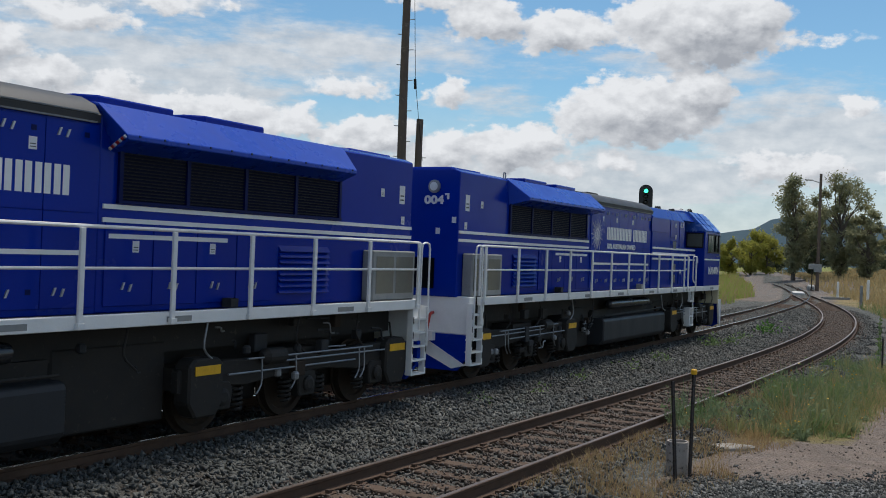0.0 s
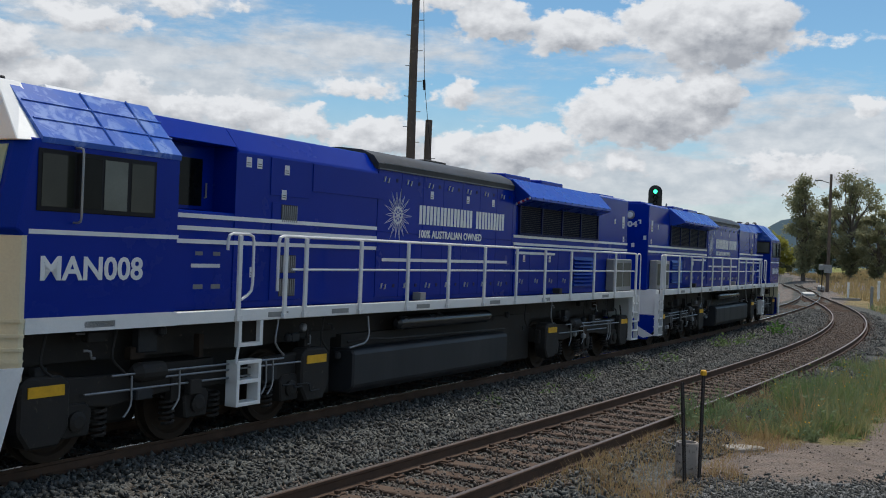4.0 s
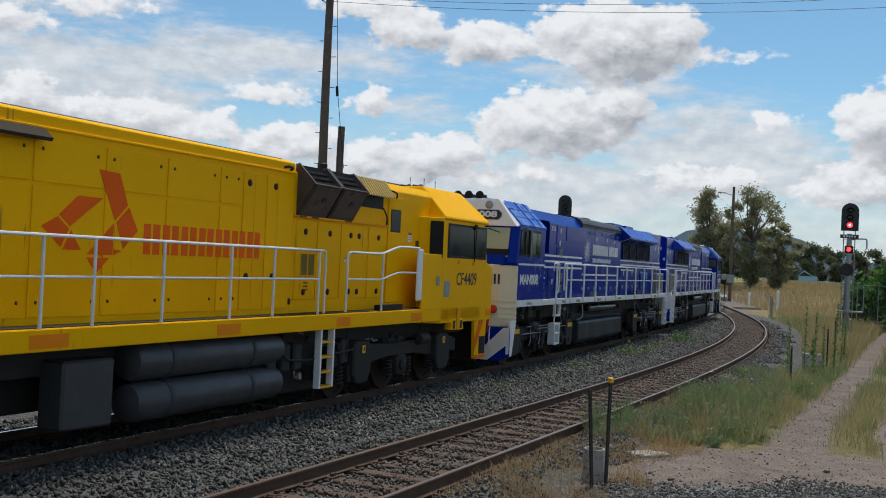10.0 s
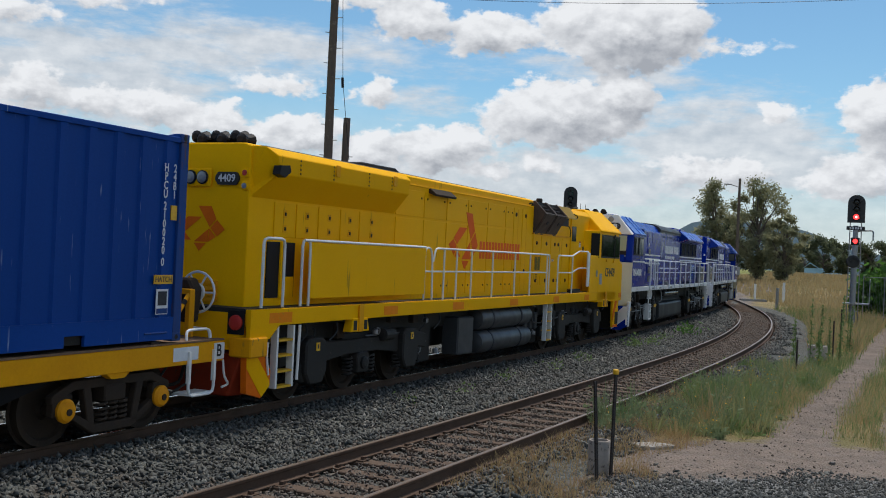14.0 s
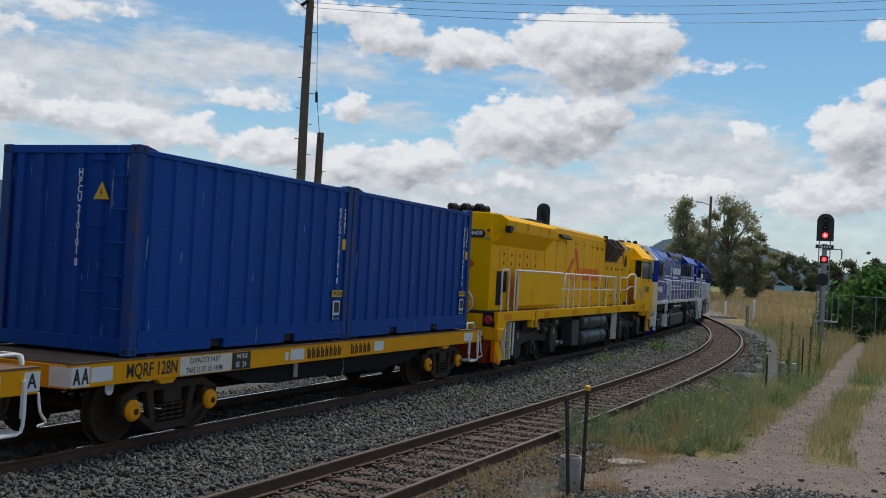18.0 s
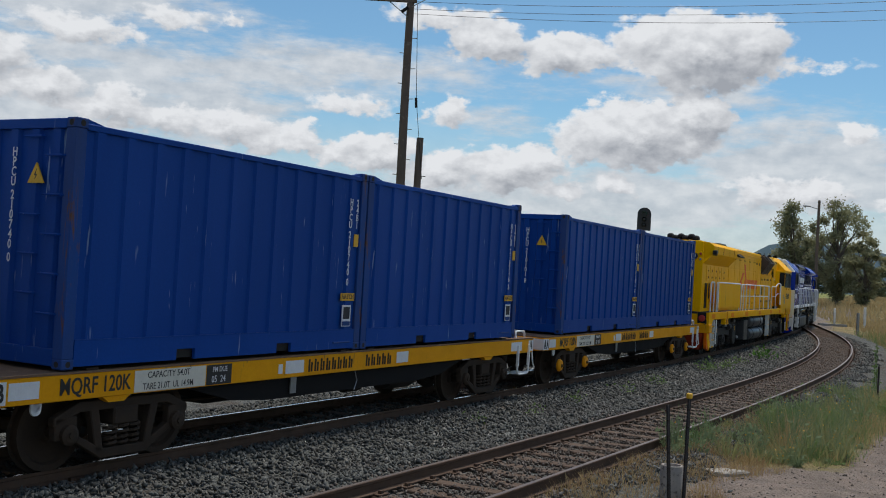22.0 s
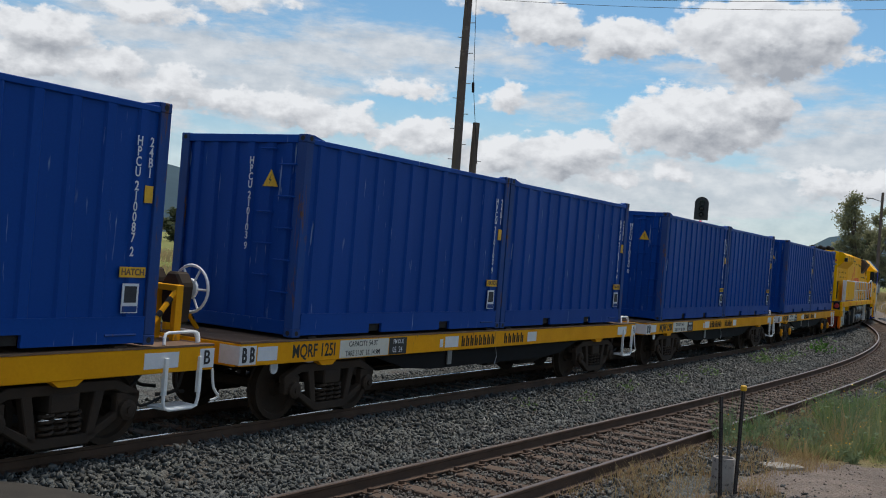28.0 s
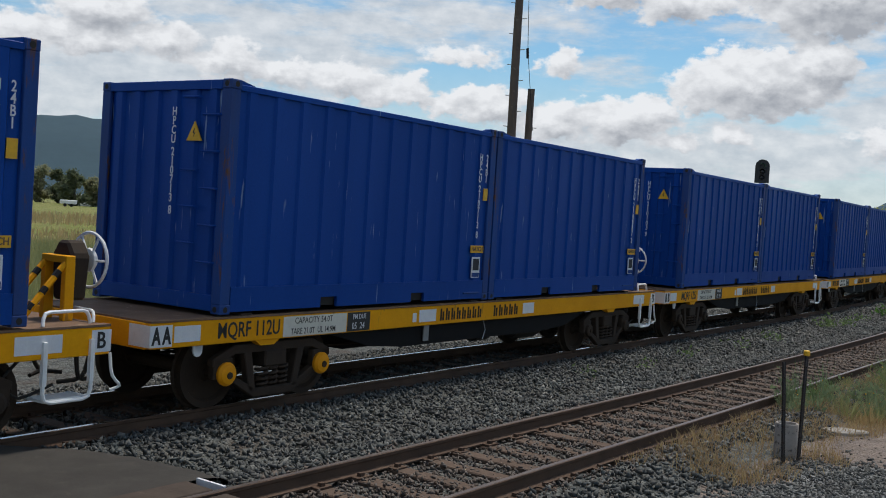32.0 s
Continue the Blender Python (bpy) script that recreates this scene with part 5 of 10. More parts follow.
def blue_locomotive(name, label, number):
    t = thing(name, label, "locomotive", "locomotives of the train")
    for sy in (-1, 1):
        part("side_sill", Mesh().box(-9.9, 9.35, *sorted((sy * 1.45, sy * 1.36)), 1.56, 1.72), white_paint, t, "white painted side sill", 0.008)
        for x in (8.6, 5.4, 3.9, 1.4, -1.4, -3.9, -7.6):
            sided(t, "sill_plate", sy, x - 0.22, x + 0.22, 1.451, 1.595, 1.665, galv, 0.004)
    part("walkway", Mesh().box(-9.9, 9.3, -1.36, 1.36, 1.64, 1.70), loco_grey, t)
    part("underframe", Mesh().box(-9.8, 9.5, -0.9, 0.9, 1.15, 1.64), under_black, t)
    # hood sections
    cab_hood = [(-1.10, 1.70), (1.10, 1.70), (1.10, 3.86), (0.84, 4.18), (0.0, 4.24), (-0.84, 4.18), (-1.10, 3.86)]
    part("cabinet_hood", Mesh().prism(cab_hood, 2.43, 5.95, "x"), blue_paint, t, bevel=0.015)
    # behind the cab the hood is narrower above the lower casing, with a roof over the recess
    part("lower_casing", Mesh().box(5.95, 7.42, -1.10, 1.10, 1.70, 3.0), blue_paint, t, bevel=0.012)
    part("vestibule", Mesh().box(5.95, 7.42, -0.66, 0.66, 3.0, 3.95), blue_paint, t)
    part("vestibule_roof", Mesh().prism([(-1.08, 3.90), (1.08, 3.90), (0.84, 4.18), (0.0, 4.24), (-0.84, 4.18)], 5.952, 7.42, "x"), blue_paint, t, bevel=0.01)
    part("engine_hood", Mesh().box(-2.9, 2.42, -1.05, 1.05, 1.70, 3.97), blue_paint, t, bevel=0.01)
    roof = [(-1.09, 3.93), (-1.10, 4.02), (-0.99, 4.15), (-0.76, 4.25), (-0.3, 4.30), (0.3, 4.30), (0.76, 4.25), (0.99, 4.15), (1.10, 4.02), (1.09, 3.93)]
    part("engine_roof", Mesh().prism(roof, -2.85, 2.44, "x"), roof_grey, t, "dark grey rounded roof cover", smooth=True)
    for sy in (-1, 1):
        sided(t, "roof_trim", sy, -2.8, 2.25, 1.06, 4.028, 4.044, roof_trim_grey, 0.045)
        sided(t, "roof_lip", sy, -2.8, 2.4, 1.052, 3.925, 3.945, roof_trim_grey, 0.045)
    part("radiator_hood", Mesh().prism([(-1.05, 1.70), (1.05, 1.70), (1.05, 4.14), (0.9, 4.2), (-0.9, 4.2), (-1.05, 4.14)], -10.2, -2.9, "x"), blue_paint, t, bevel=0.015)
    for x in (-3.7, -5.6, -9.2):
        part("roof_fan", Mesh().prism([(x - 0.75, -0.72), (x + 0.55, -0.72), (x + 0.75, -0.5), (x + 0.75, 0.5), (x + 0.55, 0.72), (x - 0.75, 0.72)], 4.19, 4.32 if x > -9 else 4.26, "z"), blue_paint, t, "roof fan housing", 0.02)
    part("exhaust_stack", Mesh().box(-1.2, -0.4, -0.35, 0.35, 4.28, 4.36), under_black, t, bevel=0.02)
    for x in (4.3, 5.9):
        part("roof_hook", Mesh().prism([(x - 0.12, 4.17), (x + 0.12, 4.17), (x + 0.06, 4.27), (x - 0.06, 4.27)], -0.75, -0.6, "y"), loco_grey, t)
    part("lifting_eye", hoop([(-7.9, -0.9, 4.18), (-7.9, -0.9, 4.32), (-7.8, -0.9, 4.32), (-7.8, -0.9, 4.18)], 0.015, 6), galv, t)
    for sy in (-1, 1):
        # radiator flare, its grille and end stripes
        flare = [(sy * 1.0, 4.19), (sy * 1.47, 3.80), (sy * 1.47, 3.74), (sy * 1.05, 3.62)]
        fl = Mesh()
        fl.add([(-2.86, *flare[0]), (-2.90, *flare[1]), (-2.92, *flare[2]), (-3.08, *flare[3]), (-8.02, *flare[0]), (-7.74, *flare[1]), (-7.74, *flare[2]), (-7.9, *flare[3])],
               [(0, 1, 2, 3), (7, 6, 5, 4), (0, 4, 5, 1), (1, 5, 6, 2), (2, 6, 7, 3), (3, 7, 4, 0)])
        awning = part("radiator_awning", fl, awning_blue_sheen, t, "sloping blue radiator awning, coloured lighter for sky sheen", 0.01)
        for k in range(7):
            a0, a1 = k / 7, (k + 0.55) / 7
            pa = [Vector((-3.06 + 0.15 * a, sy * (1.05 + 0.42 * a), 3.62 + 0.14 * a)) for a in (a0, a1)]
            part("edge_stripe", Mesh().tube([p + Vector((0.012, 0, 0.035)) for p in pa], 0.028, 4), red_paint if k % 2 else sign_white, awning)
        for k in range(12):
            x = -3.1 - k * 0.41
            sided(awning, "bolt", sy, x - 0.012, x + 0.012, 1.47, 3.78, 3.805, loco_grey, 0.012)
        sided(t, "radiator_grille", sy, -7.86, -3.2, 1.052, 3.05, 3.66, grille_dark, 0.01, "dark radiator grille")
        for k in range(5):
            x = -3.2 - k * 1.165
            sided(t, "grille_frame", sy, x - 0.03, x + 0.03, 1.06, 3.03, 3.66, grille_blue, 0.04)
        sided(t, "grille_sill", sy, -7.9, -3.16, 1.06, 3.01, 3.05, grille_blue, 0.05)
        for k in range(14):
            z = 3.07 + k * 0.042
            sided(t, "grille_bar", sy, -7.86, -3.2, 1.062, z, z + 0.014, black_paint, 0.016)
        # painted lines
        for x0, x1, z in ((2.46, 7.41, 2.93), (2.46, 7.41, 2.77), (2.46, 7.41, 2.60), (-10.19, -2.96, 2.97), (-10.19, -2.96, 2.81), (-5.2, -3.06, 2.62)):
            sided(t, "white_line", sy, x0, x1, 1.098 if x0 > 2 else 1.052, z - 0.028, z + 0.028, white_paint, 0.026 if x0 > 2 else 0.02)
        sided(t, "white_line", sy, -2.64, 2.2, 1.074, 2.385, 2.44, white_paint, 0.004)
        # doors of the engine hood with their latches
        for k in range(7):
            x = 2.38 - k * 0.745
            sided(t, "hood_door", sy, x - 0.740, x - 0.006, 1.051, 1.78, 2.87, blue_paint, 0.018, bevel=0.003)
            sided(t, "hood_door", sy, x - 0.740, x - 0.006, 1.051, 2.88, 3.90, blue_paint, 0.018, bevel=0.003)
            for z in (1.97, 3.77):
                slant_latch(t, sy, x - 0.18, 1.069, z), slant_latch(t, sy, x - 0.30, 1.069, z - 0.012)
                sided(t, "latch_slot", sy, x - 0.62, x - 0.55, 1.069, z - 0.03, z + 0.03, grille_blue, 0.004)
        for k in range(4):
            x = -3.0 - k * 0.80
            sided(t, "hood_door", sy, x - 0.79, x - 0.01, 1.051, 1.78, 2.78, blue_paint, 0.018, bevel=0.004)
            slant_latch(t, sy, x - 0.30, 1.069, 2.02), slant_latch(t, sy, x - 0.42, 1.069, 2.0)
        for k in range(8):
            z = 1.88 + k * 0.088
            part("louvre", Mesh().prism([(sy * 1.05, z), (sy * 1.11, z), (sy * 1.05, z + 0.085)], -7.62, -6.36, "x"), blue_paint, t)
        # cabinet doors, vents and notices
        for x0, x1, z0, z1 in ((4.35, 5.25, 3.30, 3.84), (2.3, 4.25, 3.42, 3.84), (4.45, 5.2, 1.80, 3.20), (5.4, 6.0, 1.80, 3.84)):
            sided(t, "cabinet_door", sy, x0, x1, 1.101, z0, z1, blue_paint, 0.014, bevel=0.004)
        for z in (3.05, 2.32, 1.98):
            vent = sided(t, "vent", sy, 4.62, 5.0, 1.117, z - 0.13, z + 0.13, mesh_grey, 0.004)
            for k in range(8):
                sided(vent, "vent_slat", sy, 4.63 + k * 0.047, 4.65 + k * 0.047, 1.12, z - 0.12, z + 0.12, galv, 0.008)
        for x, z in ((5.75, 3.72), (5.52, 3.72), (4.9, 3.68), (4.95, 3.32), (5.6, 2.2), (0.58, 3.60), (-0.82, 3.60), (-1.92, 3.60), (-3.5, 2.5), (-4.9, 2.5), (-9.2, 3.55), (-9.9, 3.1)):
            sticker(t, sy, x, (1.118 if x > 2.5 else 1.072 if x > -5.2 else 1.052), z, 0.055, 0.07, False)
        sticker(t, sy, -9.85, 1.052, 3.55, 0.09, 0.16, False)
        # sun emblem and painted name
        ex, ez = (1.73 if sy > 0 else -2.36), 3.18
        sun = part("emblem_ring", ring_plate(0.15, 0.128, ex, ez, sy * 1.0695, sy * 1.0725), white_paint, t, "white sunburst emblem")
        for k in range(18):
            a = 2 * math.pi * k / 18
            r = 0.47 if k % 2 else 0.41
            for e in (-1, 1):
                base, mid = a + e * 0.15, a + e * 0.085
                pts = [(0.15, base), (0.15, base - e * 0.05), (0.27, mid - e * 0.035), (r * 0.97, a), (r, a), (0.27, mid)]
                part("emblem_ray", Mesh().prism([(ex + q * math.cos(b), ez + q * math.sin(b)) for q, b in pts], sy * 1.0695, sy * 1.073, "y"), white_paint, sun)
        for k in range(8):
            a = 2 * math.pi * k / 8
            part("emblem_ring", ring_plate(0.045, 0.03, ex + 0.085 * math.cos(a), ez + 0.085 * math.sin(a), sy * 1.0695, sy * 1.073, 12), white_paint, sun)
        part("emblem_dot", Mesh().lathe([(0.03, 0), (0.03, sy * 0.003)], (ex, sy * 1.0695, ez), "y", 10), white_paint, sun)
        x0, x1 = (-2.46, 1.03) if sy > 0 else (-1.62, 1.95)
        word_bars(t, sy, x0, x1, 1.070, 3.06, 3.40, (5, 8) if sy > 0 else (8, 5), white_paint)
        writing(t, "100% AUSTRALIAN OWNED", sy, -0.21 if sy > 0 else -0.36, 1.074, 2.88, 0.19, white_paint, 0.005, 1.04)
        # hand rails
        posts = (5.3, 4.83, 3.41, 1.99, 0.57, -0.86, -2.3, -3.75, -5.24, -6.7, -8.21, -9.8)
        for x in posts + (6.28,):
            p = part("rail_post", Mesh().box(x - 0.035, x + 0.035, *sorted((sy * 1.452, sy * 1.492)), 1.58, 2.70), grey_rail_paint, t, bevel=0.006)
            part("post_foot", Mesh().box(x - 0.05, x + 0.05, *sorted((sy * 1.452, sy * 1.51)), 1.575, 1.64), grey_rail_paint, p)
        part("hand_rail", hoop([(5.42, sy * 1.43, 1.95), (5.42, sy * 1.43, 2.72), (-9.95, sy * 1.43, 2.72), (-9.95, sy * 1.43, 1.75)], 0.023), grey_rail_paint, t)
        part("hand_rail", Mesh().tube([(5.1, sy * 1.43, 2.25), (-9.8, sy * 1.43, 2.25)], 0.018, 8), grey_rail_paint, t)
        part("grab_hoop", hoop([(6.5, sy * 1.45, 2.5), (6.5, sy * 1.45, 2.72), (5.98, sy * 1.45, 2.72), (5.98, sy * 1.45, 1.95), (6.2, sy * 1.45, 1.85)], 0.02), grey_rail_paint, t)
        sided(t, "toolbox", sy, 1.0, 1.18, 1.10, 1.72, 1.85, locker_grey, 0.16)
        sided(t, "toolbox", sy, -5.1, -5.25, 1.10, 1.72, 1.84, loco_grey, 0.16)
        # equipment locker at the long end
        locker = sided(t, "locker", sy, -10.0, -8.62, 1.06, 1.72, 2.56, locker_grey, 0.22, "glazed equipment locker", 0.02)
        sided(locker, "locker_window", sy, -9.92, -9.36, 1.281, 1.84, 2.46, locker_pane, 0.005)
        sided(locker, "locker_window", sy, -9.27, -8.72, 1.281, 1.84, 2.46, locker_pane, 0.005)
        # steps
        part("step_frame", Mesh().box(5.74, 6.20, *sorted((sy * 1.45, sy * 1.36)), 1.22, 1.27).box(5.72, 5.78, *sorted((sy * 1.45, sy * 1.38)), 1.22, 1.56).box(6.16, 6.22, *sorted((sy * 1.45, sy * 1.38)), 1.22, 1.56), white_paint, t)
        frame_ = Mesh().box(5.72, 5.78, *sorted((sy * 1.45, sy * 1.25)), 0.42, 1.02).box(6.16, 6.22, *sorted((sy * 1.45, sy * 1.25)), 0.42, 1.02)
        for z in (0.42, 0.72, 0.98):
            frame_.box(5.72, 6.22, *sorted((sy * 1.452, sy * 1.25)), z, z + 0.05)
        part("step_box", frame_, white_paint, t, "white painted steel step box", 0.006)
        part("step_hanger", Mesh().tube([(6.18, sy * 1.42, 1.24), (6.22, sy * 1.42, 1.0)], 0.02, 6), white_paint, t)
        ladder(t, -9.98, sy, 1.44, 0.40, 1.60, 0.46, 5, white_paint, white_paint)
        for k in range(4):
            for e in (-0.23, 0.23):
                sided(t, "stile_slot", sy, -9.98 + e - 0.014, -9.98 + e + 0.014, 1.441, 0.52 + k * 0.26, 0.64 + k * 0.26, black_paint, 0.003)
        part("end_grab", hoop([(-9.9, sy * 1.46, 1.2), (-9.92, sy * 1.46, 2.72), (-10.2, sy * 1.46, 2.72), (-10.2, sy * 1.46, 0.9)], 0.018), grey_rail_paint, t)
        # tank and reservoirs
        part("air_reservoir", Mesh().lathe([(0.05, -1.75), (0.11, -1.70), (0.125, -1.6), (0.125, 1.6), (0.11, 1.70), (0.05, 1.75)], (0.1, sy * 1.18, 1.34), "x", 16), reservoir_black, t, smooth=True)
        part("pipe_run", hoop([(3.3, sy * 1.2, 1.1), (2.9, sy * 1.3, 1.14), (2.2, sy * 1.3, 1.1), (-2.2, sy * 1.3, 1.06)], 0.02, 6), under_black, t)
        part("filler_pipe", hoop([(2.9, sy * 1.3, 1.5), (2.9, sy * 1.34, 1.2), (3.0, sy * 1.34, 1.08), (3.4, sy * 1.3, 1.02)], 0.018, 6), galv, t)
        for x in (9.2, 8.2, 5.2, 4.1, -3.2, -4.6, -6.6, -8.2):
            part("cable_run", hoop([(x, sy * 1.3, 1.55), (x + 0.1, sy * 1.32, 1.2), (x - 0.15, sy * 1.3, 1.02)], 0.016, 6), galv if x in (5.2, -4.6) else under_black, t)
    part("fuel_tank", Mesh().prism([(-1.27, 0.99), (-1.33, 0.93), (-1.33, 0.40), (-1.20, 0.28), (1.20, 0.28), (1.33, 0.40), (1.33, 0.93), (1.27, 0.99)], -2.3, 3.3, "x"), tank_black, t, "black fuel tank", 0.03)
    part("tank_saddle", Mesh().box(-2.3, 3.2, -1.0, 1.0, 0.97, 1.2), under_black, t)
    for x0, x1 in ((-4.25, -2.4), (3.35, 4.2)):
        part("equipment_case", Mesh().box(x0, x1, -0.92, 0.92, 0.27, 1.3), under_black, t, bevel=0.03)
    part("centre_beam", Mesh().box(-9.9, 9.6, -0.55, 0.55, 0.55, 1.3), under_black, t)
    fittings(t, -4.3, -2.4, 0.5, 1.45, 16, 11, 1.0), fittings(t, 3.3, 4.3, 0.5, 1.4, 10, 13, 1.0)
    fittings(t, -9.6, -4.4, 1.02, 1.5, 22, 15), fittings(t, 4.4, 9.4, 1.02, 1.5, 22, 17), fittings(t, -9.3, -4.6, 0.45, 0.9, 16, 19, 1.2), fittings(t, 4.5, 9.2, 0.45, 0.9, 16, 21, 1.2)
    loco_bogie(t, 6.75, under_black, sign_yellow, (-2.45, 2.45), True)
    loco_bogie(t, -6.95, under_black, sign_yellow, (2.35, -2.45), True)
    # long end: pilot plate, stripe, light and number
    part("pilot", Mesh().prism([(-1.35, 0.98), (-1.35, 0.62), (-1.1, 0.28), (1.1, 0.28), (1.35, 0.62), (1.35, 0.98)], -10.18, -10.08, "x"), blue_paint, t)
    part("pilot_stripe", Mesh().prism([(-1.3, 0.40), (-1.0, 0.32), (0.5, 0.97), (-0.2, 0.97)], -10.192, -10.18, "x"), white_paint, t)
    part("end_plate", Mesh().box(-10.16, -9.9, -1.34, 1.34, 0.98, 1.72), white_paint, t, "white end plate", 0.02)
    part("end_light", Mesh().lathe([(0.13, 0.0), (0.13, -0.04), (0.09, -0.05)], (-10.2, -0.50, 3.85), "x", 18), galv, t)
    part("end_lens", Mesh().lathe([(0.085, 0.0), (0.085, -0.012), (0.03, -0.02)], (-10.25, -0.50, 3.85), "x", 16), sign_white, t)
    for y, z in ((-0.78, 3.66), (-0.6, 2.98), (-0.95, 3.2)):
        part("end_notice", Mesh().box(-10.212, -10.2, y - 0.045, y + 0.045, z - 0.06, z + 0.06), sign_white, t)
    part("number_board", Mesh().box(-10.215, -10.2, -0.78, -0.22, 3.48, 3.68), blue_paint, t)
    ob = new("lettering", text_mesh(number, sign_white, 0.22, 0.010, 1.3))
    ob.parent, ob.matrix_basis = t, Matrix.Translation((-10.22, -0.50, 3.58)) @ pose(0, 0, 0, 90, 0, -90)
    for y in (-0.55, 0.15):
        part("end_window", Mesh().box(-10.214, -10.2, y, y + 0.5, 1.85, 2.45), glass_dark, t)
    for x, way in ((-10.18, -1), (10.1, 1)):
        coupler(t, x, way)
        part("hose_cock", hoop([(x, -0.55, 1.38), (x + way * 0.12, -0.55, 1.36), (x + way * 0.15, -0.5, 1.0), (x + way * 0.05, -0.45, 0.92)], 0.032, 6), red_paint, t, "red air hose")
        part("hose_cock", hoop([(x, 0.95, 1.40), (x + way * 0.12, 0.95, 1.38), (x + way * 0.15, 0.92, 1.05), (x + way * 0.05, 0.88, 0.92)], 0.036, 6), red_paint, t, "red air hose")
        part("hose_bracket", Mesh().box(*sorted((x, x + way * 0.12)), 0.35, 0.62, 0.84, 1.02).box(*sorted((x, x + way * 0.12)), -0.62, -0.35, 0.84, 1.02), white_paint, t)
    # cab
    plan = lambda front, half, corner: [(7.42, -half), (front - corner, -half), (front, -half + corner * 1.1), (front, half - corner * 1.1), (front - corner, half), (7.42, half)]
    def shell(levels):
        m = Mesh()
        n = 6
        for z, front, half, corner in levels:
            m.v += [(px, py, z) for px, py in plan(front, half, corner)]
        for i in range(len(levels) - 1):
            m.f += [(i * n + k, i * n + (k + 1) % n, (i + 1) * n + (k + 1) % n, (i + 1) * n + k) for k in range(n)]
        m.f += [tuple(reversed(range(n))), tuple(range((len(levels) - 1) * n, len(levels) * n))]
        return m
    cab = part("cab", shell([(1.72, 9.98, 1.45, 0.32), (2.60, 9.98, 1.45, 0.32), (2.66, 9.90, 1.45, 0.16), (3.62, 9.70, 1.45, 0.14)]), blue_paint, t, bevel=0.015)
    part("nose", Mesh().prism([(9.6, -1.453), (9.66, -1.456), (9.99, -1.10), (10.08, -0.9), (10.08, 0.9), (9.99, 1.10), (9.66, 1.456), (9.6, 1.453)], 1.06, 2.61, "z"), cream_paint, t, "cream white nose", 0.02)
    for k in range(11):
        if k != 5:
            for y in (-0.89, -0.80):
                part("name_bar", Mesh().box(10.081, 10.087, y + k * 0.172 - 0.026, y + k * 0.172 + 0.026, 2.12, 2.37), sign_black, t)
    for sy in (-1, 1):
        for f in (0.0, 0.2):
            part("name_bar", Mesh().box(-0.004, 0.004, -0.026, 0.026, -0.125, 0.125), sign_black, t, at=pose(10.04 - 0.2 * f, sy * (1.0 + 0.45 * f), 2.245, 0, 0, sy * 24.2))
    for z in (1.27, 1.39, 1.53, 1.69):
        part("nose_rib", Mesh().prism([(9.62, -1.47), (9.68, -1.475), (10.01, -1.11), (10.1, -0.9), (10.1, 0.9), (10.01, 1.11), (9.68, 1.475), (9.62, 1.47)], z, z + 0.035, "z"), cream_paint, t)
    part("roof_visor", Mesh().add([(9.76, -1.42, 3.58), (9.76, 1.42, 3.58), (9.62, -0.86, 4.27), (9.62, 0.86, 4.27), (9.4, -1.45, 3.60), (9.4, 1.45, 3.60), (9.3, -0.86, 4.27), (9.3, 0.86, 4.27)],
         [(0, 1, 3, 2), (4, 6, 7, 5), (0, 2, 6, 4), (1, 5, 7, 3), (2, 3, 7, 6), (0, 4, 5, 1)]), white_paint, t, "cream white panel over the windscreen", 0.01)
    part("cab_roof", Mesh().prism([(-1.46, 3.58), (-1.47, 3.64), (-0.86, 4.26), (-0.5, 4.30), (0.5, 4.30), (0.86, 4.26), (1.47, 3.64), (1.46, 3.58)], 7.42, 9.48, "x"), roof_blue_sheen, t, "blue cab roof with stiffening ribs, pale sheen painted on")
    for sy in (-1, 1):
        for x in (7.8, 8.5):
            part("roof_rib", Mesh().tube([(x, sy * 1.465, 3.655), (x, sy * 0.87, 4.265)], 0.012, 4), roof_blue_sheen, t)
        for f in (0.33, 0.66):
            part("roof_rib", Mesh().tube([(7.4, sy * (1.468 - 0.605 * f), 3.65 + 0.615 * f), (9.45, sy * (1.468 - 0.605 * f), 3.65 + 0.615 * f)], 0.012, 4), roof_blue_sheen, t)
        win = sided(cab, "side_window", sy, 7.82, 9.52, 1.452, 2.86, 3.52, black_paint, 0.012, "dark cab side window", 0.02)
        for x0, x1, pane in ((7.87, 8.22, tinted_pane), (8.28, 8.62, pane_reflection), (8.66, 9.0, glass_dark), (9.05, 9.47, tinted_pane)):
            sided(win, "pane", sy, x0, x1, 1.465, 2.91, 3.47, pane, 0.004)
        part("mirror", Mesh().box(9.0, 9.05, *sorted((sy * 1.5, sy * 1.555)), 2.9, 3.5), black_paint, cab)
        part("mirror_arm", hoop([(9.03, sy * 1.46, 3.56), (9.03, sy * 1.58, 3.56), (9.03, sy * 1.58, 2.75), (9.03, sy * 1.46, 2.75)], 0.014, 6), galv, cab)
        for z0 in (2.615,):
            sided(t, "white_line", sy, 7.42, 9.6, 1.452, z0, z0 + 0.05, white_paint, 0.006)
        sided(t, "skirt_panel", sy, 7.4, 9.6, 1.40, 1.56, 1.73, white_paint, 0.055)
        writing(t, "MAN" + number, sy, 8.72, 1.456, 2.24, 0.36, white_paint, 0.008, 1.1)
        sided(t, "name_bar", sy, 6.25, 6.80, 1.101, 2.26, 2.31, sign_white, 0.003)
        for x in (6.32, 6.66):
            sided(t, "data_plate", sy, x - 0.07, x + 0.07, 1.101, 2.42, 2.47, roof_trim_grey, 0.003), sided(t, "data_plate", sy, x - 0.09, x + 0.09, 1.101, 1.98, 2.04, roof_trim_grey, 0.003)
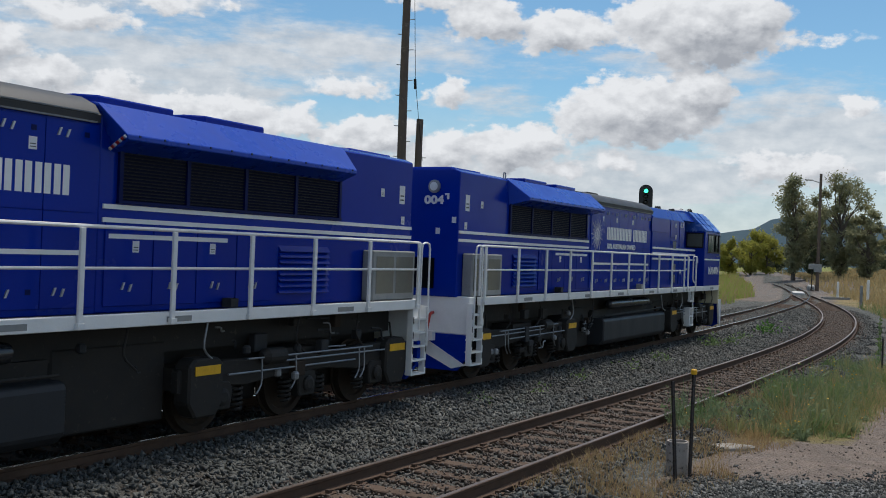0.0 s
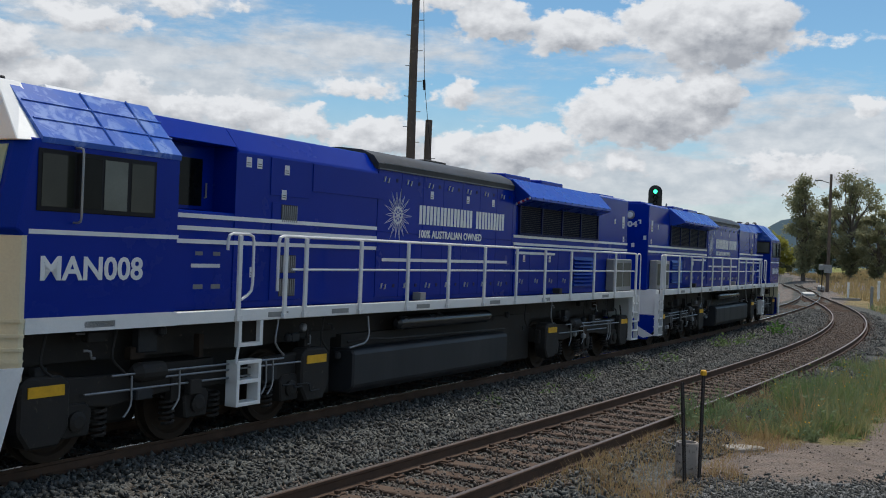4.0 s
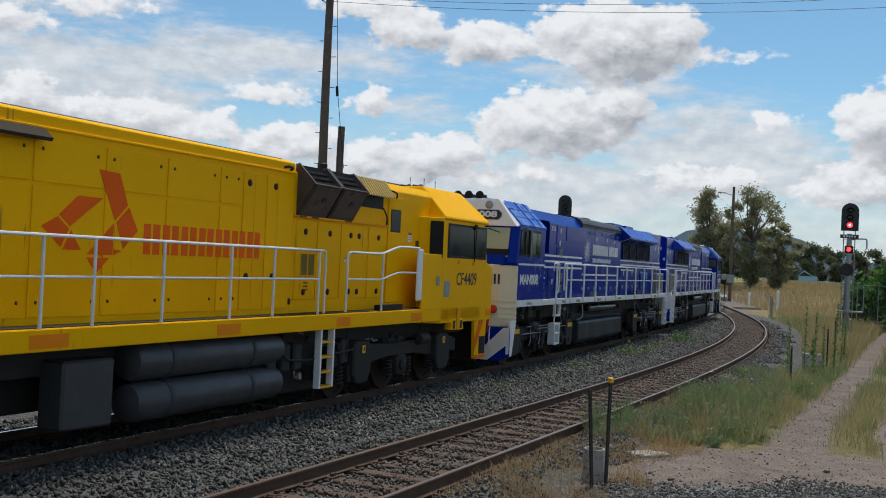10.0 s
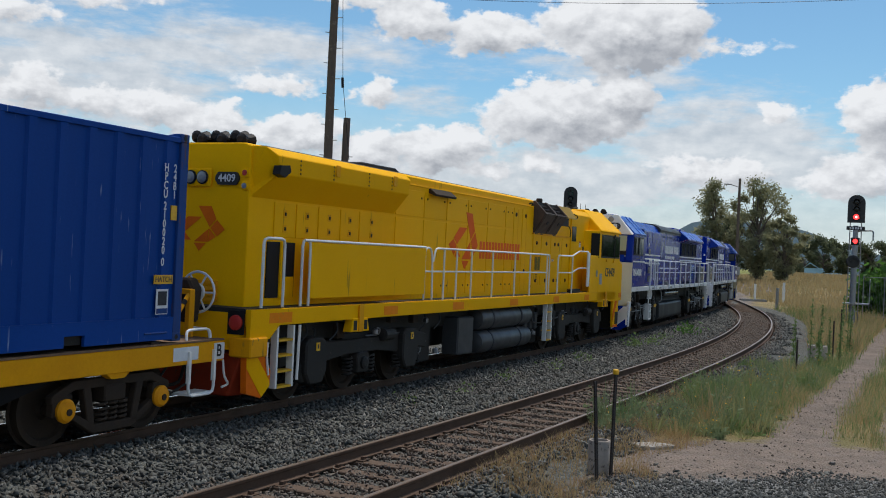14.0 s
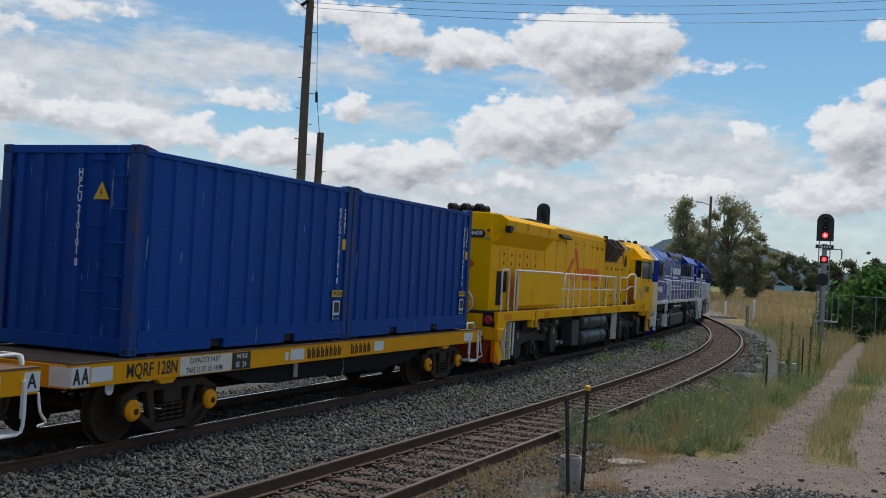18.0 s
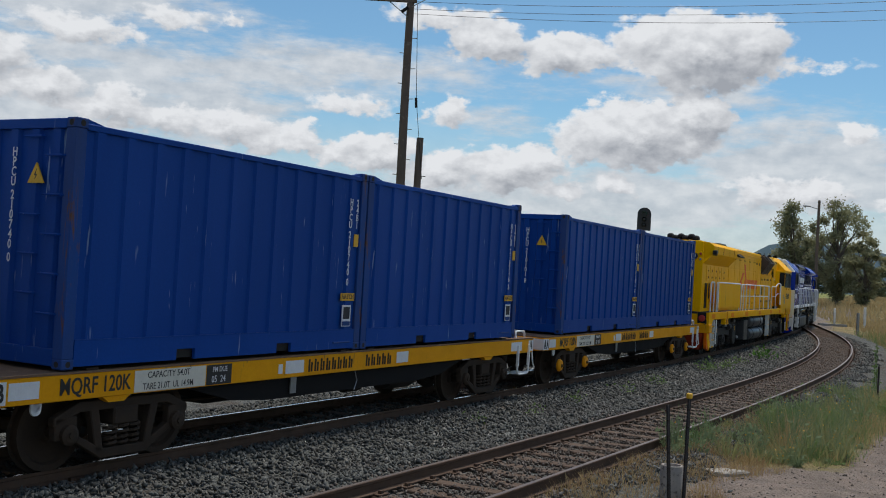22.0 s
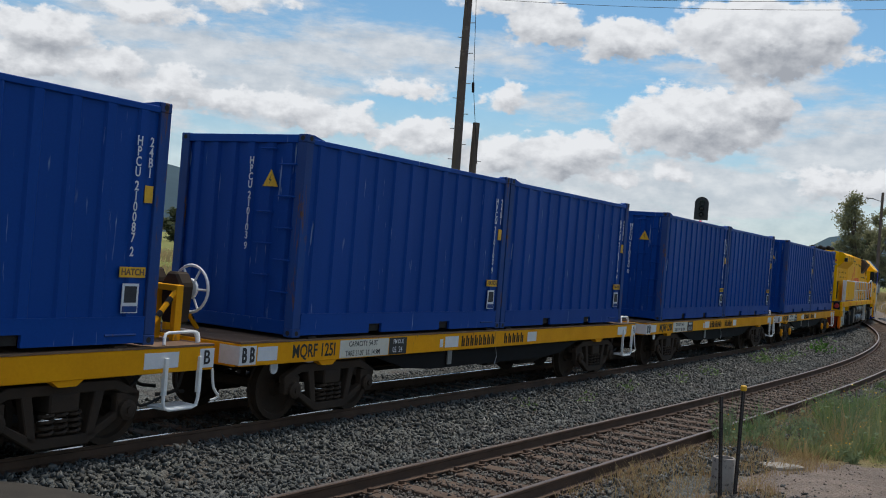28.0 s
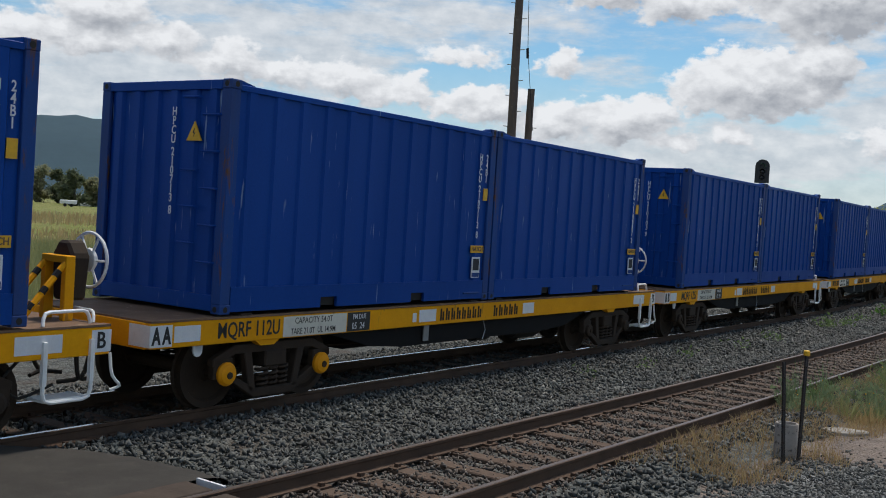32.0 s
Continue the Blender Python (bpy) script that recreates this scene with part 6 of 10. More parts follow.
        rear_frame = part("rear_window_frame", Mesh().box(7.405, 7.42, *sorted((sy * 0.80, sy * 1.40)), 3.02, 3.55), black_paint, cab, "rear-facing cab window")
        part("pane", Mesh().box(7.40, 7.405, *sorted((sy * 0.845, sy * 1.355)), 3.07, 3.50), pane_reflection, rear_frame)
        door = sided(t, "cab_door", sy, 6.1, 6.9, 0.661, 3.03, 3.88, blue_paint, 0.02, bevel=0.006)
        sided(door, "door_window", sy, 6.2, 6.72, 0.682, 3.08, 3.72, glass_dark, 0.006)
        part("door_handle", Mesh().tube([(6.14, sy * 0.68, 3.2), (6.14, sy * 0.71, 3.2), (6.14, sy * 0.71, 3.4)], 0.014, 6), galv, door)
        sticker(t, sy, 5.72, 1.102, 3.62, 0.11, 0.11)
        # pilot wings under the nose
        part("pilot_wing", Mesh().prism([(9.60, 1.22), (10.02, 1.22), (9.99, 0.34), (9.86, 0.34)], sy * 1.46, sy * 1.40, "y"), white_paint, t)
        part("front_grab", hoop([(10.1, sy * 0.95, 1.05), (10.14, sy * 0.95, 1.0), (10.14, sy * 0.95, 0.66), (10.08, sy * 0.9, 0.6)], 0.018, 6), white_paint, t)
    part("front_plough", Mesh().prism([(-1.45, 1.06), (-1.45, 0.36), (-1.2, 0.22), (1.2, 0.22), (1.45, 0.36), (1.45, 1.06)], 9.98, 10.07, "x"), blue_paint, t)
    for sy in (-1, 1):
        part("plough_stripe", Mesh().prism([(sy * 1.44, 1.05), (sy * 1.30, 1.05), (sy * 0.46, 0.23), (sy * 0.90, 0.23), (sy * 1.44, 0.66)], 10.07, 10.084, "x"), white_paint, t)
        part("wing_edge", Mesh().box(10.07, 10.086, *sorted((sy * 1.38, sy * 1.455)), 0.40, 1.06), white_paint, t)
        part("hose_cap", Mesh().lathe([(0.10, 0.0), (0.11, 0.03), (0.06, 0.05)], (10.10, sy * 1.02, 1.50), "x", 16), red_paint, t, "red hose cap")
    # windscreen, number box and lights on the sloping front
    for y0, y1 in ((-1.24, -0.03), (0.03, 1.24)):
        part("windscreen", Mesh().add([(9.89, y0, 2.80), (9.89, y1, 2.80), (9.735, y1, 3.54), (9.735, y0, 3.54), (9.86, y0, 2.80), (9.86, y1, 2.80), (9.70, y1, 3.54), (9.70, y0, 3.54)],
             [(0, 1, 2, 3), (7, 6, 5, 4), (0, 4, 5, 1), (2, 6, 7, 3), (1, 5, 6, 2), (0, 3, 7, 4)]), windscreen_reflection, cab, "windscreen pane with a pale reflection painted on")
        part("wiper", Mesh().tube([(9.75, (y0 + y1) / 2, 3.52), (9.78, (y0 + y1) / 2 + 0.35, 3.42)], 0.012, 5), black_paint, cab)
    part("windscreen_shroud", Mesh().add([(10.02, -1.2, 2.62), (10.02, 1.2, 2.62), (9.91, 1.2, 2.86), (9.91, -1.2, 2.86), (9.86, -1.2, 2.62), (9.86, 1.2, 2.62), (9.80, 1.2, 2.86), (9.80, -1.2, 2.86)],
         [(0, 1, 2, 3), (7, 6, 5, 4), (0, 4, 5, 1), (2, 6, 7, 3), (1, 5, 6, 2), (0, 3, 7, 4)]), blue_paint, cab, "blue ledge under the windscreen")
    part("dashboard_band", Mesh().add([(9.892, -1.25, 2.84), (9.892, 1.25, 2.84), (9.857, 1.25, 3.0), (9.857, -1.25, 3.0), (9.86, -1.25, 2.84), (9.86, 1.25, 2.84), (9.82, 1.25, 3.0), (9.82, -1.25, 3.0)],
         [(0, 1, 2, 3), (7, 6, 5, 4), (0, 4, 5, 1), (2, 6, 7, 3), (1, 5, 6, 2), (0, 3, 7, 4)]), black_paint, cab, "dark lower edge of the windscreen")
    rake = pose(0, 0, 0, 0, -11.5, 0)
    for y in (-0.62, 0.62):
        box = part("number_box", Mesh().prism([(y - 0.36, -0.05), (y - 0.28, -0.125), (y + 0.28, -0.125), (y + 0.36, -0.05), (y + 0.36, 0.05), (y + 0.28, 0.125), (y - 0.28, 0.125), (y - 0.36, 0.05)], 0.0, 0.02, "x"), sign_black, t, "black number box", at=pose(9.705, 0, 3.86) @ rake)
        ob = new("lettering", text_mesh(number, sign_white, 0.21, 0.010, 1.55))
        ob.parent, ob.matrix_basis = box, Matrix.Translation((0.023, y, 0)) @ pose(0, 0, 0, 90, 0, 90)
        part("marker_light", Mesh().lathe([(0.10, 0.0), (0.10, 0.03), (0.07, 0.04)], (9.65, y, 4.11), "x", 16), galv, t)
    part("headlight", Mesh().box(9.50, 9.73, -0.20, 0.20, 3.74, 3.98), sign_black, t)
    for y in (-0.13, 0.13):
        part("lamp_lens", Mesh().lathe([(0.09, 0.0), (0.09, 0.02), (0.05, 0.03)], (9.73, y * 0.8, 3.86), "x", 16), sign_white, t)
    for y in (-0.30, 0.0, 0.30):
        part("roof_horn", Mesh().lathe([(0.04, -0.25), (0.05, 0.06), (0.11, 0.18), (0.11, 0.2)], (9.35, y, 4.36), "x", 12), black_paint, t)
    part("roof_unit", Mesh().box(7.9, 8.7, -0.5, 0.5, 4.25, 4.36), white_paint, t, bevel=0.04)
    return t


# ---- the yellow locomotive ----
SIDE_RIBBON = ([(-0.33, 0.42), (0.16, 0.42), (-0.46, -0.20), (-0.68, 0.02)], [(-0.70, -0.02), (-0.48, -0.25), (-0.62, -0.62), (-0.98, -0.22)], [(-0.44, -0.27), (-0.24, -0.66), (-0.58, -0.66)],
               [(0.05, 1.0), (0.48, 0.97), (0.68, 0.32), (0.42, -0.02)], [(0.71, 0.28), (0.92, -0.20), (0.62, -0.60), (0.45, -0.06)],
               [(0.42, -0.08), (0.42, -0.62), (0.60, -0.64), (0.42, -0.74)], [(0.40, -0.08), (0.40, -0.74), (-0.12, -0.74)], [(-0.12, -0.80), (0.34, -0.80), (0.08, -1.12)])
END_RIBBON = ([(-0.40, 0.46), (0.12, 0.46), (-0.48, -0.18), (-0.70, 0.04)], [(-0.73, 0.0), (-0.51, -0.22), (-0.76, -0.50), (-1.0, -0.20)], [(-0.48, -0.24), (-0.26, -0.54), (-0.70, -0.54)],
              [(-0.02, 0.92), (0.46, 0.92), (0.66, 0.38), (0.42, 0.04)], [(0.69, 0.34), (0.98, -0.05), (0.70, -0.36), (0.45, 0.0)],
              [(0.42, -0.04), (0.66, -0.38), (0.38, -0.60)], [(0.39, -0.04), (0.37, -0.60), (-0.14, -0.60)], [(-0.14, -0.66), (0.30, -0.66), (0.06, -1.0)])


def lozenge_emblem(parent, put, material, pieces):
    """A folded-ribbon emblem made of plain pieces; put places a piece from its outline."""
    for pts in pieces:
        part("emblem_piece", put(pts), material, parent)


pale_yellow = surface("pale_yellow", (0.70, 0.50, 0.17), (0.58, 0.42, 0.16), rough=0.6, scale=3, wear=(0.25, 0.17, 0.09), wear_at=0.62, bump=0.05, spec=0.15)
patch_orange = surface("patch_orange", (0.92, 0.26, 0.008), (0.82, 0.21, 0.008), rough=0.55, scale=5, wear=(0.6, 0.3, 0.03), wear_at=0.6, bump=0.03, spec=0.1)
latch_brown = surface("latch_brown", (0.10, 0.06, 0.012), (0.05, 0.035, 0.02), rough=0.6, scale=8, bump=0.05, spec=0.2)
# paler than the box sheets: skylight on the faces is put into the colour
grid_face = surface("grid_face", (0.125, 0.098, 0.084), (0.08, 0.062, 0.053), rough=0.7, scale=3, wear=(0.06, 0.045, 0.04), wear_at=0.6, bump=0.1, spec=0.1)
grid_soot = surface("grid_soot", (0.085, 0.062, 0.052), (0.04, 0.03, 0.026), rough=0.7, scale=2.5, wear=(0.14, 0.105, 0.085), wear_at=0.62, bump=0.12)


vent_olive = surface("vent_olive", (0.20, 0.155, 0.03), (0.15, 0.115, 0.03), rough=0.7, scale=6, fine=120, bump=0.2, spec=0.1)
name_orange = surface("name_orange", (0.88, 0.13, 0.006), (0.80, 0.11, 0.006), rough=0.5, scale=3, bump=0.02, spec=0.1)
tank_grey = surface("tank_grey", (0.055, 0.058, 0.062), (0.035, 0.036, 0.038), rough=0.4, scale=3, wear=(0.08, 0.075, 0.068), wear_at=0.62, bump=0.05, spec=0.3)
# orange plough paint darkened to red, with the next wagon's shade painted in
plough_shaded = surface("plough_shaded", (0.30, 0.035, 0.012), (0.20, 0.03, 0.014), rough=0.6, scale=3, wear=(0.10, 0.05, 0.03), wear_at=0.6, bump=0.05, spec=0.1)


def ring_latches(parent, sy, xs, y, zs):
    """Round budget locks: a brown ring with a red-rusted knob."""
    for x in xs:
        for z in zs:
            ring = part("ring_latch", Mesh().lathe([(0.055, 0.0), (0.055, sy * 0.012), (0.035, sy * 0.018)], (x, sy * y, z), "y", 12), black_paint, parent)
            part("latch_knob", Mesh().box(x - 0.014, x + 0.014, *sorted((sy * (y + 0.017), sy * (y + 0.03))), z - 0.035, z + 0.03), latch_red, ring)


def square_latches(parent, sy, xs, y, zs):
    """Small recessed door locks in dark frames."""
    for x in xs:
        for z in zs:
            box = sided(parent, "latch_frame", sy, x - 0.05, x + 0.05, y, z - 0.06, z + 0.06, wagon_yellow, 0.006)
            sided(box, "latch", sy, x - 0.012, x + 0.026, y + 0.006, z - 0.03, z + 0.026, black_paint, 0.012)


latch_red = surface("latch_red", (0.22, 0.035, 0.02), (0.12, 0.03, 0.02), rough=0.6, scale=8, bump=0.05, spec=0.2)


def yellow_locomotive():
    t = thing("yellow_locomotive", "weathered yellow diesel locomotive with orange emblem", "locomotive", "locomotives of the train")
    for sy in (-1, 1):
        part("side_sill", Mesh().box(-10.65, 10.2, *sorted((sy * 1.45, sy * 1.34)), 1.36, 1.62), yellow_paint, t, bevel=0.01)
        for x, w in ((-9.85, 0.32), (-2.9, 0.3), (0.55, 0.28), (3.9, 0.24), (6.84, 0.24), (10.72, 0.17), (-6.1, 0.28)):
            sided(t, "sill_patch", sy, x - w, x + w, 1.452, 1.40, 1.56, patch_orange, 0.004, "faded orange reflector patch")
        for x in (-7.3, 8.9):
            jp = Mesh().prism([(x - 0.34, 1.14), (x + 0.34, 1.14), (x + 0.26, 1.38), (x - 0.26, 1.38)], sy * 1.30, sy * 1.47, "y")
            pad = part("jacking_pad", jp, yellow_paint, t, bevel=0.01)
            sided(pad, "jacking_rib", sy, x - 0.08, x + 0.08, 1.47, 1.14, 1.62, wagon_yellow, 0.02)
            for e in (-0.19, 0.19):
                sided(pad, "jacking_slot", sy, x + e - 0.06, x + e + 0.06, 1.471, 1.17, 1.34, under_black, 0.003)
    part("walkway", Mesh().box(-10.65, 10.2, -1.34, 1.34, 1.56, 1.63), loco_grey, t)
    part("underframe", Mesh().box(-10.5, 10.3, -0.95, 0.95, 1.0, 1.56), under_black, t)
    part("hood", Mesh().prism([(-1.06, 1.62), (1.06, 1.62), (1.06, 4.13), (0.95, 4.17), (-0.95, 4.17), (-1.06, 4.13)], -10.3, 2.74, "x"), yellow_paint, t, bevel=0.015)
    part("fore_hood", Mesh().prism([(-1.05, 1.62), (1.05, 1.62), (1.05, 3.97), (0.90, 4.12), (-0.90, 4.12), (-1.05, 3.97)], 2.74, 8.2, "x"), yellow_paint, t, bevel=0.015)
    part("roof_strip", Mesh().prism([(-0.93, 4.165), (0.93, 4.165), (0.85, 4.20), (0.6, 4.22), (-0.6, 4.22), (-0.85, 4.20)], -9.6, 2.6, "x"), loco_grey, t, "grimy dark roof strip")
    part("radiator_hatch", Mesh().prism([(-7.6, 4.14), (-4.6, 4.14), (-5.0, 4.27), (-6.4, 4.26)], -0.85, 0.85, "y"), black_paint, t, bevel=0.02)
    for x in (-4.2, -2.2, 0.0, 2.0):
        part("roof_hatch", Mesh().box(x - 0.8, x + 0.8, -0.55, 0.55, 4.19, 4.23), loco_grey, t, bevel=0.015)
    part("roof_hatch", Mesh().box(4.9, 7.4, -0.7, 0.7, 4.11, 4.18), loco_grey, t, bevel=0.02)
    part("roof_stack", Mesh().lathe([(0.09, 0.0), (0.09, 0.16), (0.07, 0.18)], (4.1, -0.75, 4.1), "z", 12), black_paint, t)
    for sy in (-1, 1):
        # overhanging radiator housing
        prof = [(1.055, 3.33), (1.38, 3.72), (1.40, 4.00), (1.26, 4.12), (0.9, 4.15), (0.9, 3.4)]
        back, fore = (-10.28, -9.98, -10.06, -10.2, -10.28, -10.28), (-5.42, -5.42, -5.42, -5.42, -5.42, -5.42)
        hs = Mesh().add([(x, sy * q, w) for x, (q, w) in zip(back, prof)] + [(x, sy * q, w) for x, (q, w) in zip(fore, prof)],
                        [(k, (k + 1) % 6, 6 + (k + 1) % 6, 6 + k) for k in range(6)] + [(0, 1, 2, 3, 4, 5), (11, 10, 9, 8, 7, 6)])
        part("radiator_housing", hs, yellow_paint, t, "overhanging yellow radiator housing", 0.012)
        for x in (-9.4, -8.35, -7.1, -6.2):
            for dz in (0.0, 0.07, 0.14, 0.21):
                sided(t, "rivet", sy, x - 0.014, x + 0.014, 1.40, 3.75 + dz, 3.778 + dz, latch_brown, 0.008)
        for x in (-8.35, -6.2):
            sided(t, "housing_strap", sy, x + 0.06, x + 0.20, 1.40, 3.82, 4.02, wagon_yellow, 0.014, bevel=0.006)
        part("housing_lamp", Mesh().prism([(-10.14, 3.70), (-9.98, 3.66), (-9.82, 3.76), (-9.86, 3.86), (-10.1, 3.84)], sy * 1.36, sy * 1.50, "y"), black_paint, t)
        sided(t, "roof_lip", sy, -5.40, 2.735, 1.061, 3.95, 3.985, yellow_paint, 0.022, bevel=0.006)
        part("roof_hook", hoop([(2.40, sy * 1.06, 4.03), (2.42, sy * 1.13, 4.05), (2.56, sy * 1.13, 4.03), (2.58, sy * 1.07, 4.0)], 0.022, 6), bogie_rust, t)
        # hood doors and seams
        for x0, x1 in ((-9.6, -9.0), (-8.95, -8.3), (-8.25, -7.55), (-7.5, -6.85), (-6.8, -5.9)):
            sided(t, "hood_door", sy, x0, x1, 1.061, 2.74, 3.30, yellow_paint, 0.016, bevel=0.004)
            square_latches(t, sy, ((x0 + x1) / 2,), 1.077, (2.88, 3.12))
        for x0, x1 in ((-5.35, -4.1), (-4.05, -2.95), (-2.9, -1.75), (-1.7, -0.55), (-0.5, 0.65), (0.7, 1.24)):
            sided(t, "hood_panel", sy, x0, x1, 1.061, 1.72, 3.28 if x0 < 2 else 3.2, yellow_paint, 0.014, bevel=0.004)
            sided(t, "hood_panel", sy, x0, x1, 1.061, 3.33, 3.86, yellow_paint, 0.014, bevel=0.004)
            latches(t, sy, (x0 + 0.12, x1 - 0.12), 1.075, (1.90, 3.72), latch_brown, 0.010)
        for x0, x1, xl in ((1.28, 1.89, 1.43), (1.92, 2.66, 2.15)):
            sided(t, "hood_door", sy, x0, x1, 1.061, 1.72, 3.86, yellow_paint, 0.014, bevel=0.004)
            ring_latches(t, sy, (xl,), 1.075, (2.24, 3.69))
            sided(t, "door_seam", sy, x0 + 0.3, x0 + 0.31, 1.075, 1.76, 3.82, wagon_yellow, 0.003)
        ring_latches(t, sy, (2.70,), 1.061, (1.83,))
        part("rain_flap", Mesh().prism([(sy * 1.06, 3.98), (sy * 1.24, 3.84), (sy * 1.22, 3.80), (sy * 1.06, 3.86)], -3.85, -2.78, "x"), bogie_rust, t, "rusty rain flap")
        # exhaust-stained brake grid boxes and their awning
        for x0, x1 in ((2.83, 3.74), (3.78, 4.70)):
            sheet = 0.03
            profile = [(sy * 1.0, 3.28), (sy * 1.09, 3.28), (sy * 1.40, 3.80), (sy * 1.06, 4.14), (sy * 1.0, 4.14)]
            grid = part("brake_grid_box", Mesh().prism(profile, x0, x0 + sheet, "x").prism(profile, x1 - sheet, x1, "x").prism([(sy * 1.0, 3.28), (sy * 1.09, 3.28), (sy * 1.40, 3.80), (sy * 1.37, 3.82), (sy * 1.07, 3.33), (sy * 1.0, 3.33)], x0, x1, "x"), grid_soot, t, "soot-brown open brake grid box", 0.006)
            part("grid_face", Mesh().prism([(sy * 1.125, 3.335), (sy * 1.137, 3.33), (sy * 1.405, 3.772), (sy * 1.392, 3.78)], x0 + 0.06, x1 - 0.06, "x"), grid_face, grid, "sloping face plate, coloured paler as if lit by the sky")
            part("face_plate", Mesh().prism([(sy * 1.255, 3.525), (sy * 1.268, 3.52), (sy * 1.315, 3.60), (sy * 1.30, 3.605)], (x0 + x1) / 2 - 0.02, (x0 + x1) / 2 + 0.12, "x"), mesh_grey, grid)
            part("grid_back", Mesh().box(x0 + sheet, x1 - sheet, *sorted((sy * 1.04, sy * 1.07)), 3.33, 4.12), under_black, grid, "black back of the grids")
            for f in (0.28, 0.55, 0.82):
                c, z = 1.40 - 0.34 * f, 3.80 + 0.34 * f
                part("grid_bar", Mesh().box(x0 + sheet, x1 - sheet, *sorted((sy * (c - 0.05), sy * (c - 0.02))), z - 0.07, z - 0.03), grid_soot, grid)
            for x in (x0 + 0.012, x1 - 0.012):
                part("grid_edge", Mesh().tube([(x, sy * 1.40, 3.80), (x, sy * 1.06, 4.14)], 0.022, 5), grid_soot, grid)
            part("grid_edge", Mesh().tube([(x0, sy * 1.40, 3.80), (x1, sy * 1.40, 3.80)], 0.018, 5), grid_soot, grid)
        part("drip_rail", Mesh().box(2.76, 6.1, *sorted((sy * 1.05, sy * 1.10)), 3.24, 3.275), wagon_yellow, t)
        for x in (2.95, 3.35, 4.5):
            sided(t, "rail_stain", sy, x - 0.10, x + 0.14, 1.101, 3.244, 3.272, latch_brown, 0.003)
        sided(t, "soot_recess", sy, 4.92, 5.93, 1.051, 3.57, 3.93, black_paint, 0.01, "dark sooty opening")
        part("awning", Mesh().prism([(sy * 1.04, 4.12), (sy * 1.28, 3.80), (sy * 1.265, 3.785), (sy * 1.03, 4.10)], 4.80, 6.05, "x"), pale_yellow, t, "faded yellow corrugated awning")
        for k in range(12):
            x = 4.83 + k * 0.102
            part("awning_rib", Mesh().tube([(x, sy * 1.045, 4.125), (x, sy * 1.285, 3.805)], 0.018, 5), pale_yellow, t)
        part("awning_stay", hoop([(6.02, sy * 1.06, 3.98), (6.08, sy * 1.3, 3.9), (6.16, sy * 1.22, 3.8)], 0.018, 6), black_paint, t)
        part("hose", hoop([(5.92, sy * 1.07, 3.6), (5.98, sy * 1.12, 3.45), (6.04, sy * 1.1, 3.4), (6.1, sy * 1.07, 3.25)], 0.014, 6), black_paint, t)
        for x0, x1, z0, z1 in ((2.84, 3.50, 1.86, 3.2), (3.53, 4.32, 1.86, 3.2), (4.35, 5.36, 1.86, 3.2), (5.39, 5.98, 1.86, 3.2)):
            sided(t, "hood_door", sy, x0, x1, 1.051, z0, z1, yellow_paint, 0.016, bevel=0.004)
        ring_latches(t, sy, (3.13, 3.94, 4.69, 5.0, 5.78), 1.067, (1.98, 3.01))
        vent = sided(t, "vent", sy, 3.0, 3.46, 1.068, 2.24, 2.66, wagon_yellow, 0.006, "dull olive door vent")
        for x in (3.02, 3.25):
            sided(vent, "vent_gauze", sy, x, x + 0.19, 1.074, 2.27, 2.63, vent_olive, 0.004)
        for x, z in ((3.2, 2.02), (3.2, 2.08), (3.2, 2.14)):
            sided(t, "vent_slot", sy, x - 0.07, x + 0.07, 1.068, z - 0.012, z + 0.012, latch_brown, 0.004)
        sticker(t, sy, 4.55, 1.068, 2.56, 0.08, 0.035)
        sticker(t, sy, 7.18, 1.052, 3.08, 0.085, 0.09)
        sided(t, "small_plate", sy, 7.46, 7.6, 1.052, 2.9, 3.02, latch_brown, 0.008)
        door = sided(t, "cab_door", sy, 6.16, 6.80, 1.051, 1.75, 3.84, yellow_paint, 0.03, bevel=0.008)
        sided(door, "door_window", sy, 6.26, 6.66, 1.082, 3.17, 3.58, glass_dark, 0.006)
        sided(door, "door_seal", sy, 6.24, 6.68, 1.079, 3.15, 3.60, black_paint, 0.004)
        # emblem and painted name
        lozenge_emblem(t, lambda pts: Mesh().prism([(-1.88 - sy * px * 0.88, 2.95 + pz * 0.62) for px, pz in pts], sy * 1.076, sy * 1.080, "y"), logo_orange, SIDE_RIBBON)
        word_bars(t, sy, -0.98, 1.80, 1.076, 2.52, 2.93, (7,), name_orange)
        # big sheet over the long-end walkway, dark doors and hoops
        sheet = sided(t, "walkway_sheet", sy, -9.02, -4.66, 1.42, 1.76, 2.68, yellow_paint, 0.03, "plain yellow walkway sheet", 0.006)
        part("sheet_rail", Mesh().tube([(-9.24, sy * 1.44, 2.71), (-4.66, sy * 1.44, 2.71)], 0.024, 8), grey_rail_paint, sheet)
        sided(t, "open_doorway", sy, -9.76, -8.96, 1.061, 1.76, 2.66, black_paint, 0.02, "dark open equipment doorway")
        sided(t, "door_jamb", sy, -9.41, -9.36, 1.081, 1.76, 2.66, yellow_paint, 0.03)
        sided(t, "lower_door", sy, -9.36, -9.0, 1.081, 1.76, 2.10, yellow_paint, 0.02)
        for x0, x1 in ((-10.36, -9.78), (-9.26, -9.02)):
            part("grab_hoop", hoop([(x0, sy * 1.42, 1.64), (x0, sy * 1.42, 2.71), (x1, sy * 1.42, 2.71), (x1, sy * 1.42, 1.64)], 0.024), grey_rail_paint, t)
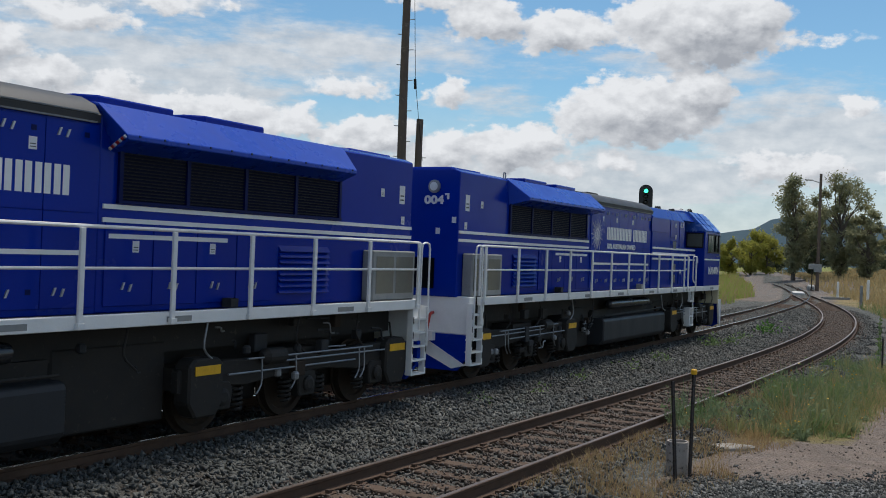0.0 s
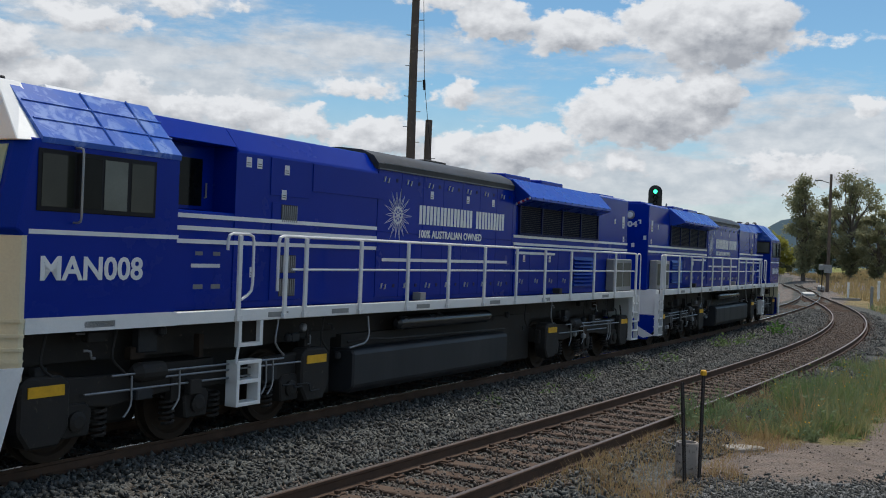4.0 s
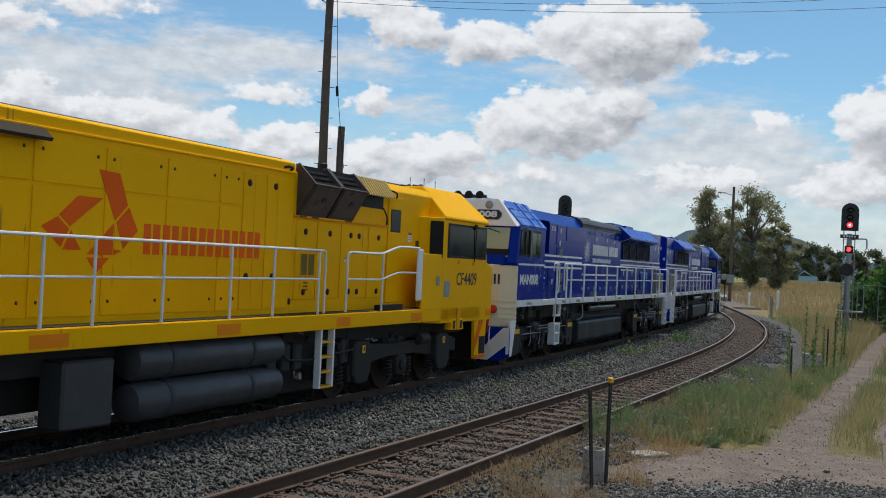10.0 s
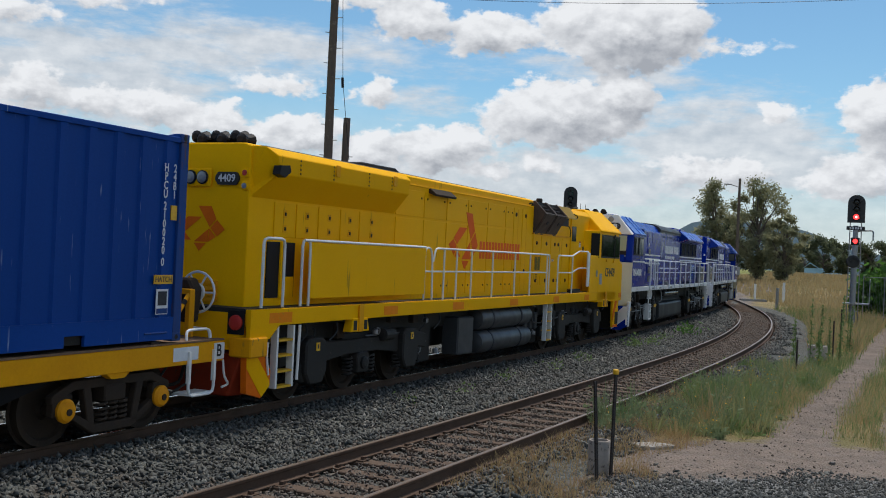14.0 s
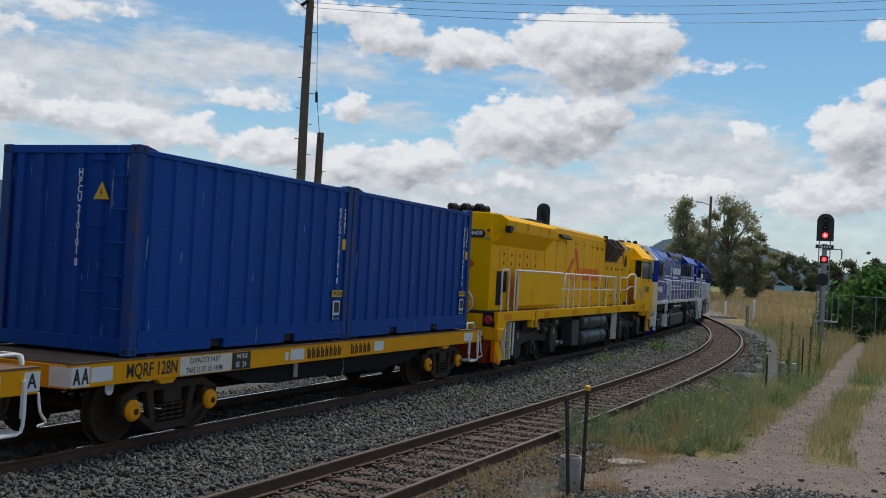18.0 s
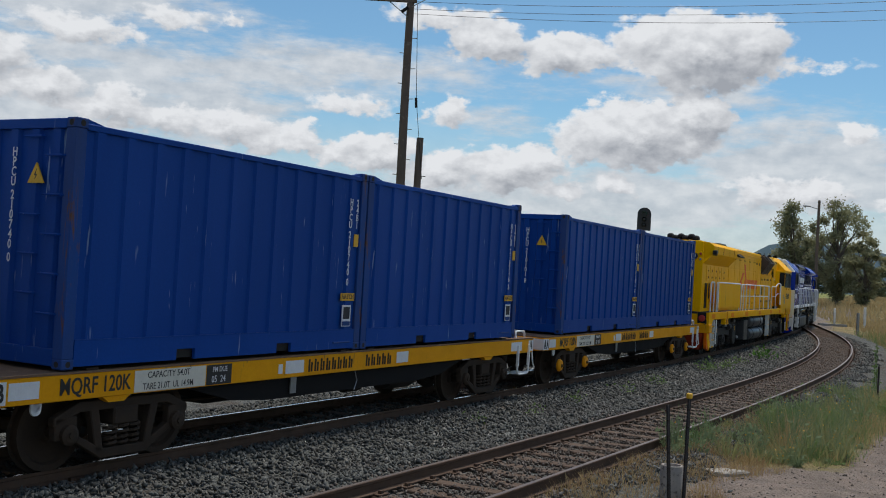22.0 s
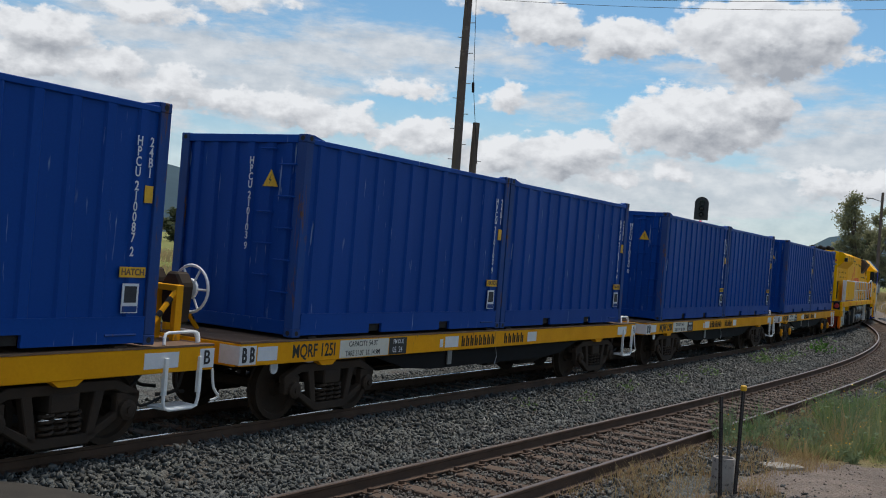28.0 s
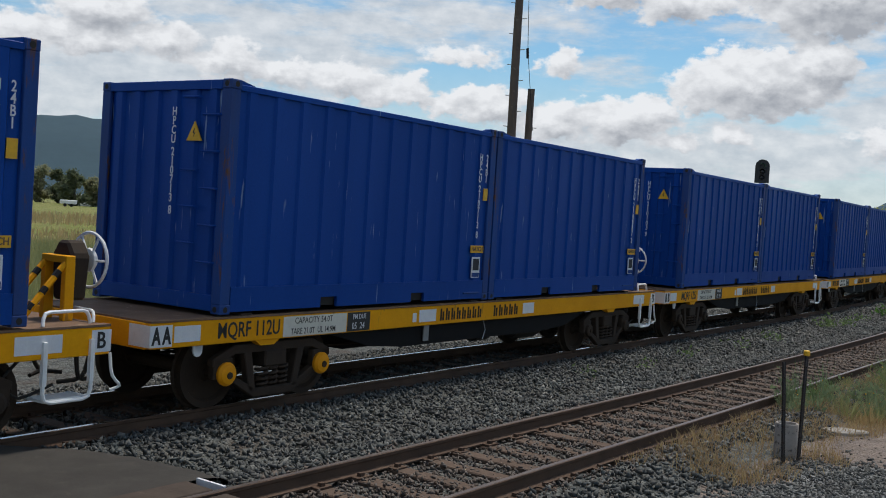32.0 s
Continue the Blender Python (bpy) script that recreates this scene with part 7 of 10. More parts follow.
        # hand rails
        for x in (-3.69, -3.03, -2.2, -0.92, 0.58, 1.7, 3.05):
            part("rail_post", Mesh().tube([(x, sy * 1.42, 1.62), (x, sy * 1.42, 2.70)], 0.022, 8), grey_rail_paint, t)
        part("hand_rail", hoop([(-4.64, sy * 1.42, 1.64), (-4.64, sy * 1.42, 2.70), (-4.36, sy * 1.42, 2.70), (-4.28, sy * 1.42, 2.42), (-4.24, sy * 1.42, 1.64)], 0.022), grey_rail_paint, t)
        part("hand_rail", hoop([(-4.24, sy * 1.42, 2.42), (-4.14, sy * 1.42, 2.70), (3.05, sy * 1.42, 2.70)], 0.022), grey_rail_paint, t)
        part("hand_rail", Mesh().tube([(-4.64, sy * 1.42, 2.22), (3.05, sy * 1.42, 2.22)], 0.018, 8), grey_rail_paint, t)
        part("hand_rail", hoop([(3.25, sy * 1.42, 1.64), (3.25, sy * 1.42, 2.70), (3.05, sy * 1.42, 2.70)], 0.02), grey_rail_paint, t)
        part("hand_rail", hoop([(4.0, sy * 1.42, 1.64), (4.0, sy * 1.42, 2.70), (5.3, sy * 1.42, 2.70), (6.0, sy * 1.42, 2.86), (6.9, sy * 1.42, 2.86)], 0.022), grey_rail_paint, t)
        part("hand_rail", hoop([(4.05, sy * 1.42, 2.22), (5.3, sy * 1.42, 2.22), (6.0, sy * 1.42, 2.36), (6.9, sy * 1.42, 2.36)], 0.018), grey_rail_paint, t)
        part("rail_post", Mesh().tube([(5.35, sy * 1.42, 1.62), (5.35, sy * 1.42, 2.72)], 0.022, 8), grey_rail_paint, t)
        sided(t, "white_guard", sy, 6.82, 7.06, 1.40, 1.80, 2.84, white_paint, 0.05, "white hinged guard", 0.02)
        sided(t, "step_well", sy, 5.3, 6.3, 1.30, 1.64, 1.74, black_paint, 0.1)
        ladder(t, 3.45, sy, 1.42, 0.36, 1.38, 0.42, 4, white_paint, sign_yellow)
        ladder(t, -9.62, sy, 1.42, 0.36, 1.34, 0.46, 4, white_paint, sign_yellow)
        part("ladder_grab", Mesh().tube([(-9.28, sy * 1.45, 1.34), (-9.31, sy * 1.45, 0.46)], 0.024, 8), white_paint, t)
        part("step_grab", hoop([(-10.1, sy * 1.4, 1.1), (-10.15, sy * 1.42, 0.9), (-10.08, sy * 1.42, 0.6)], 0.02, 6), white_paint, t)
        part("corner_plate", Mesh().prism([(-10.66, 1.62), (-9.8, 1.62), (-9.8, 1.42), (-10.14, 1.16), (-10.66, 1.16)], sy * 1.455, sy * 1.38, "y"), yellow_paint, t)
        part("corner_box", Mesh().box(-10.70, -10.24, *sorted((sy * 1.50, sy * 1.1)), 0.90, 1.20), wagon_yellow, t, bevel=0.02)
        # tanks under the floor
        for z in (1.10, 0.56):
            tank = part("long_cylinder", Mesh().lathe([(0.1, -1.75), (0.24, -1.7), (0.27, -1.6), (0.27, 1.6), (0.24, 1.7), (0.1, 1.75)], (0.5, sy * 1.12, z), "x", 20), tank_grey, t, "dark grey cylinder tank", smooth=True)
            for x in (-0.55, 1.35):
                part("tank_band", Mesh().lathe([(0.276, -0.04), (0.285, -0.03), (0.285, 0.03), (0.276, 0.04)], (x, sy * 1.12, z), "x", 20), mesh_grey, tank)
        part("side_tank", Mesh().prism([(-2.5, 0.36), (-1.62, 0.34), (-1.62, 1.2), (-2.5, 1.2)], sy * 0.9, sy * 1.30, "y"), tank_grey, t, bevel=0.03)
        for x in (2.0, 2.4, 2.75, 4.3):
            part("air_fitting", Mesh().box(x - 0.12, x + 0.12, *sorted((sy * 1.0, sy * 1.28)), 0.7, 1.15), loco_grey, t, bevel=0.03)
        part("pipe_run", hoop([(2.0, sy * 1.3, 1.2), (2.3, sy * 1.34, 0.9), (3.0, sy * 1.3, 0.85), (4.6, sy * 1.3, 0.95)], 0.02, 6), under_black, t)
        for x in (-8.9, -7.9, -4.3, -3.6, 5.2, 6.1, 7.4, 9.4):
            part("cable_run", hoop([(x, sy * 1.3, 1.38), (x + 0.12, sy * 1.3, 1.16), (x - 0.1, sy * 1.25, 1.0)], 0.016, 6), loco_grey, t)
        # cab side
        sided(t, "cab_panel", sy, 7.06, 8.0, 1.40, 1.62, 2.76, yellow_paint, 0.05, bevel=0.01)
        sided(t, "grey_grille", sy, 8.12, 8.42, 1.452, 1.86, 2.2, locker_grey, 0.004)
        sided(t, "grey_grille", sy, 7.7, 7.86, 1.462, 2.1, 2.3, galv, 0.004)
        win = sided(t, "side_window", sy, 8.22, 10.42, 1.452, 2.70, 3.44, black_paint, 0.012, "wide dark cab side window", 0.03)
        sided(win, "pane", sy, 8.27, 10.37, 1.465, 2.75, 3.39, glass_dark, 0.005)
        part("window_post", Mesh().tube([(9.70, sy * 1.475, 2.62), (9.70, sy * 1.50, 3.46)], 0.012, 6), black_paint, win)
        part("mirror", Mesh().box(9.62, 9.72, *sorted((sy * 1.475, sy * 1.51)), 3.36, 3.48), black_paint, win)
        sided(win, "window_catch", sy, 8.8, 8.87, 1.452, 2.58, 2.66, wagon_yellow, 0.03)
        sided(win, "window_catch", sy, 9.64, 9.71, 1.452, 2.56, 2.64, wagon_yellow, 0.03)
        writing(t, "CF4409", sy, 9.34, 1.454, 2.23, 0.40, sign_black, 0.002, 0.92)
    # cab body
    lv = [(1.30, 11.16, 1.45), (2.50, 11.14, 1.45), (2.64, 10.78, 1.45), (3.54, 10.52, 1.45)]
    m = Mesh()
    for z, front, half in lv:
        m.v += [(7.62, -1.06, z), (8.0, -half, z), (front - 0.25, -half, z), (front, -half + 0.35, z), (front, half - 0.35, z), (front - 0.25, half, z), (8.0, half, z), (7.62, 1.06, z)]
    for i in range(3):
        m.f += [(i * 8 + k, i * 8 + (k + 1) % 8, (i + 1) * 8 + (k + 1) % 8, (i + 1) * 8 + k) for k in range(8)]
    m.f += [tuple(reversed(range(8))), tuple(range(24, 32))]
    cab = part("cab", m, yellow_paint, t, bevel=0.012)
    rm = Mesh()
    rm.v = [(x, y, z) for z, x0, x1, w in ((3.51, 8.02, 10.50, 1.48), (3.57, 8.04, 10.52, 1.48), (4.22, 8.26, 10.28, 0.80)) for x, y in ((x0, -w), (x1, -w), (x1, w), (x0, w))]
    rm.f = [(i * 4 + k, i * 4 + (k + 1) % 4, i * 4 + 4 + (k + 1) % 4, i * 4 + 4 + k) for i in (0, 1) for k in range(4)] + [(3, 2, 1, 0), (8, 9, 10, 11)]
    part("cab_roof", rm, yellow_paint, t, "faceted yellow cab roof", 0.02)
    for sy in (-1, 1):
        part("corner_window", Mesh().add([(7.78, sy * 1.235, 2.68), (7.97, sy * 1.44, 2.68), (7.97, sy * 1.44, 3.46), (7.78, sy * 1.235, 3.46), (7.765, sy * 1.255, 2.68), (7.955, sy * 1.465, 2.68), (7.955, sy * 1.465, 3.46), (7.765, sy * 1.255, 3.46)],
             [(0, 1, 2, 3), (7, 6, 5, 4), (0, 4, 5, 1), (2, 6, 7, 3), (1, 5, 6, 2), (0, 3, 7, 4)]), glass_dark, cab, "narrow rear-facing cab window")
        part("windscreen", Mesh().add([(x, sy * y, z) for z, x0 in ((2.72, 10.72), (3.46, 10.50)) for x in (x0, x0 + 0.06) for y in (0.06, 1.02)], [(0, 1, 3, 2), (4, 6, 7, 5), (0, 4, 5, 1), (2, 3, 7, 6), (0, 2, 6, 4), (1, 5, 7, 3)]), glass_dark, cab)
        part("plough_wing", Mesh().prism([(9.98, 1.36), (10.72, 1.36), (10.66, 0.42), (10.06, 0.42)], sy * 1.42, sy * 1.35, "y"), yellow_paint, t)
        part("wing_stripe", Mesh().prism([(10.025, 0.88), (10.045, 0.60), (10.56, 1.355), (10.30, 1.355)], sy * 1.423, sy * 1.43, "y"), orange_paint, t)
        part("wing_recess", Mesh().box(10.30, 10.64, *sorted((sy * 1.424, sy * 1.434)), 0.52, 0.92), black_paint, t)
        part("wing_stripe", Mesh().prism([(10.06, 0.42), (10.66, 0.42), (10.66, 0.50), (10.06, 0.50)], sy * 1.425, sy * 1.43, "y"), orange_paint, t)
    part("nose", Mesh().prism([(10.7, 1.30), (11.24, 1.30), (11.22, 2.44), (10.9, 2.52)], -1.1, 1.1, "y"), yellow_paint, t, bevel=0.03)
    part("plough", Mesh().box(10.62, 10.74, -1.2, 1.2, 0.32, 1.36), under_black, t)
    for y in (-0.2, 0.1):
        part("roof_horn", Mesh().lathe([(0.03, -0.22), (0.035, 0.08), (0.07, 0.15), (0.07, 0.17)], (9.2, y, 4.29), "x", 10), loco_grey, t)
    for x, y in ((8.6, -0.3), (8.9, -0.5), (9.6, -0.45)):
        part("aerial", Mesh().tube([(x, y, 4.2), (x, y, 4.45)], 0.008, 4), black_paint, t)
    # long end
    part("end_beam", Mesh().box(-10.68, -10.5, -1.3, 1.3, 1.0, 1.56), yellow_paint, t)
    for k in range(4):
        part("end_louvre", Mesh().box(-10.34, -10.30, -0.55, 0.9, 1.68 + k * 0.09, 1.74 + k * 0.09), wagon_yellow, t)
    lozenge_emblem(t, lambda pts: Mesh().prism([(-0.13 - px * 0.52, 2.83 + pz * 0.37) for px, pz in pts], -10.306, -10.302, "x"), orange_paint, END_RIBBON)
    for y, word in ((-0.66, "4409"), (0.50, "CF")):
        nb = part("number_box", Mesh().prism([(y - 0.22, 3.58), (y - 0.17, 3.51), (y + 0.17, 3.51), (y + 0.22, 3.58), (y + 0.22, 3.64), (y + 0.17, 3.71), (y - 0.17, 3.71), (y - 0.22, 3.64)], -10.34, -10.3, "x"), sign_black, t)
        ob = new("lettering", text_mesh(word, sign_white, 0.17, 0.003, 0.95))
        ob.parent, ob.matrix_basis = nb, Matrix.Translation((-10.345, y, 3.61)) @ pose(0, 0, 0, 90, 0, -90)
    lamp = part("end_headlight", Mesh().box(-10.34, -10.3, -0.36, 0.24, 3.47, 3.76), yellow_paint, t, bevel=0.02)
    for y in (-0.20, 0.03):
        part("lamp_rim", Mesh().lathe([(0.11, 0.0), (0.11, -0.02), (0.09, -0.03)], (-10.34, y, 3.62), "x", 18), black_paint, lamp)
        part("lamp_lens", Mesh().lathe([(0.09, 0.0), (0.09, -0.03), (0.04, -0.045)], (-10.345, y, 3.62), "x", 18), galv, lamp)
    for z, lens in ((3.70, red_paint), (3.50, galv)):
        part("marker_rim", Mesh().lathe([(0.075, 0.0), (0.075, -0.02), (0.05, -0.03)], (-10.3, -0.98, z), "x", 14), yellow_paint, t)
        part("marker_lens", Mesh().lathe([(0.045, 0.0), (0.045, -0.035), (0.02, -0.04)], (-10.3, -0.98, z), "x", 12), lens, t)
    part("tail_lamp", Mesh().lathe([(0.115, 0.0), (0.115, -0.05), (0.07, -0.065)], (-10.68, -1.22, 1.42), "x", 18), red_paint, t, "red tail lamp")
    part("lamp_recess", Mesh().box(-10.695, -10.68, -1.36, -1.06, 1.24, 1.60), black_paint, t)
    for k in range(6):
        part("horn_trumpet", Mesh().lathe([(0.05, -0.16), (0.10, -0.12), (0.07, 0.0), (0.11, 0.1), (0.12, 0.13)], (-9.95 + 0.10 * (k % 2), -0.70 + k * 0.19, 4.25 + 0.06 * (k % 2)), "x", 12), black_paint, t)
    part("horn_bracket", Mesh().box(-10.15, -9.75, -0.82, 0.4, 4.14, 4.19), black_paint, t)
    part("rear_plough", Mesh().add([(-10.62, -1.3, 0.95), (-10.62, 1.3, 0.95), (-10.70, -1.1, 0.30), (-10.70, 1.1, 0.30), (-10.35, -1.3, 0.95), (-10.35, 1.3, 0.95), (-10.35, -1.2, 0.30), (-10.35, 1.2, 0.30)],
         [(0, 1, 3, 2), (4, 6, 7, 5), (0, 2, 6, 4), (1, 5, 7, 3), (2, 3, 7, 6), (0, 4, 5, 1)]), plough_shaded, t, "orange plough plate, coloured dark red for the wagon's shade", 0.02)
    for sy in (-1, 1):
        part("plough_wing", Mesh().prism([(-10.66, 0.95), (-10.22, 0.95), (-9.99, 0.66), (-10.0, 0.44), (-10.24, 0.26), (-10.62, 0.36)], sy * 1.30, sy * 1.40, "y"), orange_paint, t, "orange plough wing with a broad yellow stripe")
        part("plough_stripe", Mesh().prism([(-10.65, 0.95), (-10.42, 0.95), (-10.02, 0.50), (-10.01, 0.43), (-10.22, 0.27), (-10.64, 0.74)], sy * 1.402, sy * 1.408, "y"), yellow_paint, t)
    for x0, x1 in ((-4.0, -3.1), (1.8, 3.9)):
        part("equipment_case", Mesh().box(x0, x1, -0.9, 0.9, 0.25, 1.3), under_black, t, bevel=0.03)
    part("centre_beam", Mesh().box(-9.6, 9.6, -0.55, 0.55, 0.5, 1.2), under_black, t)
    fittings(t, 1.7, 4.0, 0.5, 1.3, 20, 23, 1.05), fittings(t, -9.0, -4.2, 1.0, 1.35, 18, 25), fittings(t, 4.2, 9.2, 1.0, 1.35, 18, 27), fittings(t, -4.2, -3.0, 0.5, 1.3, 10, 29, 1.05)
    loco_bogie(t, -6.7, under_black, sign_yellow, (-1.8, 1.8), False)
    loco_bogie(t, 6.7, under_black, sign_yellow, (-1.8, 1.8), False)
    coupler(t, -10.65, -1), coupler(t, 10.7, 1)
    return t


TRAIN = []                               # things, and metres by which their middles lead the first container's front
lead_loco = blue_locomotive("blue_locomotive", "dark blue diesel locomotive leading the train, white sill", "004")
TRAIN.append((lead_loco, 56.35, 13.6, False))
second_loco = blue_locomotive("blue_locomotive", "dark blue diesel locomotive with cream nose, cab trailing", "008")
TRAIN.append((second_loco, 34.25, 13.6, True))
TRAIN.append((yellow_locomotive(), 12.17, 13.4, False))
container_model = shipping_container()
containers = [container_model] + [copy_thing(container_model, Matrix()) for _ in range(9)]
for k, (code, rear, front, caps, brake, codes) in enumerate((
        ("MQRF 128N", "A", "B", True, True, ("2100200", "2101018")), ("MQRF 120K", "B", "A", False, False, ("2107163", "2107400")),
        ("MQRF 125I", "B", "A", False, False, ("2107164", "2101039")), ("MQRF 112U", "A", "B", True, True, ("2100872", "2107138")),
        ("MQRF 117C", "A", "B", False, True, ("2107045", "2107329")))):
    u = (-5.87, -20.62, -35.54, -50.24, -65.0)[k]
    TRAIN.append((container_wagon(code, rear, front, caps, brake), u, 9.9, False))
    for dx, number in zip((3.05, -3.05), codes):
        TRAIN.append((coded_container(containers.pop(), number), u, 9.9, False, (dx, SOLE + 0.02)))

# ---- level crossing ----
asphalt = surface("asphalt", (0.052, 0.047, 0.041), (0.036, 0.033, 0.030), rough=0.92, scale=2.0, fine=60, spec=0.15, wear=(0.06, 0.053, 0.045), wear_at=0.6, bump=0.35)
crossing_timber = surface("crossing_timber", (0.075, 0.056, 0.044), (0.045, 0.035, 0.029), rough=0.9, scale=2.5, fine=25, wear=(0.12, 0.092, 0.072), wear_at=0.62, bump=0.35, spec=0.15)
crossing = tagged(thing("level_crossing", "worn asphalt road across both tracks", "level crossing"), kind="structure")


def crossing_slab(name, track, s0, s1, o0, o1, top, material, label=""):
    return part(name, swept(track, s0, s1, (o0 + o1) / 2, [((o0 - o1) / 2, -0.4), ((o1 - o0) / 2, -0.4), ((o1 - o0) / 2, top), ((o0 - o1) / 2, top)], 0.5), material, crossing, label, 0.01)


def road_sheet():
    """Worn asphalt between the tracks: one sheet whose end is rounded, ragged and thins out on the stones."""
    rg = random.Random(5)
    m = Mesh()
    offs = np.linspace(-3.6, -1.24, 19)
    n = 30
    for o in offs:
        f = (o + 1.24) / -2.36
        end = -6.75 - 0.10 * f - 0.75 * f ** 3 + rg.uniform(-0.04, 0.04)
        for k in range(n):
            last = n - 1 - k
            q = end - (0.0, 0.10, 0.24, 0.45)[last] if last < 4 else end - 0.45 - (last - 3) * 0.9
            x, y, _ = on(LOOP, q, float(o))
            top = -0.03 - (0.24, 0.09, 0.03, 0.0)[min(last, 3)] + rg.uniform(-0.006, 0.006)
            m.v.append((x, y, top))
    m.f = [(a * n + k, (a + 1) * n + k, (a + 1) * n + k + 1, a * n + k + 1) for a in range(len(offs) - 1) for k in range(n - 1)]
    return m


part("road_surface", road_sheet(), asphalt, crossing, "dusty worn asphalt", smooth=True)
crossing_slab("road_surface", LOOP, -30.8, -6.8, 1.24, 5.0, -0.05, asphalt, "dusty dark asphalt")
for k in range(4):
    for o0, o1 in ((-1.22, -0.84), (-0.67, 0.67), (0.84, 1.22)):
        crossing_slab("crossing_panel", LOOP, -9.42 - 2.14 * k, -7.30 - 2.14 * k, o0, o1, -0.008, crossing_timber, "brown timber crossing panel")
part("panel_edge", swept(LOOP, -7.298, -7.268, -1.03, [(-0.19, -0.12), (0.19, -0.12), (0.19, -0.004), (-0.19, -0.004)], 0.015), sign_white, crossing, "white painted panel edge")
for k in range(4):
    crossing_slab("crossing_panel", MAIN, -9.9 - 2.2 * k, -7.8 - 2.2 * k, 0.86, 1.5, -0.02, concrete)
    crossing_slab("crossing_panel", MAIN, -9.9 - 2.2 * k, -7.8 - 2.2 * k, -0.66, 0.66, -0.02, concrete)


def height_at(x, y):
    return float(ground_height(np.array([float(x)]), np.array([float(y)]))[0])


# ---- colour-light signals ----
signal_black = surface("signal_black", (0.012, 0.013, 0.014), (0.02, 0.02, 0.022), rough=0.45, scale=6, bump=0.03)
lens_red = glow("lens_red", (1.0, 0.03, 0.03), 4.0)
lens_dim = glow("lens_dim", (0.8, 0.03, 0.05), 0.9)
lens_core = glow("lens_core", (1.0, 0.35, 0.35), 5.0)
lens_green = glow("lens_green", (0.05, 1.0, 0.45), 3.0)
lens_dark = surface("lens_dark", (0.02, 0.022, 0.022), rough=0.12, bump=0.0)


def arch(y0, y1, z0, z1, x0, x1):
    """A board with a rounded head, facing -x."""
    r = (y1 - y0) / 2
    pts = [(y0, z0), (y1, z0)] + [((y0 + y1) / 2 + r * math.cos(a), z1 - r + r * math.sin(a)) for a in np.linspace(0, math.pi, 13)]
    return Mesh().prism(pts, x0, x1, "x")


def lamp_unit(parent, z, lens, r=0.13, name="lamp"):
    hood_ = Mesh()
    n = 16
    for x, rr in ((0.0, r + 0.03), (-0.22, r + 0.03), (-0.22, r + 0.015), (0.0, r + 0.015)):
        hood_.v += [(x * (1.0 if math.sin(a) > -0.3 else 0.3), rr * math.cos(a), z + rr * math.sin(a)) for a in (2 * math.pi * k / n for k in range(n))]
    hood_.f = [(i * n + k, i * n + (k + 1) % n, ((i + 1) % 4) * n + (k + 1) % n, ((i + 1) % 4) * n + k) for i in range(4) for k in range(n)]
    ob = part("lamp_hood", hood_, signal_black, parent)
    part("lens", Mesh().lathe([(r, -0.01), (r * 0.8, -0.03), (0.01, -0.045)], (0, 0, z), "x", 18), lens, ob, "lit red lens" if lens == lens_red else "")
    return ob


def colour_light_signal(x, y, top, wide, label, low_lamp):
    """A tall signal post facing the camera with an arched head."""
    g = height_at(x, y)
    turn = math.degrees(math.atan2(-y, -x)) + 180
    t = thing("railway_signal", label, "signal", "railway signals", pose(x, y, g, 0, 0, turn))
    h = top - g
    part("post", Mesh().tube([(0.12, 0, -0.2), (0.12, 0, h - 1.5)], [0.16, 0.12], 12), galv, t, "grey steel post")
    part("base", Mesh().box(-0.15, 0.4, -0.27, 0.27, -0.1, 0.35), concrete, t, bevel=0.03)
    part("head_board", arch(-wide / 2, wide / 2, h - 1.36, h, 0.0, 0.05), signal_black, t, "black arched head board", 0.01)
    part("head_box", Mesh().box(0.05, 0.3, -0.2, 0.2, h - 1.25, h - 0.2), signal_black, t, bevel=0.02)
    return t, h


sig_right, hh = colour_light_signal(23.5, 48.6, 6.40, 0.80, "tall railway signal showing two red lights", True)
lamp_unit(sig_right, hh - 1.08, lens_red)
part("lens_core", Mesh().lathe([(0.05, -0.05), (0.01, -0.06)], (0, 0, hh - 1.08), "x", 12), lens_core, sig_right)
lamp_unit(sig_right, hh - 0.70, lens_dark), lamp_unit(sig_right, hh - 0.36, lens_dark)
part("name_plate", Mesh().box(-0.02, 0.0, -0.42, 0.42, hh - 1.72, hh - 1.54), sign_black, sig_right)
for k in range(5):
    part("plate_mark", Mesh().box(-0.026, -0.021, -0.28 + k * 0.12, -0.20 + k * 0.12, hh - 1.68, hh - 1.58), sign_white, sig_right)
part("bracket_arm", hoop([(0.1, 0.0, hh - 1.75), (0.1, -0.75, hh - 1.72), (0.1, -0.8, hh - 1.8), (0.1, -0.8, hh - 2.2)], 0.035), galv, sig_right)
lowbox = part("marker_head", Mesh().box(-0.02, 0.25, -0.2, 0.2, hh - 2.45, hh - 2.08), signal_black, sig_right, bevel=0.03)
lamp_unit(lowbox, hh - 2.26, lens_red, 0.12)
part("shunt_disc", Mesh().lathe([(0.30, 0.05), (0.31, 0.0), (0.27, -0.02)], (-0.05, 0.06, hh - 3.25), "x", 22), signal_black, sig_right, "round black shunting signal")
lamp_unit(sig_right, hh - 3.25, lens_dark, 0.16)
for e in (-0.26, 0.26):
    part("ladder_stile", Mesh().tube([(0.9, e, 0.0), (0.42, e, hh - 1.2)], 0.025, 6), galv, sig_right)
for k in range(14):
    f = 0.05 + k * 0.065
    part("ladder_rung", Mesh().tube([(0.9 - 0.48 * f, -0.26, (hh - 1.2) * f), (0.9 - 0.48 * f, 0.26, (hh - 1.2) * f)], 0.014, 5), galv, sig_right)
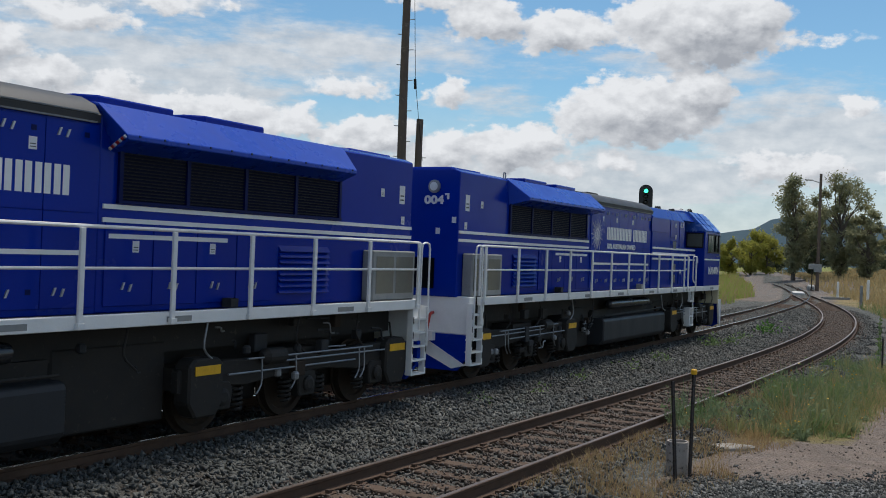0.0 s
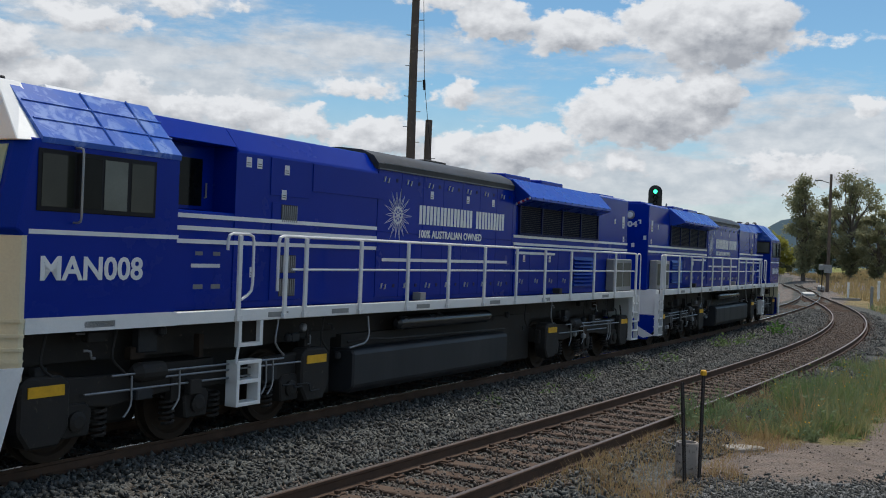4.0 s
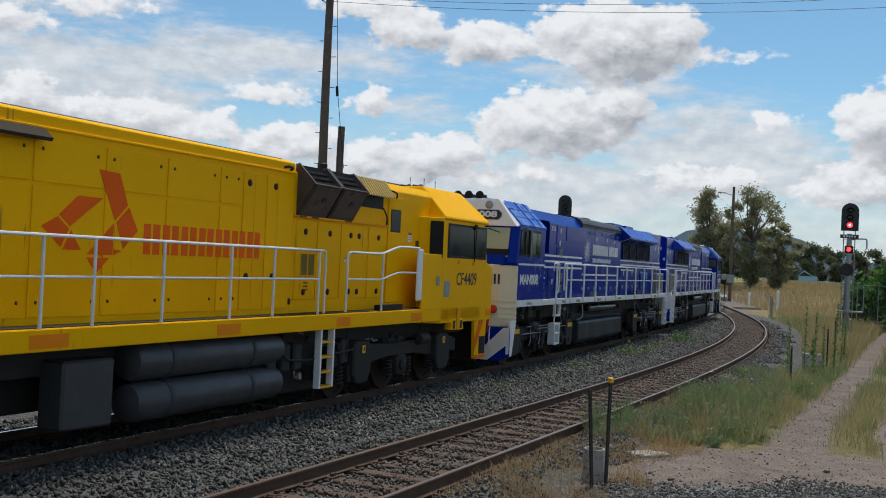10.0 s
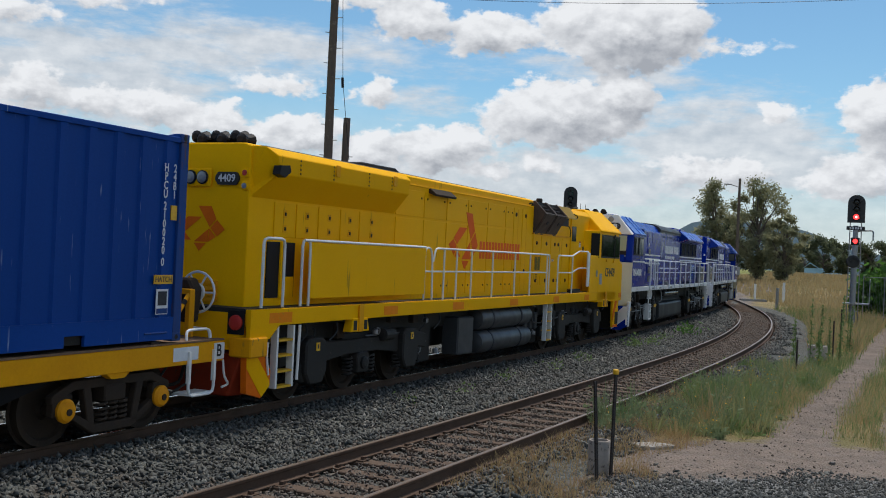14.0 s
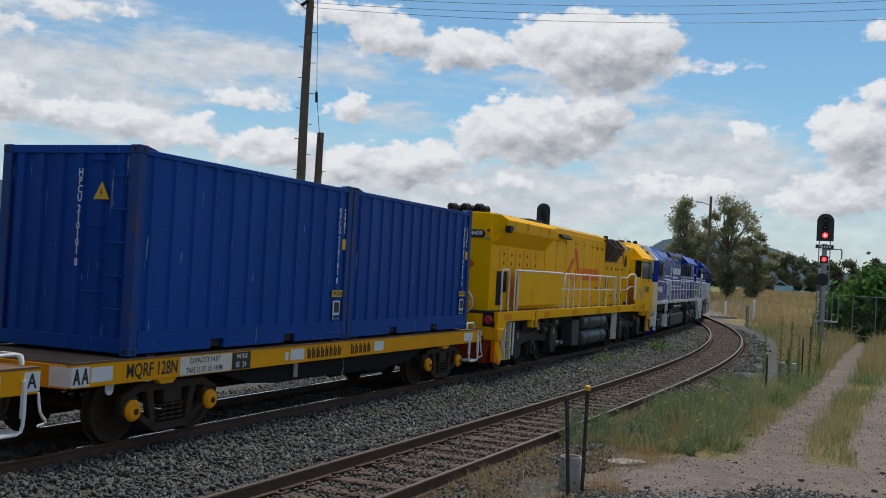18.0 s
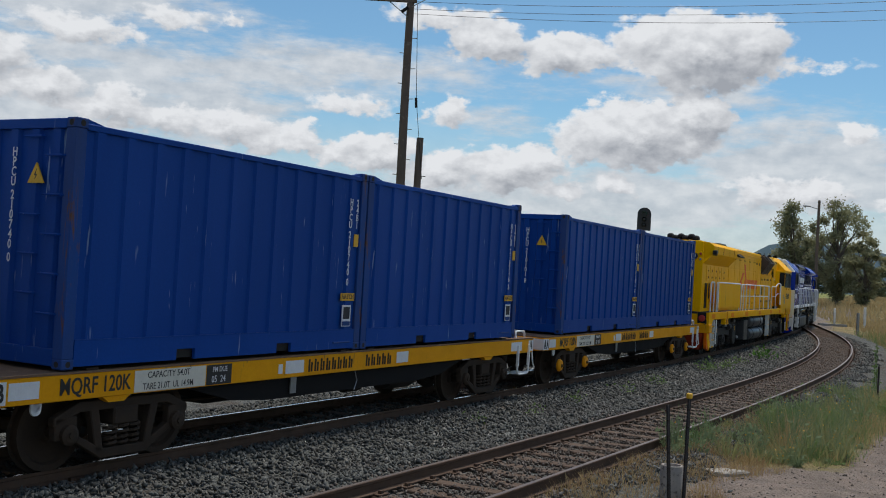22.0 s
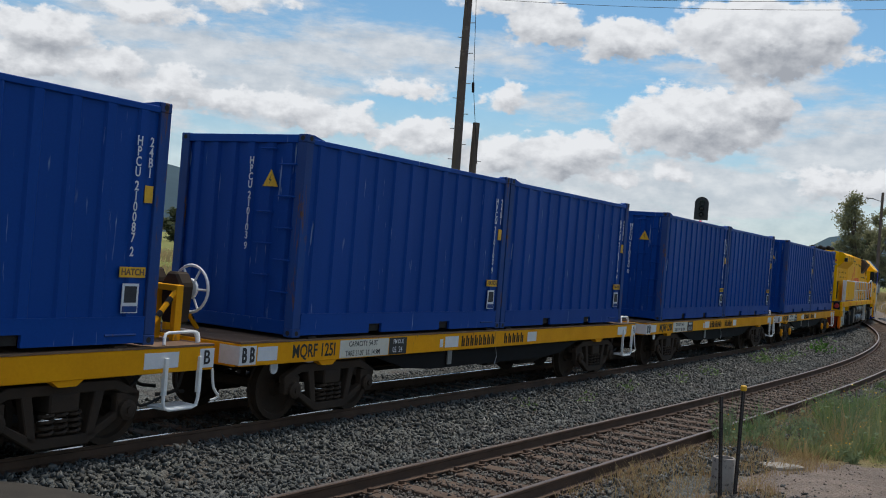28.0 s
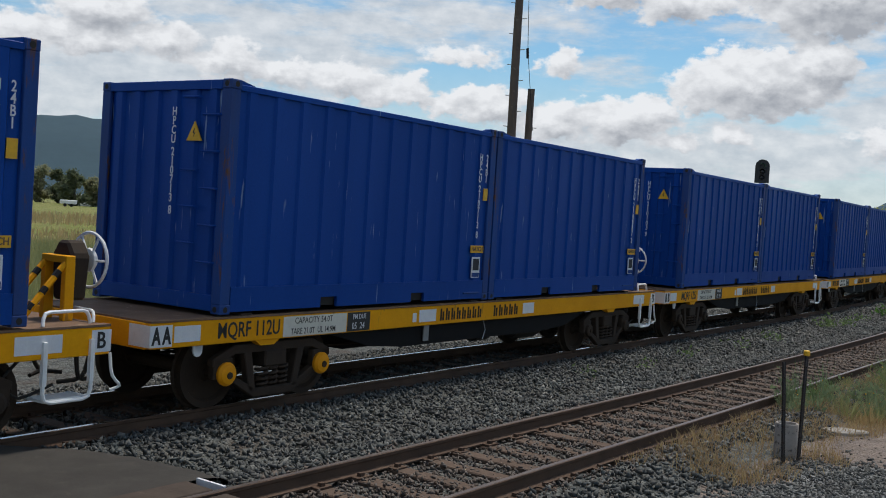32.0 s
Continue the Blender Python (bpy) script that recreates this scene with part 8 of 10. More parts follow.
part("platform", Mesh().box(-0.2, 0.6, -0.75, 0.45, 1.35, 1.42), galv, sig_right)
part("platform_rail", hoop([(-0.1, -0.75, 1.4), (-0.1, -0.75, 2.6), (0.6, -0.75, 2.6), (0.6, -0.75, 1.4)], 0.02, 6), galv, sig_right)

sig_far, hh = colour_light_signal(11.85, 61.0, 6.95, 0.80, "railway signal head behind the train", False)
lamp_unit(sig_far, hh - 1.46, lens_dim, 0.06)
lamp_unit(sig_far, hh - 1.04, lens_dark)
lamp_unit(sig_far, hh - 0.70, lens_dark)
lamp_unit(sig_far, hh - 0.38, lens_dark)
green_vane = part("signal_vane", Mesh().lathe([(0.12, 0.0), (0.11, -0.012), (0.01, -0.02)], (0, 0, 0), "x", 18), lens_green, sig_far, "green light of the signal", at=pose(-0.065, 0, hh - 0.38))
part("vane_back", Mesh().lathe([(0.125, 0.0), (0.125, 0.012)], (0, 0, 0), "x", 18), signal_black, green_vane)


# ---- poles and wires ----
def timber_pole(x, y, z_top, r0, r1, label, lean=(0, 0)):
    g = height_at(x, y)
    t = thing("utility_pole", label, "pole", "timber poles", pose(x, y, g))
    h = z_top - g
    pts = [(lean[0] * f + 0.02 * math.sin(6 * f), lean[1] * f, -0.3 + (h + 0.3) * f) for f in np.linspace(0, 1, 9)]
    part("shaft", Mesh().tube(pts, [r0 + (r1 - r0) * f for f in np.linspace(0, 1, 9)], 12), pole_wood, t, smooth=True)
    return t, h


big_pole, ph = timber_pole(-1.84, 42.0, 13.7, 0.21, 0.15, "tall weathered timber power pole with a cross arm")
for k in range(16):
    z = 3.0 + k * 0.62
    sx = 1 if k % 2 else -1
    part("pole_step", Mesh().tube([(sx * 0.14, -0.06, z), (sx * 0.34, -0.08, z + 0.01)], 0.018, 5), galv, big_pole)
arm = part("cross_arm", Mesh().box(-1.9, 0.25, -0.14, -0.03, ph - 0.32, ph - 0.18), pole_wood, big_pole, "timber cross arm", 0.01)
part("arm_brace", Mesh().tube([(-0.9, -0.1, ph - 0.3), (-0.05, -0.12, ph - 0.95)], 0.02, 5), galv, big_pole)
part("pole_fuse", Mesh().tube([(-0.35, -0.2, ph - 0.75), (-0.1, -0.2, ph - 0.55)], 0.07, 8), black_paint, big_pole)
part("arm_brace", Mesh().tube([(0.7, -0.1, ph - 0.1), (0.05, -0.12, ph - 0.5)], 0.02, 5), galv, big_pole)
for xx in (-1.75, -1.2, -0.6, 0.15):
    part("insulator", Mesh().lathe([(0.03, 0.0), (0.06, 0.05), (0.05, 0.12), (0.02, 0.15)], (xx, -0.08, ph - 0.18), "z", 10), sign_white, arm)
part("down_wire", hoop([(0.28, -0.1, ph - 0.4), (0.46, -0.12, ph - 4.3), (0.86, -0.12, ph - 7.5)], 0.012, 5), black_paint, big_pole)
part("wire_insulator", Mesh().tube([(0.44, -0.12, ph - 4.2), (0.47, -0.12, ph - 4.6)], 0.055, 8), black_paint, big_pole)
stub_pole, sh = timber_pole(-1.14, 42.3, 7.93, 0.17, 0.14, "short cut-off timber pole beside the tall one")
for k in range(6):
    part("pole_step", Mesh().tube([(0.14, -0.06, 3.2 + k * 0.7), (0.3, -0.08, 3.2 + k * 0.7)], 0.016, 5), galv, stub_pole)


def wire(a, b, sag, r=0.009):
    a, b = Vector(a), Vector(b)
    pts = [a.lerp(b, f) - Vector((0, 0, 4 * sag * f * (1 - f))) for f in np.linspace(0, 1, 25)]
    return tagged(part("power_line", Mesh().tube(pts, r, 4), black_paint, None), "thin dark overhead power line", "wire", "overhead power lines")


for a, b, sag in (((-1.7, 42, 13.45), (36.0, 36.0, 16.0), 0.9), ((-1.7, 42, 13.15), (36.0, 35.4, 15.6), 0.95), ((-1.7, 42, 12.95), (36.0, 34.8, 15.0), 1.0), ((-1.7, 42, 13.75), (36.0, 36.6, 16.9), 0.8),
                  ((-3.4, 42, 13.6), (-45.0, 58.0, 20.6), 1.2), ((-2.9, 42, 13.6), (-45.0, 57.4, 21.6), 1.0)):
    wire(a, b, sag)

tree_pole, th = timber_pole(41.0, 112.9, 12.55, 0.20, 0.14, "timber pole with a street lamp before the trees")
part("lamp_arm", Mesh().tube([(0, 0, th - 1.0), (-1.2, -0.4, th - 0.75)], 0.04, 6), galv, tree_pole)
part("lamp_head", Mesh().box(-1.9, -1.1, -0.55, -0.25, th - 0.80, th - 0.66), galv, tree_pole, bevel=0.04)
part("notice_board", Mesh().box(-0.5, 0.35, -0.28, -0.22, 2.1, 3.0), galv, tree_pole, "pale notice board")


# ---- posts, pipe and slab beside the second track ----
def star_picket(x, y, top, label, cap=False, lean=(0.0, 0.0)):
    g = height_at(x, y)
    t = thing("star_picket", label, "post", "steel star pickets", pose(x, y, g, lean[0], lean[1], 12))
    pts = []
    for k in range(3):
        a = 2 * math.pi * k / 3
        for r, da in ((0.027, -0.10), (0.027, 0.10), (0.009, 1.0)):
            pts.append((r * math.cos(a + da), r * math.sin(a + da)))
    part("picket", Mesh().prism(pts, -0.2, top - g, "z"), picket_steel, t)
    if cap:
        part("cap", Mesh().lathe([(0.034, -0.01), (0.042, 0.0), (0.042, 0.05), (0.028, 0.062)], (0, 0, top - g - 0.06), "z", 12), sign_yellow, t, "yellow plastic cap")
    for k in range(5):
        z = (top - g) * (0.2 + 0.16 * k)
        part("picket_notch", Mesh().lathe([(0.020, 0.0), (0.020, 0.02)], (0.0, 0.0, z), "z", 6), bogie_rust, t)
    return t


star_picket(3.408, 13.81, 1.142, "black steel star picket with a yellow cap", True, (0.0, 0.4))
star_picket(3.149, 13.51, 1.01, "rusty black steel star picket beside a concrete pipe", False, (0.0, -3.8))
star_picket(11.5, 26.8, 0.75, "black steel star picket among tall weeds")
star_picket(15.3, 32.85, 1.0, "black steel star picket among tall weeds")
star_picket(15.9, 33.6, 1.35, "rusty steel star picket among tall weeds")
white_concrete = surface("white_concrete", (0.62, 0.60, 0.56), (0.48, 0.46, 0.42), rough=0.9, scale=1.2, fine=20, bump=0.1)
pipe = thing("concrete_pipe", "short upright weathered grey concrete pipe", "pipe", at=pose(3.285, 14.02, height_at(3.285, 14.02)))
part("pipe_wall", Mesh().lathe([(0.152, -0.1), (0.152, 0.425), (0.143, 0.44), (0.12, 0.44), (0.115, 0.425), (0.115, -0.1)], (0, 0, 0), "z", 26), weathered_concrete, pipe, smooth=True)
pipe2 = thing("concrete_pipe", "low grey concrete pipe in the grass", "pipe", at=pose(14.4, 32.0, height_at(14.4, 32.0)))
part("pipe_wall", Mesh().lathe([(0.30, -0.1), (0.30, 0.55), (0.24, 0.56), (0.23, -0.1)], (0, 0, 0), "z", 22), concrete, pipe2, smooth=True)


def rough_block(name, label, x, y, sx, sy, sz, material, seed, turn=0):
    rng = random.Random(seed)
    m = Mesh()
    n = 14
    for z, k in ((-0.06, 1.0), (sz * 0.6, 0.98), (sz, 0.86)):
        m.v += [(sx * k * math.cos(2 * math.pi * i / n) * rng.uniform(0.82, 1.08), sy * k * math.sin(2 * math.pi * i / n) * rng.uniform(0.82, 1.08), z * rng.uniform(0.8, 1.1)) for i in range(n)]
    m.f = [(j * n + k, j * n + (k + 1) % n, (j + 1) * n + (k + 1) % n, (j + 1) * n + k) for j in range(2) for k in range(n)] + [tuple(reversed(range(n))), tuple(range(2 * n, 3 * n))]
    ob = part(name, m, material, None, at=pose(x, y, height_at(x, y), 0, 0, turn))
    return tagged(ob, label, "stone")


pale_stone = surface("pale_stone", (0.36, 0.33, 0.29), (0.22, 0.20, 0.17), rough=0.9, scale=4, fine=20, bump=0.4)
rough_block("stone_slab", "flat pale stone slab lying in the dirt", 4.56, 15.95, 0.42, 0.17, 0.07, pale_stone, 3, 10)
rough_block("white_stone", "white stone lying on the ballast", 9.6, 26.6, 0.16, 0.1, 0.1, pale_stone, 8)
for k, (x, y) in enumerate(((6.0, 14.2), (7.1, 15.1), (5.2, 13.6), (8.0, 14.6), (6.6, 13.2), (9.0, 16.2))):
    rough_block("loose_stone", "dark loose stone on the dirt track", x, y, 0.05, 0.04, 0.04, surface("dark_stone", (0.07, 0.065, 0.06)) if k == 0 else bpy.data.materials["dark_stone"], 20 + k)


# ---- line-side posts and point gear by the junction ----
def marker_post(x, y, h, material, label):
    t = thing("marker_post", label, "post", "line-side marker posts", pose(x, y, height_at(x, y)))
    part("post", Mesh().box(-0.09, 0.09, -0.07, 0.07, -0.2, h), material, t, bevel=0.02)
    return t


marker_post(33.1, 80.2, 1.85, white_paint, "leaning white line-side post")
marker_post(29.7, 73.1, 1.55, galv, "grey steel line-side post")
marker_post(36.2, 94.4, 1.4, white_paint, "plain white line-side post in dry grass")
marker_post(62.8, 186.2, 1.7, white_paint, "white line-side post far along the siding")
marker_post(65.5, 186.0, 1.7, white_paint, "white line-side post far along the siding")
timber = tagged(part("fallen_timber", Mesh().box(-1.3, 1.3, -0.13, 0.13, 0.0, 0.2), galv, None, at=pose(33.6, 88.0, height_at(33.6, 88.0), 0, 0, 12)), "bleached timber lying in dry grass", "timber")
gear = thing("point_machine", "grey point machine beside the junction", "point machine", at=along(MAIN, 108, 2.2, -0.25))
part("case", Mesh().box(-0.6, 0.6, -0.35, 0.35, 0.0, 0.5), galv, gear, bevel=0.05)
part("cover", Mesh().box(-0.45, 0.45, -0.3, 0.3, 0.5, 0.62), white_paint, gear, bevel=0.03)
part("rod", Mesh().tube([(0.1, 0.2, 0.15), (0.1, 1.6, 0.12)], 0.03, 6), under_black, gear)
stand = thing("point_indicator", "thin post with a small grey box by the points", "indicator", at=pose(40.4, 112.9, height_at(40.4, 112.9)))
part("post", Mesh().tube([(0, 0, -0.2), (0, 0, 2.6)], 0.06, 8), under_black, stand)
part("box", Mesh().box(-0.35, 0.35, -0.2, 0.2, 2.4, 3.0), galv, stand, bevel=0.04)
stop = thing("track_stop", "low black steel stop at the end of the siding", "buffer stop", at=along(SIDING, 104, 0.0, -0.2))
part("beam", Mesh().box(-0.25, 0.25, -0.9, 0.9, 0.8, 1.3), under_black, stop, bevel=0.03)
for y in (-0.6, 0.6):
    part("upright", Mesh().box(-0.12, 0.12, y - 0.12, y + 0.12, 0.0, 0.85), under_black, stop)
crossing_panel = tagged(part("concrete_slab", swept(MAIN, 87, 93, -0.05, [(-0.5, -0.2), (0.5, -0.2), (0.5, -0.02), (-0.5, -0.02)]), white_concrete, None), "pale concrete panel between the rails at the junction", "slab")
for off in (-0.7525, 0.7525):
    rail(siding_track, SIDING, 0, 103, off, rail_head)


# ---- trees ----

def leaf_material(name, a, b):
    m = surface(name, a, b, rough=0.6, scale=0.9, fine=9, bump=0.0, spec=0.3)
    return translucent(m, 0.55)


gum_leaf = leaf_material("gum_leaf", (0.25, 0.26, 0.15), (0.35, 0.33, 0.20))
dark_leaf = leaf_material("dark_leaf", (0.10, 0.125, 0.07), (0.165, 0.18, 0.10))
olive_leaf = leaf_material("olive_leaf", (0.30, 0.30, 0.06), (0.42, 0.39, 0.09))
vine_leaf = leaf_material("vine_leaf", (0.055, 0.14, 0.025), (0.11, 0.22, 0.045))
bark = surface("bark", (0.14, 0.115, 0.095), (0.075, 0.06, 0.05), rough=0.9, scale=2.0, bump=0.4)


def flakes(centres, sizes, rng, stretch=(1.0, 0.45)):
    """Small bent leaf sprays: two triangles each, turned at random."""
    n = len(centres)
    u = rng.normal(size=(n, 3))
    u /= np.linalg.norm(u, axis=1, keepdims=True)
    w = np.cross(u, rng.normal(size=(n, 3)))
    w /= np.linalg.norm(w, axis=1, keepdims=True) + 1e-9
    a, b = u * sizes[:, None] * stretch[0], w * sizes[:, None] * stretch[1]
    v = np.stack([centres - a, centres + b, centres + a, centres - b], 1).reshape(-1, 3)
    return v, np.arange(4 * n).reshape(n, 4)


def poly_mesh(name, verts, faces, material):
    """A mesh from arrays, for large numbers of alike faces."""
    me = bpy.data.meshes.new(name)
    k = faces.shape[1]
    me.vertices.add(len(verts))
    me.vertices.foreach_set("co", np.ascontiguousarray(verts, dtype=np.float32).ravel())
    me.loops.add(faces.size)
    me.loops.foreach_set("vertex_index", faces.astype(np.int32).ravel())
    me.polygons.add(len(faces))
    me.polygons.foreach_set("loop_start", np.arange(0, faces.size, k, dtype=np.int32))
    me.update(calc_edges=True)
    me.materials.append(material)
    return me


def tree(name, label, x, y, height, clumps, leaf, seed, leaf_size=0.4, per=420, trunk_r=0.35, group=""):
    """A trunk with limbs to each clump; clumps: (dx, dy, z, radius across, radius up) as shares of the height."""
    g = height_at(x, y)
    rng = np.random.default_rng(seed)
    t = thing(name, label, "tree", group, pose(x, y, g))
    part("trunk", Mesh().tube([(0, 0, -0.3), (0.1, 0.05, height * 0.18), (0.0, -0.1, height * 0.36), (0.15, 0.0, height * 0.52)], [trunk_r, trunk_r * 0.8, trunk_r * 0.6, trunk_r * 0.35], 9), bark, t, smooth=True)
    pts, sizes = [], []
    for dx, dy, z, ra, ru in clumps:
        c = np.array([dx, dy, z]) * height
        base = np.array([0, 0, height * min(0.5, z * 0.6)])
        midp = (base + c) / 2 + rng.normal(scale=0.03 * height, size=3)
        part("limb", Mesh().tube([base, midp, c], [trunk_r * 0.4, trunk_r * 0.25, trunk_r * 0.08], 6), bark, t)
        # several small tufts make one clump, so that the sky shows between them
        tufts = rng.normal(size=(9, 3))
        tufts *= (rng.uniform(0.25, 1.0, 9) / np.linalg.norm(tufts, axis=1))[:, None]
        for tf in tufts:
            n = int(per / 9 * rng.uniform(0.6, 1.4))
            q = rng.normal(size=(n, 3)) * 0.30
            pts.append(c + (tf * 0.8 + q) * np.array([ra, ra, ru]) * height)
            sizes.append(rng.uniform(0.5, 1.2, n) * leaf_size)
    v, f = flakes(np.concatenate(pts), np.concatenate(sizes), rng)
    part("crown", poly_mesh("crown", v, f, leaf), leaf, t)
    return t


def polar(bearing, rng_):
    return rng_ * math.sin(radians(bearing)), rng_ * math.cos(radians(bearing))


def crown(n, seed, z0=0.45, z1=0.95, wide=0.3, r=0.13):
    rg = random.Random(seed)
    out = []
    for i in range(n):
        z = z0 + (z1 - z0) * (i + 0.5) / n
        k = wide * math.sin(math.pi * min(1, max(0.15, (z1 - z + 0.12) / (z1 - z0 + 0.12)))) 
        out.append((rg.uniform(-k, k), rg.uniform(-k, k), z, r * rg.uniform(0.75, 1.25), r * rg.uniform(0.6, 1.0)))
    return out


for name, label, brg, dist, height, wide, seed, leaf, n in (
        ("gum_tree", "tall gum tree with an open grey-green crown", 18.75, 150, 14.5, 0.14, 4, gum_leaf, 17),
        ("gum_tree", "broad tall gum tree with gaps in its crown", 21.0, 150, 14.4, 0.24, 5, gum_leaf, 26),
        ("gum_tree", "lower gum tree with brownish drooping foliage", 22.35, 146, 9.5, 0.26, 6, gum_leaf, 18),
        ("gum_tree", "dark gum tree low behind the pole", 19.8, 160, 10.0, 0.30, 7, dark_leaf, 20)):
    x, y = polar(brg, dist)
    tree(name, label, x, y, height, crown(n + 10, seed, 0.07 if height < 12 else 0.10, 0.95, wide, 0.088), leaf, seed, 0.22, 380, 0.32, "gum trees by the line")
for i, (brg, dist, height, leaf) in enumerate(((24.3, 235, 8.8, dark_leaf), (25.2, 250, 8.6, dark_leaf), (23.4, 260, 8.0, dark_leaf), (26.6, 240, 8.0, dark_leaf), (27.8, 230, 8.4, dark_leaf), (29.0, 240, 7.5, dark_leaf), (22.6, 270, 7.5, dark_leaf), (30.5, 230, 8.0, dark_leaf), (15.2, 225, 5.6, dark_leaf), (16.5, 230, 7.0, gum_leaf), (17.4, 222, 6.2, dark_leaf), (18.2, 228, 5.4, dark_leaf), (19.6, 230, 5.0, dark_leaf))):
    x, y = polar(brg, dist)
    tree("far_tree", "dark rounded tree in the distance", x, y, height, crown(16, 40 + i, 0.08, 0.9, 0.50, 0.15), leaf, 40 + i, 0.36, 420, 0.25, "distant trees")
for i, (brg, dist, height) in enumerate(((15.6, 180, 6.0), (16.6, 175, 7.5), (17.4, 178, 6.4), (14.4, 185, 5.8))):
    x, y = polar(brg, dist)
    tree("wattle_tree", "yellow-green bushy tree beside the railway line", x, y, height, crown(18, 60 + i, 0.08, 0.92, 0.40, 0.15), olive_leaf, 60 + i, 0.24, 300, 0.2, "bushy trees beside the line")
for i, (brg, dist, height, leaf) in enumerate(((-25.6, 230, 7.5, dark_leaf), (-24.6, 235, 6.5, gum_leaf), (-27.3, 260, 9.0, gum_leaf), (-26.4, 262, 8.0, dark_leaf), (-28.6, 255, 9.5, dark_leaf), (-23.4, 250, 10.5, olive_leaf), (-22.2, 255, 9.0, dark_leaf), (-20.6, 260, 9.5, dark_leaf), (-18.9, 262, 9.0, gum_leaf), (-17.4, 262, 9.0, dark_leaf))):
    x, y = polar(brg, dist)
    tree("far_tree", "rounded tree at the edge of the far field", x, y, height, crown(14, 80 + i, 0.08, 0.9, 0.46, 0.16), leaf, 80 + i, 0.40, 340, 0.25, "distant trees")


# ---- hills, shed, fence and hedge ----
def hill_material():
    # the blue of distant haze is mixed into the woods' base colour
    m = surface("hazy_hill", (0.045, 0.075, 0.095), (0.055, 0.088, 0.105), rough=0.95, scale=0.004, fine=0.05, bump=0.0, spec=0.1)
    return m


def ridge(name, label, dist, profile, seed):
    rg = random.Random(seed)
    m = Mesh()
    bs = np.linspace(profile[0][0], profile[-1][0], 160)
    els = np.interp(bs, [p[0] for p in profile], [p[1] for p in profile])
    for b, e in zip(bs, els):
        x, y = polar(b, dist)
        z = EYE + dist * math.tan(radians(e)) + rg.uniform(-1.5, 1.5) + 3 * math.sin(b * 0.9)
        x2, y2 = polar(b, dist * 0.80)
        x3, y3 = polar(b, dist * 1.3)
        m.v += [(x2, y2, -3), ((x + x2) / 2, (y + y2) / 2, z * 0.55), (x, y, z), (x3, y3, -3)]
    m.f = [(i * 4 + k, i * 4 + k + 1, (i + 1) * 4 + k + 1, (i + 1) * 4 + k) for i in range(len(bs) - 1) for k in range(3)]
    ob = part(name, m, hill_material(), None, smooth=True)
    return tagged(ob, label, "hill", kind="structure")


ridge("hills", "wooded hills on the horizon, blue haze put into their colour", 1500, [(-75, 1.5), (-50, 2.6), (-35, 3.4), (-27.5, 3.75), (-24, 3.9), (-18.5, 3.5), (-10, 2.6), (0, 1.7), (8, 1.4), (14, 1.25), (16.5, 1.65), (17.2, 2.03), (17.85, 2.45), (18.7, 2.7), (20.5, 2.5), (22.3, 2.15), (23.36, 1.98), (23.9, 1.8), (25.2, 1.35), (27, 1.1), (34, 0.9), (60, 1.2)], 5)
shed = thing("farm_shed", "low pale blue farm shed beyond the field", "shed", at=pose(*polar(24.2, 215), height_at(*polar(24.2, 215)), 0, 0, -24))
pale_blue = surface("pale_blue", (0.36, 0.60, 0.74), (0.30, 0.52, 0.66), rough=0.6, scale=0.5, bump=0.02)
part("wall", Mesh().box(-3.0, 0.5, 0, 8, -1.0, 1.6), pale_blue, shed)
part("roof", Mesh().prism([(-3.3, 1.5), (-2.0, 2.7), (0.8, 1.0), (0.8, 0.9), (-2.0, 2.5)], -0.4, 8.4, "y"), pale_blue, shed)
part("lean_to", Mesh().box(0.6, 3.9, 1.0, 7, -1.0, 0.75), pale_blue, shed)
shed_2 = thing("farm_shed", "pale blue farm shed behind the trees", "shed", at=pose(*polar(18.75, 205), height_at(*polar(18.75, 205)), 0, 0, -19))
part("wall", Mesh().box(-1.9, 2.3, 0, 5, -1.0, 1.1), pale_blue, shed_2)
part("roof", Mesh().prism([(-2.1, 0.95), (-0.2, 1.75), (2.5, 1.0)], -0.3, 5.3, "y"), pale_blue, shed_2)
shed_l = thing("farm_shed", "low white farm building across the field", "shed", at=pose(*polar(-24.9, 240), height_at(*polar(-24.9, 240)), 0, 0, 25))
part("wall", Mesh().box(-3.0, 3.0, 0, 5, -1.0, 1.6), white_paint, shed_l)
part("roof", Mesh().prism([(-0.3, 1.5), (5.3, 1.5), (2.5, 2.5)], -3.2, 3.2, "x"), galv, shed_l)
car = thing("farm_trailer", "small pale farm trailer in the far field", "trailer", at=pose(*polar(-25.9, 215), height_at(*polar(-25.9, 215)), 0, 0, 25))
part("body", Mesh().box(-1.6, 1.6, -0.8, 0.8, 0.5, 1.3), sign_white, car, bevel=0.1)
for dx in (-0.6, 0.6):
    part("wheel", Mesh().lathe([(0.3, -0.1), (0.32, 0.0), (0.3, 0.1)], (dx, -0.8, 0.3), "y", 14), black_paint, car)

fence = thing("yard_fence", "grey steel mesh fence overgrown with vines", "fence", at=pose(0, 0, 0))
fence_line = [(26.3, 64.0), (27.3, 62.5), (28.4, 61.0), (29.6, 59.5), (31.0, 58.0), (33.0, 56.0)]
fpts = [polar(b, d) for b, d in fence_line]
for x, y in fpts:
    part("fence_post", Mesh().tube([(x, y, -0.5), (x, y, 2.45)], 0.03, 8), galv, fence)
